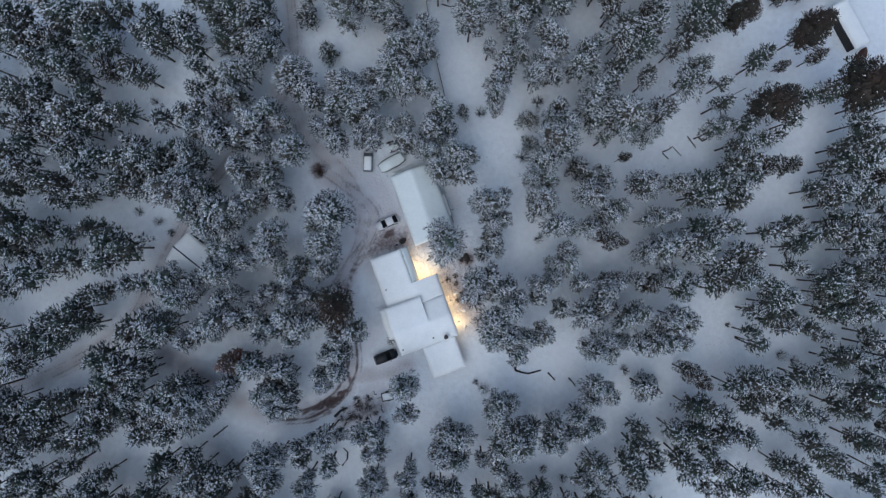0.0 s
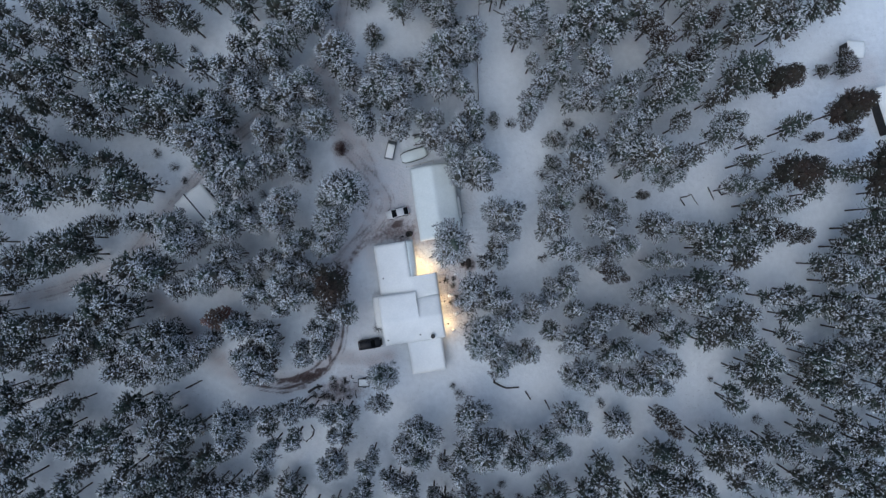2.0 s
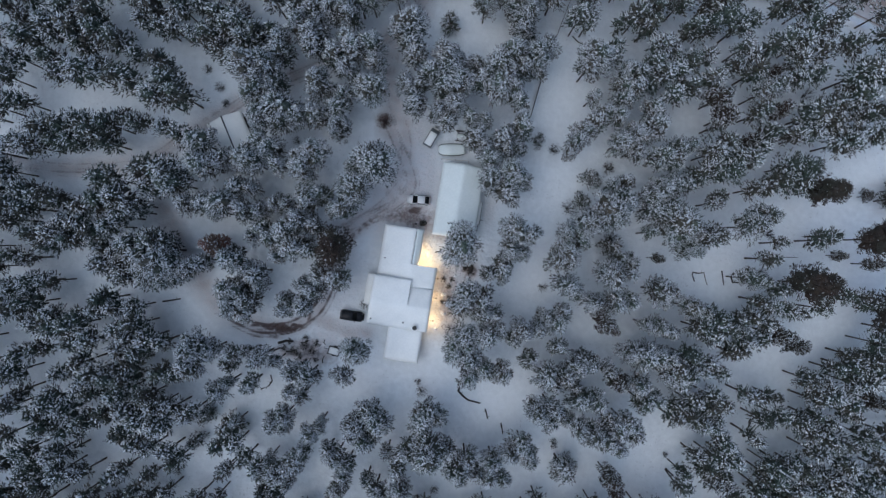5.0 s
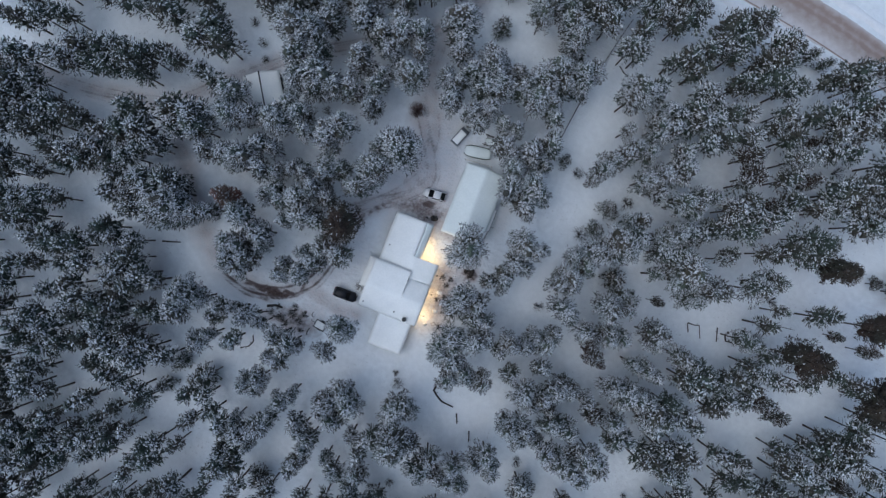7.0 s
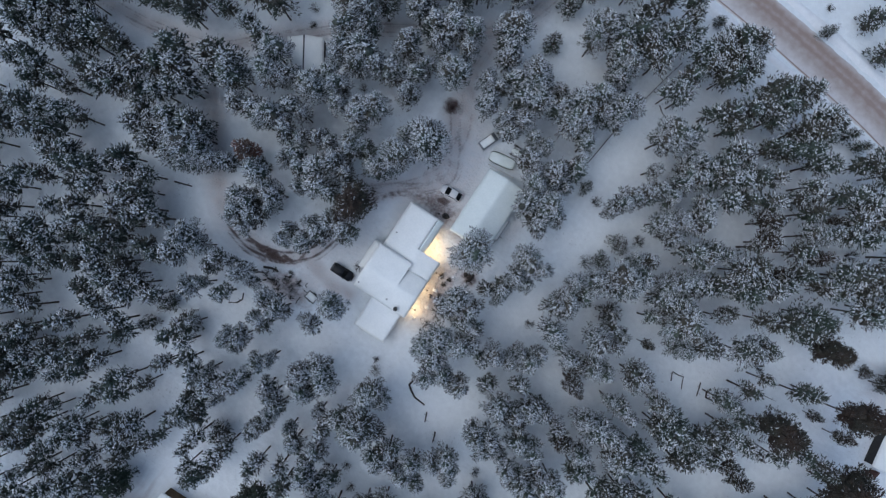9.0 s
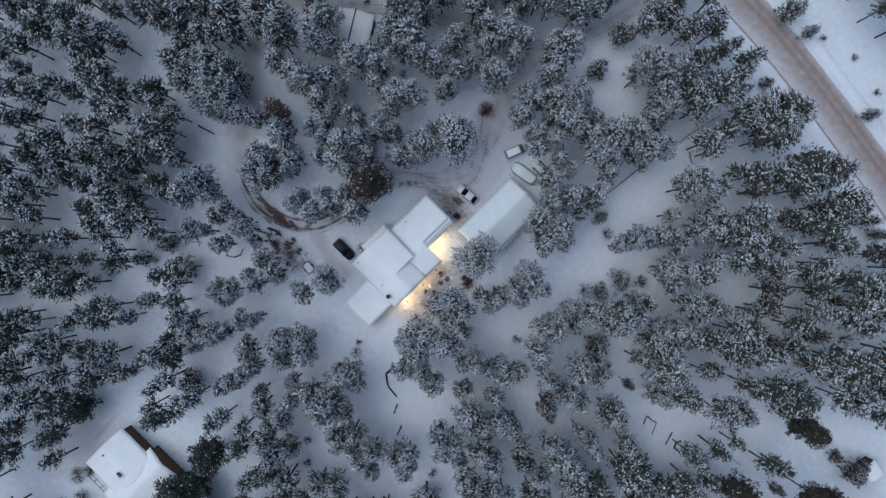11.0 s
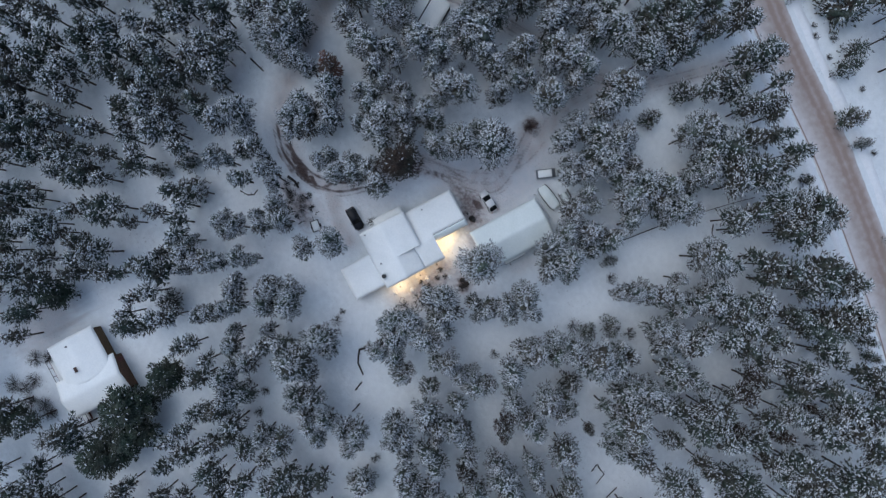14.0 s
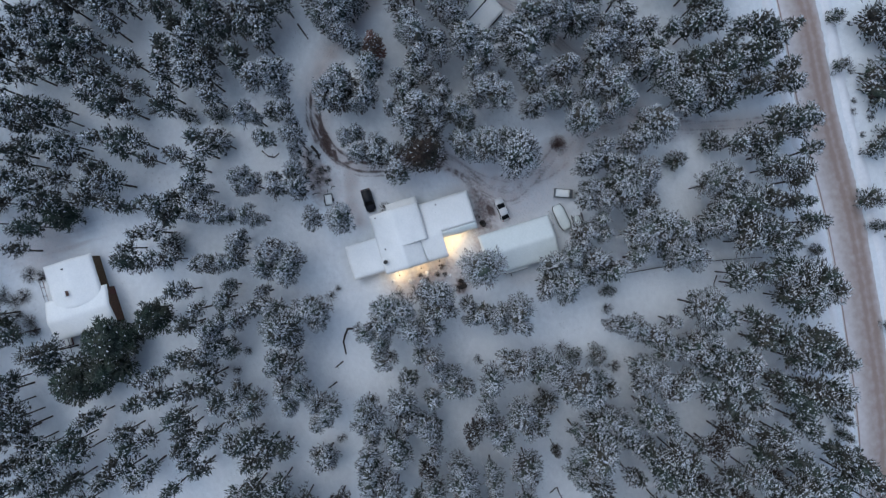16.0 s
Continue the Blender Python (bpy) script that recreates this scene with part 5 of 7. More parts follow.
DARK_CONIFERS = [
    (-20.2, -3.2, 4.3), (65.7, 21.3, 3.4), (65.3, 4.0, 3.4), (80.9, 1.3, 4.1), (76.4, 14.0, 3.9), (61.8, -5.9, 2.5), (-44.6, 51.2, 2.5), (44.4, 34.9, 2.3), (46.0, 31.8, 2.3), (30.5, -9.0, 2.1), (36.0, -36.8, 2.1), (83.9, 4.3, 2.1), (34.6, -19.2, 1.9), (37.7, -39.0, 1.9), (-53.9, 47.0, 1.9), (56.2, 34.8, 1.7), (51.6, 28.2, 1.7), (81.9, -15.3, 1.7), (32.9, -10.1, 1.4), (54.7, 42.0, 1.3), (65.8, -7.4, 1.9), (69.9, 5.1, 1.7), (29.8, -6.2, 1.6), (38.9, 4.4, 1.3),
]
GREEN_CONIFERS = [
    (-6.3, -59.3, 3.9), (-4.5, -69.1, 3.8), (0.7, -77.2, 3.6), (2.0, -74.4, 3.6), (0.6, -70.3, 3.5), (-29.7, -71.5, 2.5), (-12.6, -88.9, 2.5), (-5.9, -71.6, 2.3), (-4.7, -65.7, 1.7),
]
SHED_CONIFERS = [(78.8, 9.7, 1.9, 10.0), (73.7, 10.5, 1.2, 6.0), (81.3, 22.5, 2.0, 7.0), (82.5, 24.6, 1.6, 5.0), (78.0, 22.8, 1.3, 4.5), (92.4, 21.2, 2.8, 9.0)]
SAPLINGS = [
    (-6.3, 42.5, 2.3), (-24.0, 80.6, 1.7), (47.9, 75.7, 1.9), (8.8, 42.4, 1.4), (25.1, 17.5, 1.4), (-35.2, -40.6, 1.4), (-40.6, -39.0, 1.4), (28.9, -38.4, 1.4), (24.1, 13.2, 1.2), (30.6, 5.6, 1.2), (-41.8, -44.5, 1.2), (-18.7, -54.5, 1.2), (-7.9, 50.6, 1.2), (50.4, 59.1, 1.2), (11.4, 76.6, 1.2), (14.1, 23.3, 1.0), (53.8, 58.8, 1.0), (-14.7, 79.0, 1.0), (17.1, 76.8, 1.0), (36.5, 73.8, 1.0), (18.2, 64.2, 0.8), (-11.1, 86.3, 2.0), (-7.3, 84.3, 2.0), (-17.8, 88.9, 1.8), (2.7, 80.7, 1.5), (0.8, 83.4, 1.4), (42.1, 80.0, 1.3), (-21.1, 86.4, 1.9),
]
DEAD_SPRUCES = [
    (-42.6, -6.6, 2.7),
]

for x, y, radius in SNOWY_PINES:
    place(SNOWY, x, y, radius, height_of(radius), 2.5, height_of(2.5), "snow-plastered pines")
for x, y, radius in DARK_CONIFERS:
    big = radius > 2.8
    place(DARK_BIG if big else DARK, x, y, radius, height_of(radius), 3.4 if big else 2.2, height_of(3.4 if big else 2.2), "dark conifers")
for x, y, radius, height in SHED_CONIFERS:
    place(DARK, x, y, radius, height, 2.2, height_of(2.2), "low dark conifers by the sheds")
for x, y, radius in GREEN_CONIFERS:
    place(GREEN, x, y, radius, height_of(radius) * 0.78, 2.7, height_of(2.7), "green conifers")
for x, y, radius in SAPLINGS:
    place(SMALL, x, y, radius, 1.2 + 2.2 * radius, 1.0, 3.4, "saplings")
for x, y, radius in DEAD_SPRUCES:
    place(DEAD, x, y, radius, 13.0, 2.0, 13.0, "")

# closed woods round the outside, which thin out beyond
TAKEN = PINES + SNOWY_PINES + DARK_CONIFERS + GREEN_CONIFERS + SAPLINGS
KNOWN = len(FOREST)
for k in range(9000):
    a, r = woods.uniform(0, 6.283), 82 + 20 * woods.random()
    x, y = -3 + r * math.cos(a), -3 + r * math.sin(a)
    road_y = 76.5 - 0.055 * (x + 40) - 0.0009 * max(0, x - 10) ** 2
    if -9 < y - road_y < 13 or (x > 70 and -2 < y < 34) or (-32 < x < 2 and -92 < y < -60) or (x < -55 and abs(y - 4) < 5):
        continue
    if len(FOREST) < KNOWN + 330 and all((x - q[0]) ** 2 + (y - q[1]) ** 2 > 10.5 for q in TAKEN):
        FOREST.append((x, y, woods.uniform(1.7, 2.8)))
        TAKEN.append(FOREST[-1])


def build_far_woods():
    sizes = (1.5, 2.1, 2.8)
    shapes = [[pine_shape(200 + 10 * i + k, r, height_of(r), int(390 * (r / 2.5) ** 1.7), 0.36 + 0.18 * k, lobes=(15, 19, 23)[i] + k % 2, crown_from=0.40 + 0.035 * k, tuft=0.245, core_size=0.48, bare=7) for k in range(4)] for i, r in enumerate(sizes)]
    verts, faces, index, base = [], [], [], 0
    for x, y, radius in FOREST:
        ref = min(range(3), key=lambda k: abs(sizes[k] - radius))
        shape = shapes[ref][woods.randrange(4)]
        a = woods.uniform(0, 6.283)
        rot = np.array([[math.cos(a), -math.sin(a), 0], [math.sin(a), math.cos(a), 0], [0, 0, 1]])
        scale = np.array([1.14 * radius / sizes[ref], 1.14 * radius / sizes[ref], height_of(radius) * woods.uniform(0.94, 1.06) / height_of(sizes[ref])])
        for slot, (v, f) in enumerate(shape):
            verts.append((v * scale) @ rot.T + np.array([x, y, ground_z(x, y) - 0.05]))
            faces.append(f + base)
            index.append(np.full(len(f), slot))
            base += len(v)
    me = mesh_of("far_woods", np.concatenate(verts), np.concatenate(faces).tolist(), [M_BARK, M_NEEDLE, M_TREESNOW], np.concatenate(index))
    tagged(new("far_woods", me), "snow-dusted pine forest stretching away around the farm", "forest", kind="stuff")


build_far_woods()


# ---- buildings ----
def wall_quad(parent, a, b, z0, za, zb, mat, thick=0.18, name="wall"):
    """An upright wall from a to b on the ground plan, with its top from za to zb."""
    a, b = Vector((*a, 0)), Vector((*b, 0))
    d = (b - a).normalized()
    n = Vector((-d.y, d.x, 0)) * thick
    bm = bmesh.new()
    tops = [(a, za), (b, zb), (b + n, zb), (a + n, za)]
    low = [bm.verts.new((p.x, p.y, z0)) for p, _ in tops]
    top = [bm.verts.new((p.x, p.y, z)) for p, z in tops]
    bm.faces.new(low[::-1])
    bm.faces.new(top)
    for k in range(4):
        bm.faces.new((low[k], low[(k + 1) % 4], top[(k + 1) % 4], top[k]))
    return part(name, bm, mat, parent)


def window(parent, x, y, z, facing, w=1.1, h=1.2):
    """A framed window on an outer wall; facing is the wall's outward angle in degrees."""
    m = pose(x, y, z, 0, 0, facing)

    def at(bm):
        bmesh.ops.transform(bm, verts=bm.verts, matrix=m)
        return bm
    frame_ = part("window", at(box(bmesh.new(), 0.0, 0.06, -w / 2 - 0.08, w / 2 + 0.08, -h / 2 - 0.08, h / 2 + 0.08, 0.01)), M_TRIM, parent, "white window casing")
    for s in (-1, 1):
        part("pane", at(box(bmesh.new(), 0.04, 0.075, s * w / 4 - w / 4 + 0.03, s * w / 4 + w / 4 - 0.03, -h / 2 + 0.04, h / 2 - 0.04)), M_WINDOW, frame_)
    part("window_sill", at(box(bmesh.new(), 0.0, 0.16, -w / 2 - 0.1, w / 2 + 0.1, -h / 2 - 0.13, -h / 2 - 0.085)), M_TRIM, frame_)


def door(parent, x, y, facing, mat, h=2.05, w=0.95):
    m = pose(x, y, 0.15, 0, 0, facing)

    def at(bm):
        bmesh.ops.transform(bm, verts=bm.verts, matrix=m)
        return bm
    d = part("door", at(box(bmesh.new(), 0.0, 0.07, -w / 2, w / 2, 0, h, 0.01)), mat, parent)
    part("handle", at(tube(bmesh.new(), (0.07, w / 2 - 0.1, 1.0), (0.13, w / 2 - 0.1, 1.0), 0.02)), M_METAL, d)
    part("doorstep", at(box(bmesh.new(), 0.0, 0.5, -w / 2 - 0.1, w / 2 + 0.1, -0.3, -0.04, 0.03)), M_SNOW, d)


def build_farmhouse():
    ox, oy = -7.0, -10.0
    ob = thing("farmhouse", pose(ox, oy, 0), "rambling single-storey farmhouse under thick roof snow", "house")

    def q(x, y, z):
        return (x - ox, y - oy, z)

    def slab(p00, p10, p11, p01):
        return roof_slab("roof", *[q(*p) for p in (p00, p10, p11, p01)], 0.14, ob)

    def snow(rows, parent, thick=0.28, open_sides="", mat=None):
        snow_over("snow_layer", [tuple((*q(*p)[:2], p[2] + 0.01) for p in r) for r in rows], thick, parent, "smooth thick roof snow", open_sides=open_sides, mat=mat)

    # north wing and the link that carries its roof on to the east
    n1 = slab((-12.45, 2.6, 2.85), (-12.45, -4.2, 2.85), (-6.3, -4.2, 3.38), (-6.3, 2.6, 3.5))
    slab((-12.45, -4.2, 2.85), (-12.45, -8.5, 2.85), (-5.9, -8.5, 3.25), (-5.9, -4.2, 3.36))
    e1 = slab((-6.3, 2.6, 3.40), (-6.3, -4.2, 3.36), (-4.95, -4.2, 2.68), (-4.95, 2.6, 2.68))
    n2 = slab((-5.9, -4.2, 3.35), (-5.9, -8.5, 3.25), (-1.4, -8.5, 2.75), (-1.4, -4.2, 2.75))
    snow([((-12.45, 2.6, 2.85), (-12.45, -4.2, 2.85)), ((-6.3, 2.6, 3.53), (-6.3, -4.2, 3.41))], n1, 0.28, "d")
    snow([((-6.2, 2.6, 3.40), (-6.2, -4.4, 3.36)), ((-4.95, 2.6, 2.68), (-4.95, -4.4, 2.68))], e1, 0.2, mat=M_ICYSNOW)
    snow([((-12.45, -4.2, 2.85), (-12.45, -8.5, 2.85)), ((-5.9, -4.2, 3.38), (-5.9, -8.5, 3.30)), ((-1.4, -4.2, 2.75), (-1.4, -8.5, 2.75))], n2, 0.28, "c")
    # main block: common south slope, two north slopes of unlike pitch
    m1 = slab((-12.95, -7.1, 3.95), (-12.95, -12.2, 4.75), (-5.8, -12.2, 4.75), (-5.8, -7.1, 3.95))
    m2 = slab((-5.8, -8.4, 3.15), (-5.8, -12.2, 4.75), (-1.4, -12.2, 4.75), (-1.4, -8.4, 3.15))
    slab((-12.95, -12.2, 4.75), (-12.95, -16.6, 3.1), (-1.4, -16.6, 3.1), (-1.4, -12.2, 4.75))
    snow([((-12.95, -7.1, 3.95), (-5.8, -7.1, 3.95)), ((-12.95, -12.2, 4.75), (-5.8, -12.2, 4.75)), ((-12.95, -16.6, 3.1), (-5.8, -16.6, 3.1))], m1, 0.28, "d")
    snow([((-5.8, -8.4, 3.15), (-1.4, -8.4, 3.15)), ((-5.8, -12.2, 4.75), (-1.4, -12.2, 4.75)), ((-5.8, -16.6, 3.1), (-1.4, -16.6, 3.1))], m2, 0.28, "c")
    # south room and west lean-to
    s1 = slab((-8.75, -16.5, 2.75), (-8.75, -22.9, 2.45), (-2.2, -22.9, 2.45), (-2.2, -16.5, 2.75))
    snow([((-8.75, -16.5, 2.75), (-8.75, -22.9, 2.45)), ((-2.2, -16.5, 2.75), (-2.2, -22.9, 2.45))], s1)
    w1 = slab((-14.3, -7.2, 2.1), (-14.3, -13.1, 2.1), (-12.6, -13.1, 2.4), (-12.6, -7.2, 2.4))
    snow([((-14.3, -7.2, 2.1), (-14.3, -13.1, 2.1)), ((-12.6, -7.2, 2.4), (-12.6, -13.1, 2.4))], w1, 0.22)

    def wall(a, b, za, zb=None):
        return wall_quad(ob, q(*a, 0)[:2], q(*b, 0)[:2], -0.3, za, zb if zb is not None else za, M_CREAM)

    wall((-12.0, -7.0), (-12.0, 2.2), 2.72)
    wall((-12.0, 2.2), (-5.9, 2.2), 2.72, 3.38)
    wall((-5.35, 2.2), (-5.35, -4.6), 2.66)
    wall((-5.35, -4.6), (-1.8, -4.6), 3.0, 2.68)
    wall((-1.8, -4.6), (-1.8, -8.7), 2.66)
    wall((-1.8, -8.72), (-1.8, -12.2), 3.1, 4.5)
    wall((-1.8, -12.2), (-1.8, -16.2), 4.5, 3.1)
    wall((-1.8, -16.2), (-12.5, -16.2), 3.05)
    wall((-12.5, -16.2), (-12.5, -12.2), 3.1, 4.5)
    wall((-12.5, -12.2), (-12.5, -7.5), 4.5, 3.8)
    wall((-12.5, -7.5), (-5.9, -7.5), 3.75)
    wall((-5.98, -7.5), (-5.98, -12.0), 3.8, 4.5)
    wall((-8.4, -16.3), (-8.4, -22.5), 2.55, 2.3)
    wall((-8.4, -22.5), (-2.6, -22.5), 2.3)
    wall((-2.6, -22.5), (-2.6, -16.3), 2.3, 2.55)
    for y, z in ((-6.6, 1.5), (-10.4, 1.5), (-12.9, 1.5)):
        window(ob, *q(-1.8, y, z), 0)
    window(ob, *q(-2.6, -19.5, 1.4), 0, 1.6)
    window(ob, *q(-5.35, -2.6, 1.5), 0)
    window(ob, *q(-10, 2.2, 1.5), 90)
    window(ob, *q(-5.5, -22.5, 1.35), -90)
    window(ob, *q(-12.0, -2.5, 1.5), 180)
    window(ob, *q(-12.5, -14.6, 1.5), 180)
    door(ob, *q(-5.35, -0.2, 0)[:2], 0, M_BROWNBOARD)
    door(ob, *q(-1.8, -15.2, 0)[:2], 0, M_BROWNBOARD)
    # chimney, flues and vents standing out of the snow
    cx, cy, _ = q(-3.75, -16.0, 0)
    ch = part("chimney", tube(bmesh.new(), (cx, cy, 2.9), (cx, cy, 4.5), 0.36, 0.36, 18), M_BLACKMETAL, ob, "short black metal chimney")
    part("rim", tube(bmesh.new(), (cx, cy, 4.42), (cx, cy, 4.56), 0.42, 0.42, 18), M_BLACKMETAL, ch)
    part("snow_collar", box(bmesh.new(), cx - 0.75, cx + 0.8, cy - 0.42, cy + 0.75, 3.1, 3.75, 0.18), M_ROOFSNOW, ch, "snow drifted against the chimney")
    for x, y, z in ((-12.3, -15.6, 3.6), (-6.1, -15.4, 3.8), (-11.5, -3.8, 3.1), (-5.85, -8.9, 3.9)):
        part("roof_vent", tube(bmesh.new(), (*q(x, y, 0)[:2], z - 0.5), (*q(x, y, 0)[:2], z + 0.42), 0.13, 0.13, 10), M_BLACKMETAL, ob)
    gx, gy, _ = q(-12.5, 2.0, 0)
    for k in range(9):
        y = gy - 0.4 - 1.0 * k
        part("icicle", tube(bmesh.new(), (gx + 0.02, y, 2.78), (gx + 0.02, y, 2.45), 0.05, 0.01, 5), M_ROOFSNOW, ob)


build_farmhouse()


def gable_building(name, m, length, width, eave, ridge, wall_mat, label, category, over=0.4, snow=0.28, roof_snow=None, ridge_shift=0.0, doors=(), windows=(), vents=()):
    """A rectangular building with its ridge along local x."""
    ob = thing(name, m, label, category)
    hx, hy = length / 2, width / 2
    ix, iy = hx - over, hy - over
    for s in (-1, 1):
        zs = eave - 0.15 + (ridge - eave) * over / hy
        wall_quad(ob, (-s * ix, s * iy), (s * ix, s * iy), -0.3, zs, zs, wall_mat, -0.18)
        bm = bmesh.new()
        pts = [(s * ix, -iy, -0.3), (s * ix, iy, -0.3), (s * ix, iy, zs), (s * ix, ridge_shift, ridge - 0.2), (s * ix, -iy, zs)]
        out = [bm.verts.new(p) for p in pts]
        inn = [bm.verts.new((p[0] - s * 0.18, p[1], p[2])) for p in pts]
        bm.faces.new(out)
        bm.faces.new(inn[::-1])
        for k in range(5):
            bm.faces.new((out[k], inn[k], inn[(k + 1) % 5], out[(k + 1) % 5]))
        part("gable_wall", bm, wall_mat, ob)
        pts = [(-hx, s * hy, eave), (hx, s * hy, eave), (hx, ridge_shift + s * 0.02, ridge), (-hx, ridge_shift + s * 0.02, ridge)]
        roof_slab("roof", *pts, 0.13, ob)
    snow_over("snow_layer", [((-hx, -hy, eave + 0.01), (hx, -hy, eave + 0.01)), ((-hx, ridge_shift, ridge + 0.01), (hx, ridge_shift, ridge + 0.01)), ((-hx, hy, eave + 0.01), (hx, hy, eave + 0.01))], snow, ob, "even layer of roof snow", 0.06, mat=roof_snow)
    for x, y, a in doors:
        door(ob, x, y, a, M_BROWNBOARD)
    for x, y, z, a in windows:
        window(ob, x, y, z, a, 0.9, 0.9)
    for x, y, z in vents:
        part("flue", tube(bmesh.new(), (x, y, z - 0.6), (x, y, z + 0.5), 0.14, 0.14, 10), M_BLACKMETAL, ob)
    return ob


# barn beside the yard, ridge north to south
barn = gable_building("barn", pose(0.68, 9.2, 0, 0, 0, 90), 14.0, 8.1, 2.95, 4.35, M_BOARD, "grey timber barn with a snow-covered gable roof", "barn", roof_snow=M_ICYSNOW,
                      windows=((-3, -3.64, 1.6, -90), (2, -3.64, 1.6, -90), (6.6, 0, 1.6, 0)), doors=((-6.6, 1.0, 180),))
# lean-to store and rail on the barn's east side
shed = thing("lean_to_shed", pose(5.0, 7.6, 0), "narrow lean-to store with snowy roof against the barn", "shed")
sl = roof_slab("roof", (-0.35, -2.2, 2.2), (0.35, -2.2, 1.95), (0.35, 2.2, 1.95), (-0.35, 2.2, 2.2), 0.1, shed)
snow_sheet("snow_layer", (-0.35, -2.2, 2.21), (0.28, -2.2, 1.98), (0.28, 2.2, 1.98), (-0.35, 2.2, 2.21), 0.09, sl, "", 0.0)
wall_quad(shed, (0.28, -2.1), (0.28, 2.1), -0.3, 1.86, 1.86, M_DARKBOARD, 0.08)
wall_quad(shed, (-0.3, -2.1), (0.28, -2.1), -0.3, 2.05, 1.88, M_DARKBOARD, 0.08)
wall_quad(shed, (0.28, 2.1), (-0.3, 2.1), -0.3, 1.88, 2.05, M_DARKBOARD, 0.08)
rail = thing("hand_rail", pose(5.1, 6.4, 0), "weathered wooden hand rail beside the barn", "rail")
for x, y in ((0, 0), (0, -2.4), (0.75, 0)):
    part("post", tube(bmesh.new(), (x, y, -0.3), (x, y, 1.05), 0.06), M_LOG, rail)
part("rail", tube(bmesh.new(), (0, 0.1, 1.0), (0, -2.5, 1.0), 0.05), M_LOG, rail)
part("rail", tube(bmesh.new(), (-0.1, 0, 1.0), (0.85, 0, 1.0), 0.05), M_LOG, rail)

cabin = gable_building("log_cabin", pose(-44.6, 14.6, 0, 0, 0, -58.4), 7.6, 7.0, 2.5, 3.7, M_DARKBOARD, "small dark forest cabin with two snowy roof slopes", "cabin", over=0.15, windows=((0, 3.35, 1.4, 90),), doors=((3.65, 0, 0),))
# dark strip added along the ridge in place of the split in its snow
part("ridge_cap", box(bmesh.new(), -3.8, 3.8, -0.11, 0.11, 3.7, 4.06, 0.02), M_ROOFING, cabin, "dark strip put in for the split in the ridge snow")

# the neighbour's brown house: two blocks on one ridge
neighbour = gable_building("brown_house", pose(-11.3, -74.5, 0, 0, 0, 90), 12.2, 7.8, 3.3, 4.4, M_BROWNBOARD, "brown timber house with a broad snow-laden roof", "house", windows=((-5.7, 0.5, 1.5, 180),), doors=((5.7, 2.4, 0),))
annex = gable_building("brown_annex", pose(-17.1, -74.1, 0), 9.2, 9.4, 3.6, 4.3, M_BROWNBOARD, "lower brown timber annex under snow", "house", windows=((-4.2, 0.5, 1.6, 180),), vents=((-3.1, -0.8, 4.3),))
ch = part("chimney", box(bmesh.new(), 1.1, 2.0, -1.6, -1.0, 3.2, 5.4, 0.02), M_BRICK, annex, "brown brick chimney stack")
part("cap", box(bmesh.new(), 1.05, 2.05, -1.65, -0.95, 5.4, 5.52, 0.02), M_ROOFSNOW, ch)

terrace = thing("terrace", pose(-16.8, -80.6, 0), "reddish board terrace thinly covered with snow", "terrace")
for k in range(9):
    part("board", box(bmesh.new(), -3.4, 3.4, -1.35 + 0.3 * k, -1.08 + 0.3 * k, 0.16, 0.22, 0.005), M_REDBOARD, terrace)
snow_sheet("terrace_snow", (-3.35, -1.2, 0.2), (3.35, -1.25, 0.2), (3.35, 1.3, 0.2), (-3.35, 1.3, 0.2), 0.07, terrace, "thin drifted snow", 0.05, 0.25)
for k in range(5):
    part("post", box(bmesh.new(), -3.4 + 1.7 * k, -3.3 + 1.7 * k, -1.5, -1.4, -0.3, 1.05, 0.01), M_DARKBOARD, terrace)
part("rail", box(bmesh.new(), -3.45, 3.45, -1.48, -1.42, 1.02, 1.10, 0.01), M_DARKBOARD, terrace)

porch = thing("porch", pose(-6.4, -80.3, 0), "small red-boarded porch beside the brown house", "porch")
part("deck", box(bmesh.new(), -3.0, 0.4, -0.9, 0.6, -0.2, 0.35, 0.02), M_REDBOARD, porch)
snow_sheet("deck_snow", (-1.8, -0.8, 0.36), (0.35, -0.8, 0.36), (0.35, 0.55, 0.36), (-1.8, 0.55, 0.36), 0.18, porch, "", 0.0, 0.25)
for x, y in ((-2.9, 0.5), (0.3, 0.5), (0.3, -0.8)):
    part("post", box(bmesh.new(), x - 0.07, x + 0.07, y - 0.07, y + 0.07, 0.3, 1.6, 0.01), M_DARKBOARD, porch)
part("rail", box(bmesh.new(), -2.9, 3.6, 0.46, 0.54, 1.2, 1.3, 0.01), M_DARKBOARD, porch)
part("post", box(bmesh.new(), 3.5, 3.64, 0.43, 0.57, -0.3, 1.6, 0.01), M_DARKBOARD, porch)

woodshed = gable_building("long_woodshed", pose(89.9, 13.6, 0, 0, 0, 98.7), 9.4, 3.2, 2.5, 2.8, M_DARKBOARD, "long dark woodshed with a flat snowy roof", "shed", over=0.2)
hut = gable_building("small_hut", pose(85.1, 26.1, 0, 0, 0, -11.5), 3.2, 3.1, 2.5, 2.8, M_DARKBOARD, "small dark hut with a flat snowy roof", "shed", over=0.15)


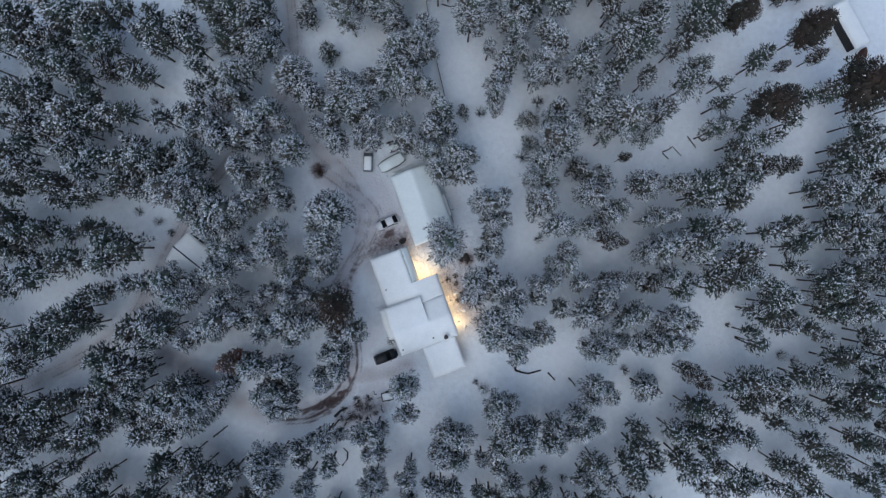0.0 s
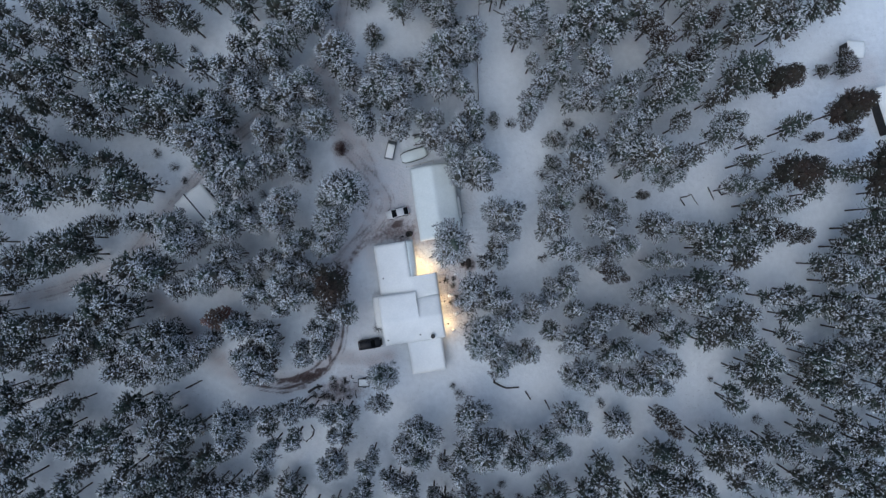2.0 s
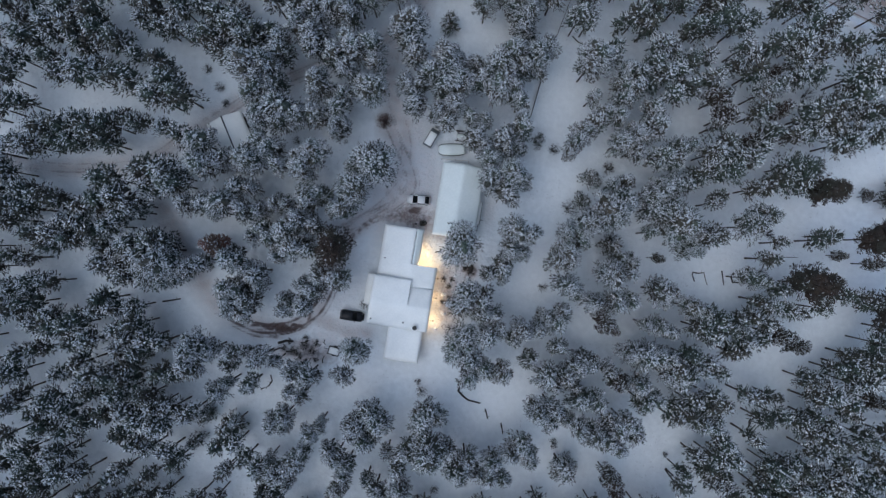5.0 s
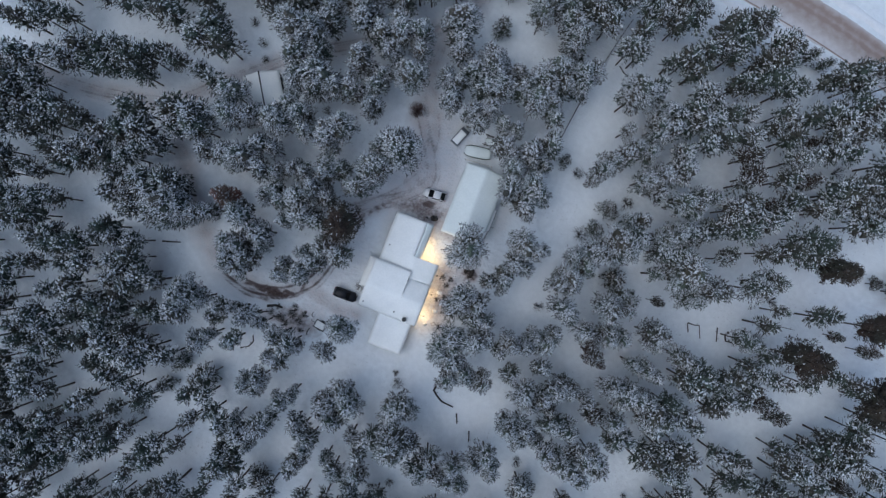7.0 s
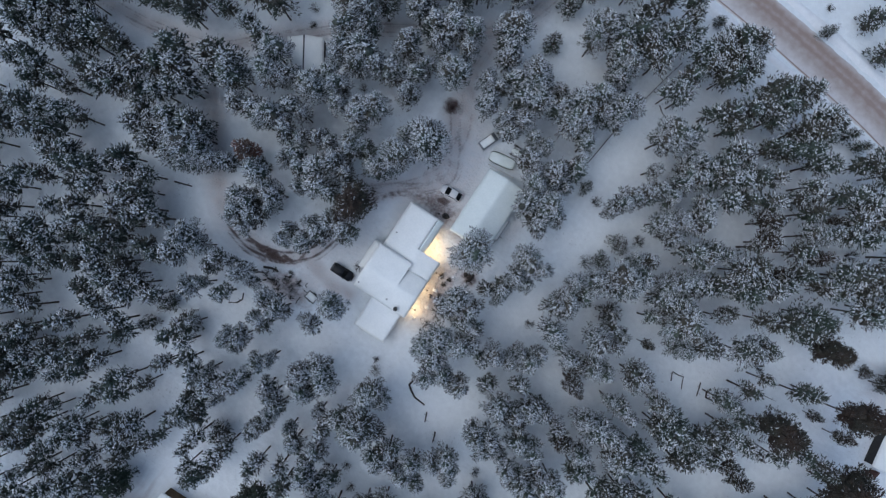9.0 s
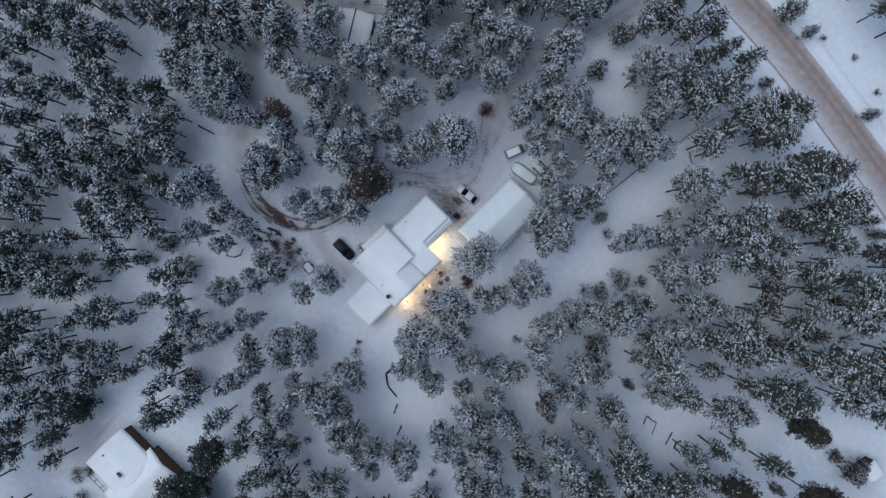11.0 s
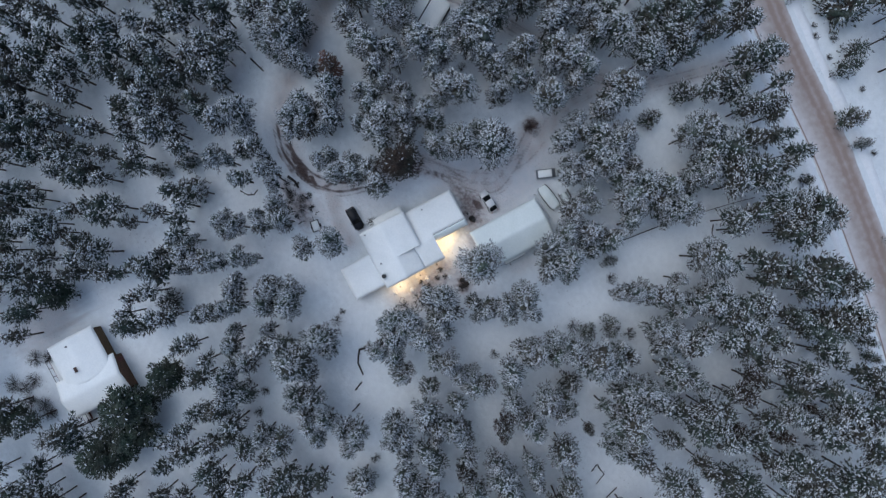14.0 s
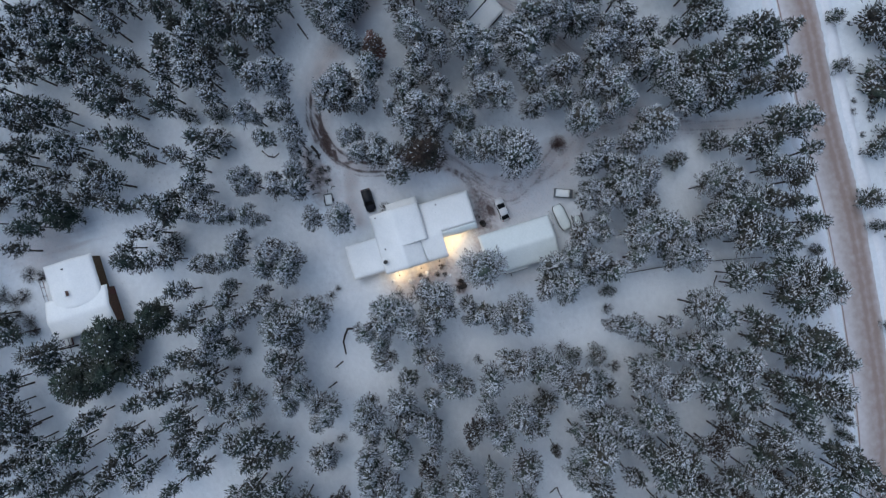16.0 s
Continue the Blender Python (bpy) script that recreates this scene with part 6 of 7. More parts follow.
# ---- lamps on the farmhouse ----
def wall_lamp(x, y, z, facing, power, reach=0.12):
    ob = thing("wall_lamp", pose(x, y, z, 0, 0, facing), "warm glowing outdoor wall lamp under the eaves", "lamp", "lamps on the farmhouse")
    part("bracket", box(bmesh.new(), 0.0, 0.05, -0.05, 0.05, -0.1, 0.1, 0.01), M_BLACKMETAL, ob)
    part("arm", tube(bmesh.new(), (0.03, 0, 0.05), (reach, 0, 0.05), 0.015), M_BLACKMETAL, ob)
    bm = bmesh.new()
    bmesh.ops.create_uvsphere(bm, u_segments=12, v_segments=8, radius=0.09)
    bmesh.ops.translate(bm, verts=bm.verts, vec=(reach, 0, -0.05))
    part("bulb", bm, M_BULB, ob, "glowing warm bulb", True)
    # hood added to hide the bright bulb from above
    part("shade", tube(bmesh.new(), (reach, 0, 0.03), (reach, 0, 0.10), 0.15, 0.05, 14), M_BLACKMETAL, ob, "dark metal hood added over the bulb")
    li = bpy.data.lights.new("wall_lamp_light", "POINT")
    li.energy, li.color, li.shadow_soft_size = power, (1.0, 0.70, 0.36), 0.1
    lo = new("wall_lamp_light", li)
    lo.matrix_basis = pose(x, y, z, 0, 0, facing) @ Matrix.Translation((reach + 0.03, 0, -0.26))


for x, y, z, facing, power, reach in ((-5.17, -1.6, 2.2, 0, 150, 0.12), (-3.4, -4.42, 2.3, 90, 150, 0.12), (-1.62, -6.2, 2.0, 0, 35, 0.7), (-1.62, -10.0, 1.9, 0, 90, 1.0), (-1.62, -14.4, 2.0, 0, 150, 1.1)):
    wall_lamp(x, y, z, facing, power, reach)


# ---- vehicles ----
def loft(sections, mat, name, parent, label=""):
    """A closed body through cross sections, each a list of points of equal number."""
    bm = bmesh.new()
    rings = [[bm.verts.new(p) for p in s] for s in sections]
    n = len(rings[0])
    for a, b in zip(rings[:-1], rings[1:]):
        for k in range(n):
            bm.faces.new((a[k], a[(k + 1) % n], b[(k + 1) % n], b[k]))
    bm.faces.new(rings[0][::-1])
    bm.faces.new(rings[-1])
    return part(name, bm, mat, parent, label, True)


def section(x, w, z0, z1, r=0.18):
    h = w / 2
    return [(x, -h + r * 0.4, z0), (x, h - r * 0.4, z0), (x, h, z0 + r), (x, h, z1 - r), (x, h - r, z1), (x, -h + r, z1), (x, -h, z1 - r), (x, -h, z0 + r)]


def wheel(parent, x, y):
    s = 1 if y > 0 else -1
    w = part("wheel", tube(bmesh.new(), (x, y - 0.02 * s, 0.32), (x, y + 0.03 * s, 0.32), 0.20, 0.18, 16), M_METAL, parent)
    bm = bmesh.new()
    tube(bm, (x, y - 0.20 * s, 0.32), (x, y + 0.0 * s, 0.32), 0.32, 0.32, 20)
    part("tyre", bm, M_TYRE, w)


def quad_plate(parent, pts, mat, name, thick=0.02, label=""):
    bm = bmesh.new()
    n = (Vector(pts[1]) - Vector(pts[0])).cross(Vector(pts[2]) - Vector(pts[0])).normalized() * thick
    a = [bm.verts.new(p) for p in pts]
    b = [bm.verts.new(Vector(p) + n) for p in pts]
    bm.faces.new(a[::-1])
    bm.faces.new(b)
    for k in range(len(pts)):
        k2 = (k + 1) % len(pts)
        bm.faces.new((a[k], a[k2], b[k2], b[k]))
    return part(name, bm, mat, parent, label)


def car(name, m, L, W, paint, label, boxy=False):
    """A car with its nose along local +x."""
    ob = thing(name, m, label, "car")
    h, f = L / 2, W / 2
    if boxy:
        body = [section(-h, W * 0.70, 0.45, 0.95), section(-h + 0.12, W * 0.86, 0.40, 1.03), section(-h + 0.35, W * 0.97, 0.35, 1.06), section(-0.2 * L, W, 0.28, 1.08), section(0.2 * L, W, 0.28, 1.06), section(0.40 * L, W * 0.97, 0.30, 1.02), section(h - 0.35, W * 0.92, 0.34, 0.97), section(h - 0.12, W * 0.78, 0.38, 0.90), section(h, W * 0.60, 0.48, 0.78)]
        x0, x1, x2, x3, zr, zb = -0.47 * L, -0.40 * L, 0.06 * L, 0.22 * L, 1.72, 1.02
    else:
        body = []
        for k in range(15):
            u = k / 7 - 1
            wide = W * (1 - 0.42 * abs(u) ** (4.2 if u < 0 else 3.0))
            top = 0.95 - 0.10 * max(0, u - 0.35) - 0.24 * max(0, abs(u) - 0.86) / 0.14
            body.append(section(u * h, wide, 0.26 + 0.18 * u ** 8, top, 0.14))
        x0, x1, x2, x3, zr, zb = -0.44 * L, -0.26 * L, 0.03 * L, 0.25 * L, 1.43, 0.90
    loft(body, paint, "body", ob)
    t = f * (0.76 if boxy else 0.82)
    cabin_ = [[(x, s * w_, z) for s, w_, z in ((-1, f * 0.93, zb), (1, f * 0.93, zb), (1, w1, z1), (-1, w1, z1))] for x, w1, z1 in ((x0, f * 0.88, zb + 0.03), (x1, t, zr - 0.03), ((x1 + x2) / 2, t, zr), (x2, t, zr - 0.04), (x3, f * 0.86, zb + 0.03))]
    loft(cabin_, M_GLASS, "window_band", ob, "dark glass round the cabin")
    loft([[(x, -t * w_, z - 0.03), (x, t * w_, z - 0.03), (x, t * w_ * 0.9, z + 0.03), (x, -t * w_ * 0.9, z + 0.03)] for x, w_, z in ((x1 - 0.06, 0.86, zr - 0.05), (x1 + 0.12, 0.97, zr - 0.01), ((x1 + x2) / 2, 1.0, zr + 0.01), (x2 - 0.1, 0.97, zr - 0.01), (x2 + 0.08, 0.88, zr - 0.06))], paint, "roof_panel", ob)
    for s in (-1, 1):
        for xa, xb in ((x0, x1), (x3, x2)):
            part("pillar", tube(bmesh.new(), (xa, s * f * 0.84, zb + 0.02), (xb, s * t * 0.92, zr - 0.03), 0.085), paint, ob)
        part("pillar", tube(bmesh.new(), ((x1 + x2) / 2, s * f * 0.93, zb), ((x1 + x2) / 2, s * t, zr - 0.02), 0.035), paint, ob)
    quad_plate(ob, [(x3 - 0.01, -f * 0.76, zb + 0.06), (x3 - 0.01, f * 0.76, zb + 0.06), (x2 + 0.05, t * 0.82, zr - 0.05), (x2 + 0.05, -t * 0.82, zr - 0.05)], M_GLASS, "windscreen", 0.035)
    quad_plate(ob, [(x0 + 0.01, f * 0.68, zb + 0.08), (x0 + 0.01, -f * 0.68, zb + 0.08), (x1 - 0.04, -t * 0.80, zr - 0.05), (x1 - 0.04, t * 0.80, zr - 0.05)], M_GLASS, "rear_window", 0.035)
    for s in (-1, 1):
        for x in (-0.31 * L, 0.31 * L):
            wheel(ob, x, s * (f - 0.02))
        zl = 0.85 if boxy else 0.68
        part("headlight", box(bmesh.new(), h - 0.28, h - 0.10, s * f * 0.62 - 0.16, s * f * 0.62 + 0.16, zl - 0.08, zl + 0.06, 0.03), M_LAMPCLEAR, ob)
        part("tail_light", box(bmesh.new(), -h + 0.0, -h + 0.14, s * f * 0.68 - 0.13, s * f * 0.68 + 0.13, zl, zl + 0.16, 0.03), M_LAMPRED, ob)
        part("mirror", box(bmesh.new(), x3 - 0.38, x3 - 0.2, s * (f + 0.08) - 0.09, s * (f + 0.08) + 0.09, zb + 0.04, zb + 0.18, 0.03), paint, ob)
    part("front_bumper", box(bmesh.new(), h - 0.12, h + 0.05, -f * 0.72, f * 0.72, 0.30, 0.52, 0.05), paint, ob)
    part("rear_bumper", box(bmesh.new(), -h - 0.04, -h + 0.12, -f * 0.80, f * 0.80, 0.32, 0.54, 0.05), paint, ob)
    if boxy:
        for s in (-1, 1):
            part("roof_rail", tube(bmesh.new(), (x1, s * t * 0.82, zr + 0.06), (x2, s * t * 0.82, zr + 0.04), 0.025), M_BLACKMETAL, ob)
    return ob


car("white_car", pose(-7.05, 8.4, 0, 0, 0, 185), 4.6, 1.98, M_SILVERPAINT, "clean white sedan with dark windows parked in the snowy yard")
car("black_suv", pose(-16.3, -16.1, 0, 0, 0, 1), 4.6, 1.95, M_BLACKPAINT, "black sport utility car parked beside the farmhouse", True)


def snowed_van():
    ob = thing("van", pose(-6.45, 20.85, 0, 0, 0, 69), "light van with dark windows and a snow-covered roof", "van")
    loft([section(-2.0, 1.70, 0.4, 1.0, 0.12), section(-1.85, 1.8, 0.3, 1.05, 0.12), section(1.3, 1.8, 0.3, 1.05, 0.12), section(1.95, 1.6, 0.35, 0.85, 0.12)], M_SILVERPAINT, "body", ob)
    loft([section(-2.02, 1.74, 0.9, 1.30, 0.14), section(-1.75, 1.76, 0.9, 1.70, 0.30), section(0.9, 1.76, 0.9, 1.70, 0.30), section(1.65, 1.66, 0.9, 1.12, 0.06)], M_FROST, "window_band", ob, "frosted dark window band")
    part("roof_panel", box(bmesh.new(), -1.78, 0.85, -0.70, 0.70, 1.62, 1.72, 0.03), M_SILVERPAINT, ob)
    snow_sheet("snow_cap", (-1.78, -0.70, 1.72), (0.86, -0.70, 1.72), (0.86, 0.70, 1.72), (-1.78, 0.70, 1.72), 0.16, ob, "cap of snow on the roof", 0.02, 0.2)
    snow_sheet("bonnet_snow", (1.36, -0.74, 1.14), (1.95, -0.66, 0.86), (1.95, 0.66, 0.86), (1.36, 0.74, 1.14), 0.1, ob, "", 0.01, 0.2)
    for s in (-1, 1):
        for x in (-1.2, 1.2):
            wheel(ob, x, s * 0.88)


snowed_van()


def trailer():
    ob = thing("trailer", pose(-18.7, -23.5, 0, 0, 0, -8), "small flat trailer with its bed full of snow", "trailer")
    for x0, x1, y0, y1 in ((-1.1, 1.1, -0.8, -0.72), (-1.1, 1.1, 0.72, 0.8), (-1.1, -1.02, -0.8, 0.8), (1.02, 1.1, -0.8, 0.8)):
        part("side_board", box(bmesh.new(), x0, x1, y0, y1, 0.45, 0.85, 0.01), M_DARKBOARD, ob)
    part("bed", box(bmesh.new(), -1.05, 1.05, -0.75, 0.75, 0.40, 0.48), M_DARKBOARD, ob)
    snow_sheet("snow_fill", (-1.0, -0.7, 0.6), (1.0, -0.7, 0.6), (1.0, 0.7, 0.6), (-1.0, 0.7, 0.6), 0.22, ob, "snow filling the bed", 0.0, 0.2)
    part("drawbar", tube(bmesh.new(), (-1.0, 0.0, 0.42), (-2.1, 0.0, 0.40), 0.05), M_BLACKMETAL, ob)
    for s in (-1, 1):
        wheel(ob, 0.1, s * 0.98)


trailer()


# ---- snow-covered gear north of the barn ----
def snow_mound(name, m, L, W, H, label, category, hull=M_GREENTARP):
    """A covered boat or load: a tapered hull below a rounded load of snow."""
    ob = thing(name, m, label, category)
    secs = []
    for k in range(9):
        u = k / 8 * 2 - 1
        w = W * (1 - 0.30 * abs(u) ** 4)
        secs.append([(u * L / 2, -w * 0.35, 0.15), (u * L / 2, w * 0.35, 0.15), (u * L / 2, w * 0.5, H * 0.7), (u * L / 2, -w * 0.5, H * 0.7)])
    loft(secs, hull, "hull", ob)
    secs = []
    for k in range(13):
        u = k / 12 * 2 - 1
        w = W * (1 - 0.36 * abs(u) ** 4) * 0.92
        top = H * (1.0 + 0.08 * math.sin(5 * u + W) - 0.25 * abs(u) ** 4)
        secs.append([(u * L / 2, w * 0.5 * math.cos(a), H * 0.68 + (top - H * 0.68) * math.sin(a) + 0.03 * noise.noise(Vector((u * 3, a * 2, L)))) for a in [math.pi * i / 8 for i in range(9)]])
    loft(secs, M_ICYSNOW, "snow_cover", ob, "rounded load of snow")
    for x in (-L * 0.3, L * 0.3):
        part("trestle", box(bmesh.new(), x - 0.06, x + 0.06, -W * 0.35, W * 0.35, -0.2, 0.2), M_LOG, ob)
    return ob


snow_mound("covered_boat", pose(-2.2, 19.1, 0, 0, 0, 9), 5.2, 2.4, 1.15, "upturned boat under a smooth load of snow", "boat")
snow_mound("covered_sledge", pose(0.2, 22.0, 0, 0, 0, 2), 3.8, 1.3, 0.8, "timber sledge buried in snow beside the barn", "sledge", M_LOG)
poles = thing("stacked_poles", pose(0.0, 22.9, 0), "dark poles lying on trestles under snow", "timber")
for k, (y, r) in enumerate(((0.0, 0.07), (0.16, 0.06), (-1.85, 0.07))):
    part("pole", tube(bmesh.new(), (-2.0, y, 0.55), (2.1, y + 0.08, 0.5), r, r * 0.8), M_LOG, poles)
for x in (-1.5, 1.5):
    part("trestle", box(bmesh.new(), x - 0.05, x + 0.05, -2.0, 0.3, -0.2, 0.46), M_LOG, poles)
gate = thing("gate_frame", pose(-1.2, 17.1, 0), "white painted metal gate frame by the barn end", "gate")
part("rail", tube(bmesh.new(), (-2.8, -0.1, 1.05), (2.6, 0.35, 1.05), 0.05), M_TRIM, gate)
part("rail", tube(bmesh.new(), (2.6, 0.35, 1.05), (2.6, -0.7, 1.05), 0.05), M_TRIM, gate)
part("lower_rail", tube(bmesh.new(), (-2.8, -0.1, 0.5), (2.6, 0.35, 0.5), 0.04), M_TRIM, gate)
for x, y in ((-2.8, -0.1), (0, 0.13), (2.6, 0.35), (2.6, -0.7)):
    part("post", tube(bmesh.new(), (x, y, -0.3), (x, y, 1.08), 0.05), M_LOG, gate)


# ---- fence between the farm and the open strip ----
def build_fence():
    ob = thing("board_fence", pose(12, 20, 0), "long dark board fence running through the snow", "fence")
    line = spread([(16.6, 54), (15.7, 50.4), (14.3, 43.5), (13.0, 36.4), (11.7, 26), (10.4, 16), (9.9, 10.5)], 2.6)
    post = None
    for k, p in enumerate(line):
        z = ground_z(p.x, p.y)
        if post is None:
            post = part("post", tube(bmesh.new(), (0, 0, -0.4), (0, 0, 1.3), 0.07, 0.06), M_LOG, ob)
        else:
            o = new("post", post.data)
            o.parent = ob
            post = o
        post.matrix_basis = Matrix.Translation((p.x - 12, p.y - 20, z))
        if k + 1 < len(line):
            q = line[k + 1]
            z2 = ground_z(q.x, q.y)
            for h in (0.28, 0.66, 1.04):
                a, b = Vector((p.x - 12, p.y - 20, z + h)), Vector((q.x - 12, q.y - 20, z2 + h))
                n = Vector((-(b - a).y, (b - a).x, 0)).normalized() * 0.03
                up = Vector((0, 0, 0.15))
                quad_plate(ob, [a - up + n, b - up + n, b + up + n, a + up + n], M_LOG, "board", 0.035)


build_fence()


# ---- fallen wood, brush and heaps ----
def log(points, r, label="dark fallen log lying on the snow"):
    x, y = points[0][:2]
    ob = thing("fallen_log", pose(x, y, ground_z(x, y)), label, "log", "fallen logs")
    pts = [(p[0] - x, p[1] - y, (p[2] if len(p) > 2 else 0) + r * 0.7) for p in points]
    v, f = limb(pts, [r * (1 - 0.5 * k / len(pts)) for k in range(len(pts))], 8)
    child("stem", tri_mesh("stem", (v, f), [M_LOG]), ob)
    for k in range(2):
        a, b = Vector(pts[k]), Vector(pts[k + 1])
        c = a.lerp(b, 0.6)
        d = Vector((-(b - a).y, (b - a).x, 0.3)).normalized() * (0.5 if k else -0.4)
        part("stub", tube(bmesh.new(), c, c + d, r * 0.35, r * 0.15, 6), M_LOG, ob)


log([(6.9, -26.2), (6.6, -27.4), (7.6, -28.2), (8.8, -28.9), (11.3, -29.1)], 0.24, "long crooked fallen log lying on open snow")
log([(12.4, -30.0), (12.8, -30.9), (13.2, -31.9)], 0.16, "short straight fallen log on open snow")
log([(-53.6, -19.4), (-52, -18.9), (-50.2, -18.3)], 0.17)
log([(49.0, 1.3), (48.6, 2.1), (48.3, 2.9)], 0.13)
log([(48.3, 3.0), (49.6, 3.0), (50.6, 3.3), (51.0, 2.3), (51.6, 1.0)], 0.12)
log([(54.0, 4.2), (54.4, 2.9), (54.8, 1.5)], 0.13)
log([(56.4, 4.2), (56.0, 3.2), (56.4, 2.3), (57.9, 2.5)], 0.22)
log([(49.2, -36.1, 0.1), (50.9, -37.8, 0.5), (52.5, -39.5, 1.0)], 0.15, "leaning dead stem propped on a pine")
log([(-24.5, -27.8), (-24.5, -26.9), (-23.7, -26.1)], 0.22)
log([(-31.7, -33.3), (-30.3, -32.4), (-29.8, -31.3), (-30.3, -30.2)], 0.16)
log([(-42.6, 29.3), (-40.5, 28.2), (-36.6, 28.4)], 0.16)
log([(-31.0, -25.7, 0.05), (-30, -25.1, 0.1), (-29.1, -24.6, 0.1)], 0.15)
log([(-29.8, -23.8), (-28.4, -23.1), (-26.9, -23.0)], 0.27)
log([(-38.3, -27.3, 0.3), (-35.5, -26, 0.2), (-32.8, -24.7)], 0.13, "leaning dead stem propped on a pine")
log([(17.6, 45.1), (18.9, 44.1), (19.9, 43.8)], 0.12, "thin fallen branch half sunk in snow")
log([(15.9, -32.3), (16.3, -33.3), (16.6, -34.4)], 0.14)
debris = random.Random(23)
for k in range(15):
    x, y, a, ln = debris.uniform(-28.5, -20.5), debris.uniform(-27.5, -22), debris.uniform(0, 6.283), debris.uniform(0.5, 1.5)
    bend = a + debris.uniform(-0.5, 0.5)
    log([(x, y), (x + 0.5 * ln * math.cos(a), y + 0.5 * ln * math.sin(a)), (x + 0.5 * ln * (math.cos(a) + math.cos(bend)), y + 0.5 * ln * (math.sin(a) + math.sin(bend)))], debris.uniform(0.06, 0.14), "short dark broken branch on trodden snow")
log([(62, 9), (65.5, 8.8), (69, 9.3)], 0.08, "thin fallen branch half sunk in snow")
log([(6.6, 40), (7.6, 39), (8.6, 38.3)], 0.10, "thin fallen branch half sunk in snow")


def shrub(x, y, R, H, seed, label="leafless shrub with thin dark twigs", n=26, mat=None):
    rng = random.Random(seed)
    ob = thing("bare_shrub", pose(x, y, ground_z(x, y) - 0.05), label, "shrub", "bare shrubs")
    pieces = []
    for k in range(n):
        a, out = rng.uniform(0, 6.283), R * rng.uniform(0.4, 1.0)
        mid = (out * 0.45 * math.cos(a), out * 0.45 * math.sin(a), H * 0.55)
        tip = (out * math.cos(a + 0.3), out * math.sin(a + 0.3), H * rng.uniform(0.6, 1.0))
        pieces.append(limb([(0.05 * math.cos(a), 0.05 * math.sin(a), 0), mid, tip], [0.03, 0.02, 0.008], 4))
        for j in range(3):
            b = a + rng.uniform(-0.9, 0.9)
            pieces.append(limb([mid, (mid[0] + 0.5 * R * math.cos(b), mid[1] + 0.5 * R * math.sin(b), H * rng.uniform(0.5, 0.95))], [0.014, 0.006], 3))
    child("branchwork", tri_mesh("branchwork", join(pieces), [mat or M_TWIG]), ob)


# leafless shrubs: x, y, radius, height
FARM_SHRUBS = [
    (0.3, -6.2, 0.9, 1.0), (1.4, -7.4, 0.8, 0.9), (1.9, -6.0, 0.7, 0.8), (0.6, -10.6, 0.6, 0.6), (1.8, -9.6, 0.6, 0.6), (-14.1, -13.5, 1.4, 1.3), (3.2, -12.6, 1.6, 2.4), (3.0, -15.6, 1.4, 2.0),
    (-0.6, -28.6, 1.6, 1.6), (-1.6, -26.8, 0.8, 0.9), (-24.6, -23.6, 1.2, 0.8), (-26.6, -24.6, 1.4, 0.8), (-22.2, -22.6, 1.0, 0.7), (-28.8, -24.4, 1.0, 0.8), (-27.8, -23.1, 0.9, 0.6), (-24.6, -22.1, 1.1, 0.6),
    (-23.0, -24.3, 1.0, 0.6), (-25.4, -25.6, 1.1, 0.7), (-22.0, -25.8, 0.8, 0.5),
]
WOODS_SHRUBS = [
    (26.5, -34.5, 1.3, 1.0), (29.8, -38.2, 1.1, 1.2), (-49, 24, 1.4, 1.2), (-52, 27, 1.3, 1.2), (-47.5, 21, 1.0, 1.0), (56, -42, 1.5, 2.2), (58, -44, 1.4, 2.4), (2, -49, 1.2, 2),
    (5, -47, 1.2, 2), (8, -50, 1.3, 2),
]
ROAD_SHRUBS = [
    (20, 79, 0.9, 0.8), (-13.5, 81.5, 1.5, 1.3), (-5.4, 79.8, 1.0, 0.8), (-3.3, 82.5, 1.1, 0.9), (-7.5, 80.5, 0.8, 0.8), (-0.6, 80.2, 0.9, 0.8), (27, 80.5, 1.0, 0.9), (35, 79, 1.1, 0.9),
    (8, 83, 0.9, 0.8), (-6, 84, 1.2, 1.0), (46, 60, 0.8, 0.7), (30, 62.5, 0.8, 0.7),
]
NEIGHBOUR_SHRUBS = [
    (-17.5, -88.6, 2.2, 0.8), (-18.0, -85.9, 2.1, 0.8), (-12.8, -86.5, 2.0, 0.8), (-19.4, -90.1, 2.3, 0.8), (-10.9, -86.2, 1.8, 0.8), (-14.5, -88.8, 2.1, 0.8), (-21.6, -84.0, 2.1, 0.8), (-20.6, -81.5, 1.7, 0.8),
]
for k, (x, y, R, H) in enumerate(FARM_SHRUBS + WOODS_SHRUBS + ROAD_SHRUBS):
    shrub(x, y, R, H, 300 + k)
for k, (x, y, R, H) in enumerate(NEIGHBOUR_SHRUBS):
    shrub(x, y, R, H, 360 + k, "low tangled leafless scrub with dark twigs", 44)


# thin scrub between the pines
SCRUB = [o for o in bpy.data.objects if o.name.split(".")[0] == "bare_shrub"][24:34]
brush = random.Random(31)
for k in range(60):
    px, py, pr = PINES[brush.randrange(len(PINES))]
    a = brush.uniform(0, 6.283)
    x, y = px + (pr + 0.9) * math.cos(a), py + (pr + 0.9) * math.sin(a)
    if math.hypot(x, y) > 80 or (abs(x + 6) < 14 and abs(y + 2) < 28) or abs(y - 72) < 9 or any((x - q[0]) ** 2 + (y - q[1]) ** 2 < (q[2] * 0.8) ** 2 for q in PINES):
        continue
    s = brush.uniform(0.8, 1.5)
    copy_thing(SCRUB[k % len(SCRUB)], Matrix.Translation((x, y, ground_z(x, y) - 0.05)) @ Matrix.Rotation(a, 4, "Z") @ Matrix.Diagonal((s, s, s * 1.3, 1)))


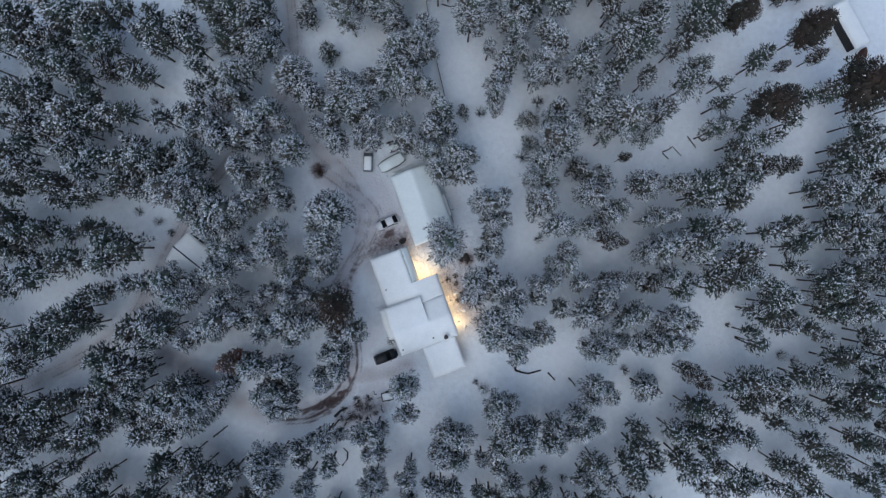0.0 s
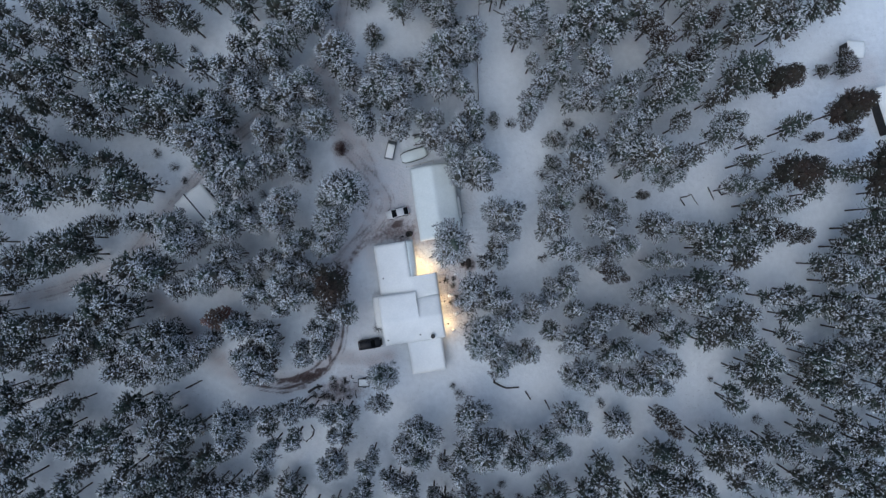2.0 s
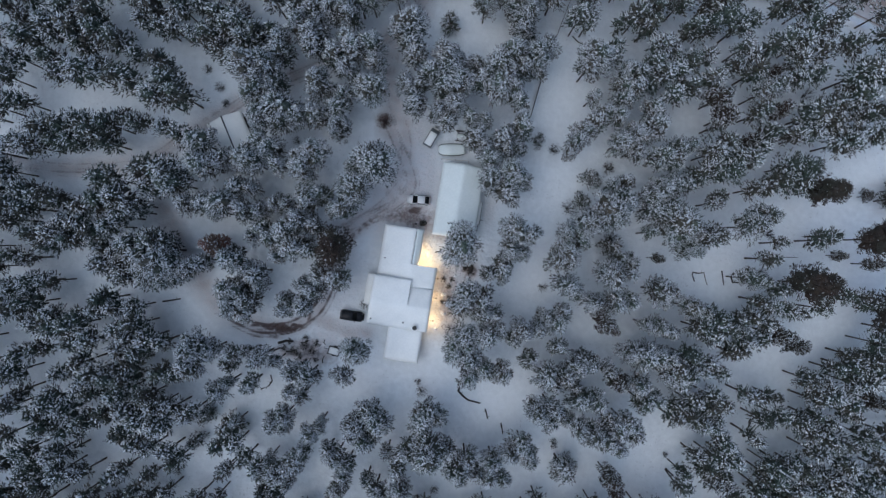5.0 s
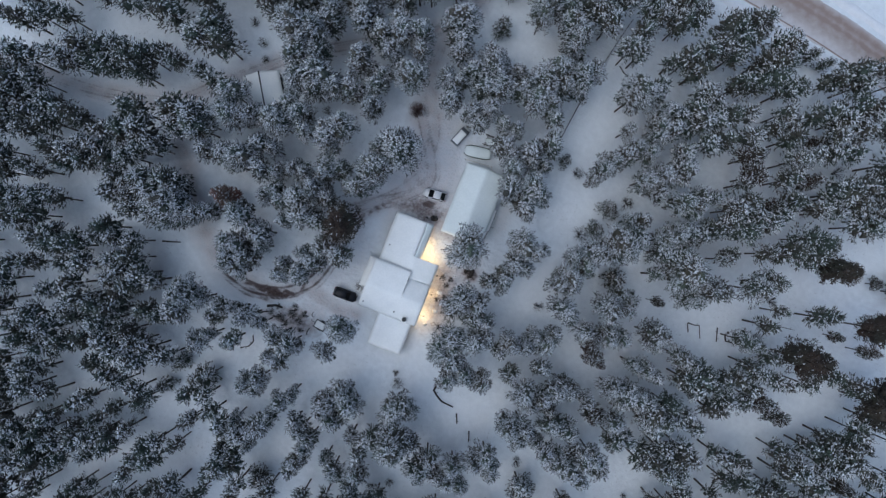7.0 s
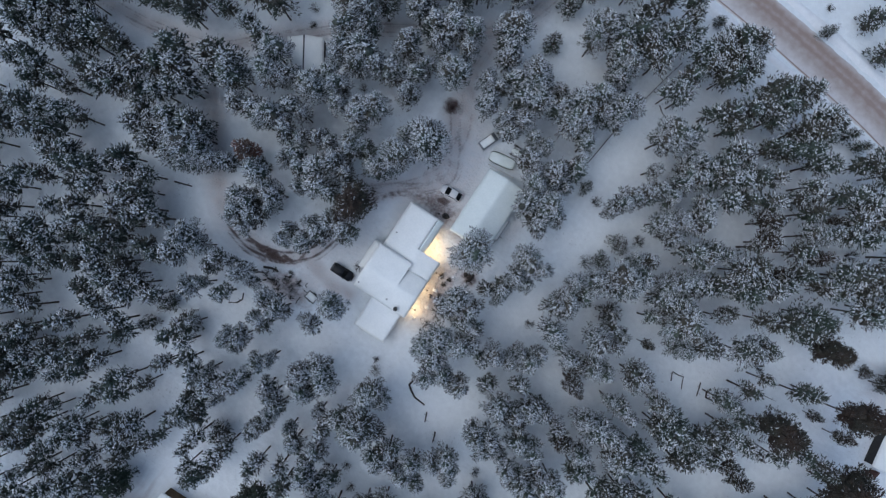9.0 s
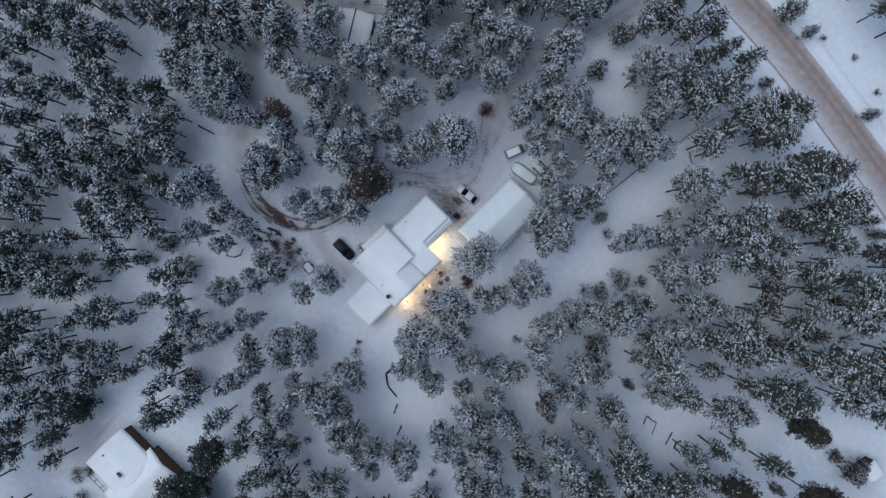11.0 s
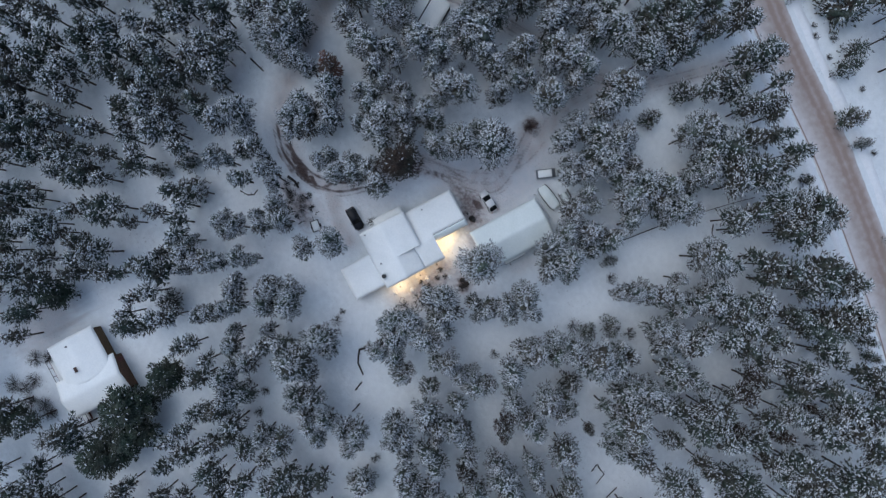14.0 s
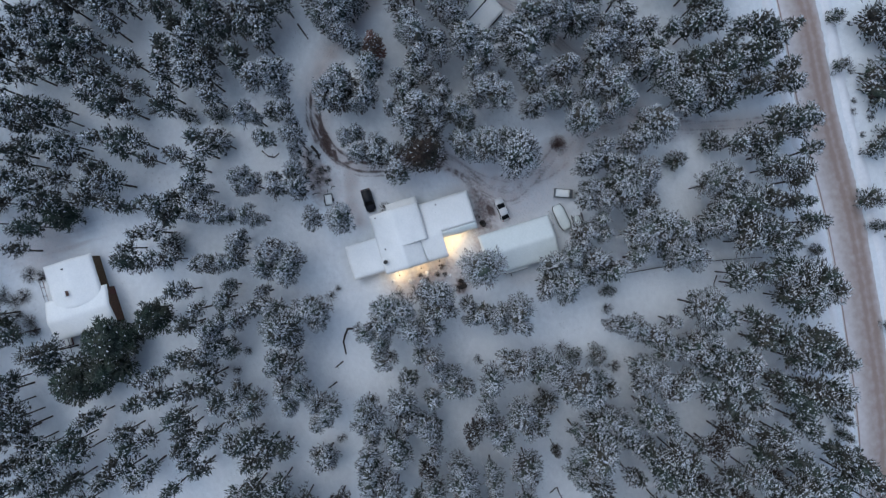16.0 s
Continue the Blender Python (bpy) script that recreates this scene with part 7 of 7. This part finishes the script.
shrub(-16.0, 22.4, 2.0, 2.4, 401, "leafless reddish brown bush beside the lane", 60, M_REDTWIG)


def heap(name, x, y, rx, ry, h, mat, label, category, seed, rot=0):
    """A rough heap lying on the ground."""
    ob = thing(name, pose(x, y, ground_z(x, y) - 0.1, 0, 0, rot), label, category)
    bm = bmesh.new()
    bmesh.ops.create_icosphere(bm, subdivisions=4, radius=1.0)
    for v in bm.verts:
        d = 1 + 0.25 * noise.noise(v.co * 1.7 + Vector((seed, 0, 0))) + 0.14 * noise.noise(v.co * 4.5 + Vector((0, seed, 0)))
        v.co = Vector((v.co.x * rx * d, v.co.y * ry * d, max(0, v.co.z) * h * d))
    part("mass", bm, mat, ob)
    return ob


pile = heap("brush_heap", 5.2, -3.3, 0.5, 0.95, 0.5, M_LOG, "dark brown heap of brush and bark on trodden snow", "heap", 3)
heap("stump", 4.0, -3.4, 0.4, 0.45, 0.7, M_LOG, "dark tree stump beside the brush heap", "stump", 8)
heap("covered_grill", -5.45, 4.05, 0.75, 0.6, 0.9, M_BLACKMETAL, "dark covered grill standing at the yard corner", "grill", 12)
heap("bucket_heap", -6.9, 3.7, 0.25, 0.22, 0.4, M_BLACKMETAL, "small dark bucket on trodden snow", "bucket", 14)
heap("tarp_heap", 90.6, 6.6, 3.0, 1.0, 1.3, M_TARP, "long woodpile under a reddish brown tarpaulin", "woodpile", 21, 38)
heap("parked_sledge", -39.2, 27.6, 1.3, 0.8, 0.9, M_BLACKMETAL, "dark machine parked at the lane edge", "machine", 30, 35)

sticks = random.Random(9)
for k in range(16):
    a, x, y = sticks.uniform(0, 3.14), sticks.uniform(-0.6, 0.5), sticks.uniform(-0.9, 0.9)
    l_ = sticks.uniform(0.35, 0.8)
    part("stick", tube(bmesh.new(), (x - l_ * math.cos(a), y - l_ * math.sin(a), sticks.uniform(0.15, 0.4)), (x + l_ * math.cos(a), y + l_ * math.sin(a), sticks.uniform(0.35, 0.8)), sticks.uniform(0.05, 0.13), 0.04, 6), M_LOG, pile)


# ---- small garden things by the lit east wall ----
def plant_mound(x, y, r, seed):
    ob = heap("plant_mound", x, y, r, r * 0.85, r * 0.9, M_SNOW, "low garden plant buried under lamplit snow", "plant", seed)
    tagged(ob, group="garden plants by the wall")
    rng = random.Random(seed)
    pieces = []
    for k in range(14):
        a, out = rng.uniform(0, 6.283), r * rng.uniform(0.5, 1.1)
        pieces.append(limb([(0, 0, 0.1), (out * 0.6 * math.cos(a), out * 0.6 * math.sin(a), r * 0.9), (out * math.cos(a), out * math.sin(a), r * rng.uniform(0.8, 1.3))], [0.02, 0.015, 0.006], 3))
    child("stems", tri_mesh("stems", join(pieces), [M_TWIG]), ob)


for k, (x, y, r) in enumerate(((1.2, -12.9, 0.5), (0.3, -16.0, 0.4), (0.7, -9.2, 0.55), (2.6, -9.8, 0.45), (2.4, -5.2, 0.4))):
    plant_mound(x, y, r, 500 + k)


def garden_frame(x, y, turn):
    ob = thing("garden_frame", pose(x, y, ground_z(x, y), 0, 0, turn), "pale wooden garden frame leaning in the snow", "frame", "garden frames")
    for y_ in (-0.4, 0.4):
        part("leg", tube(bmesh.new(), (-0.6, y_, -0.1), (0.6, y_ * 0.9, 0.75), 0.035), M_BOARD, ob)
    part("crossbar", tube(bmesh.new(), (0.6, -0.42, 0.75), (0.6, 0.42, 0.75), 0.035), M_BOARD, ob)


garden_frame(2.0, -15.5, 135)
garden_frame(4.0, -13.9, 165)
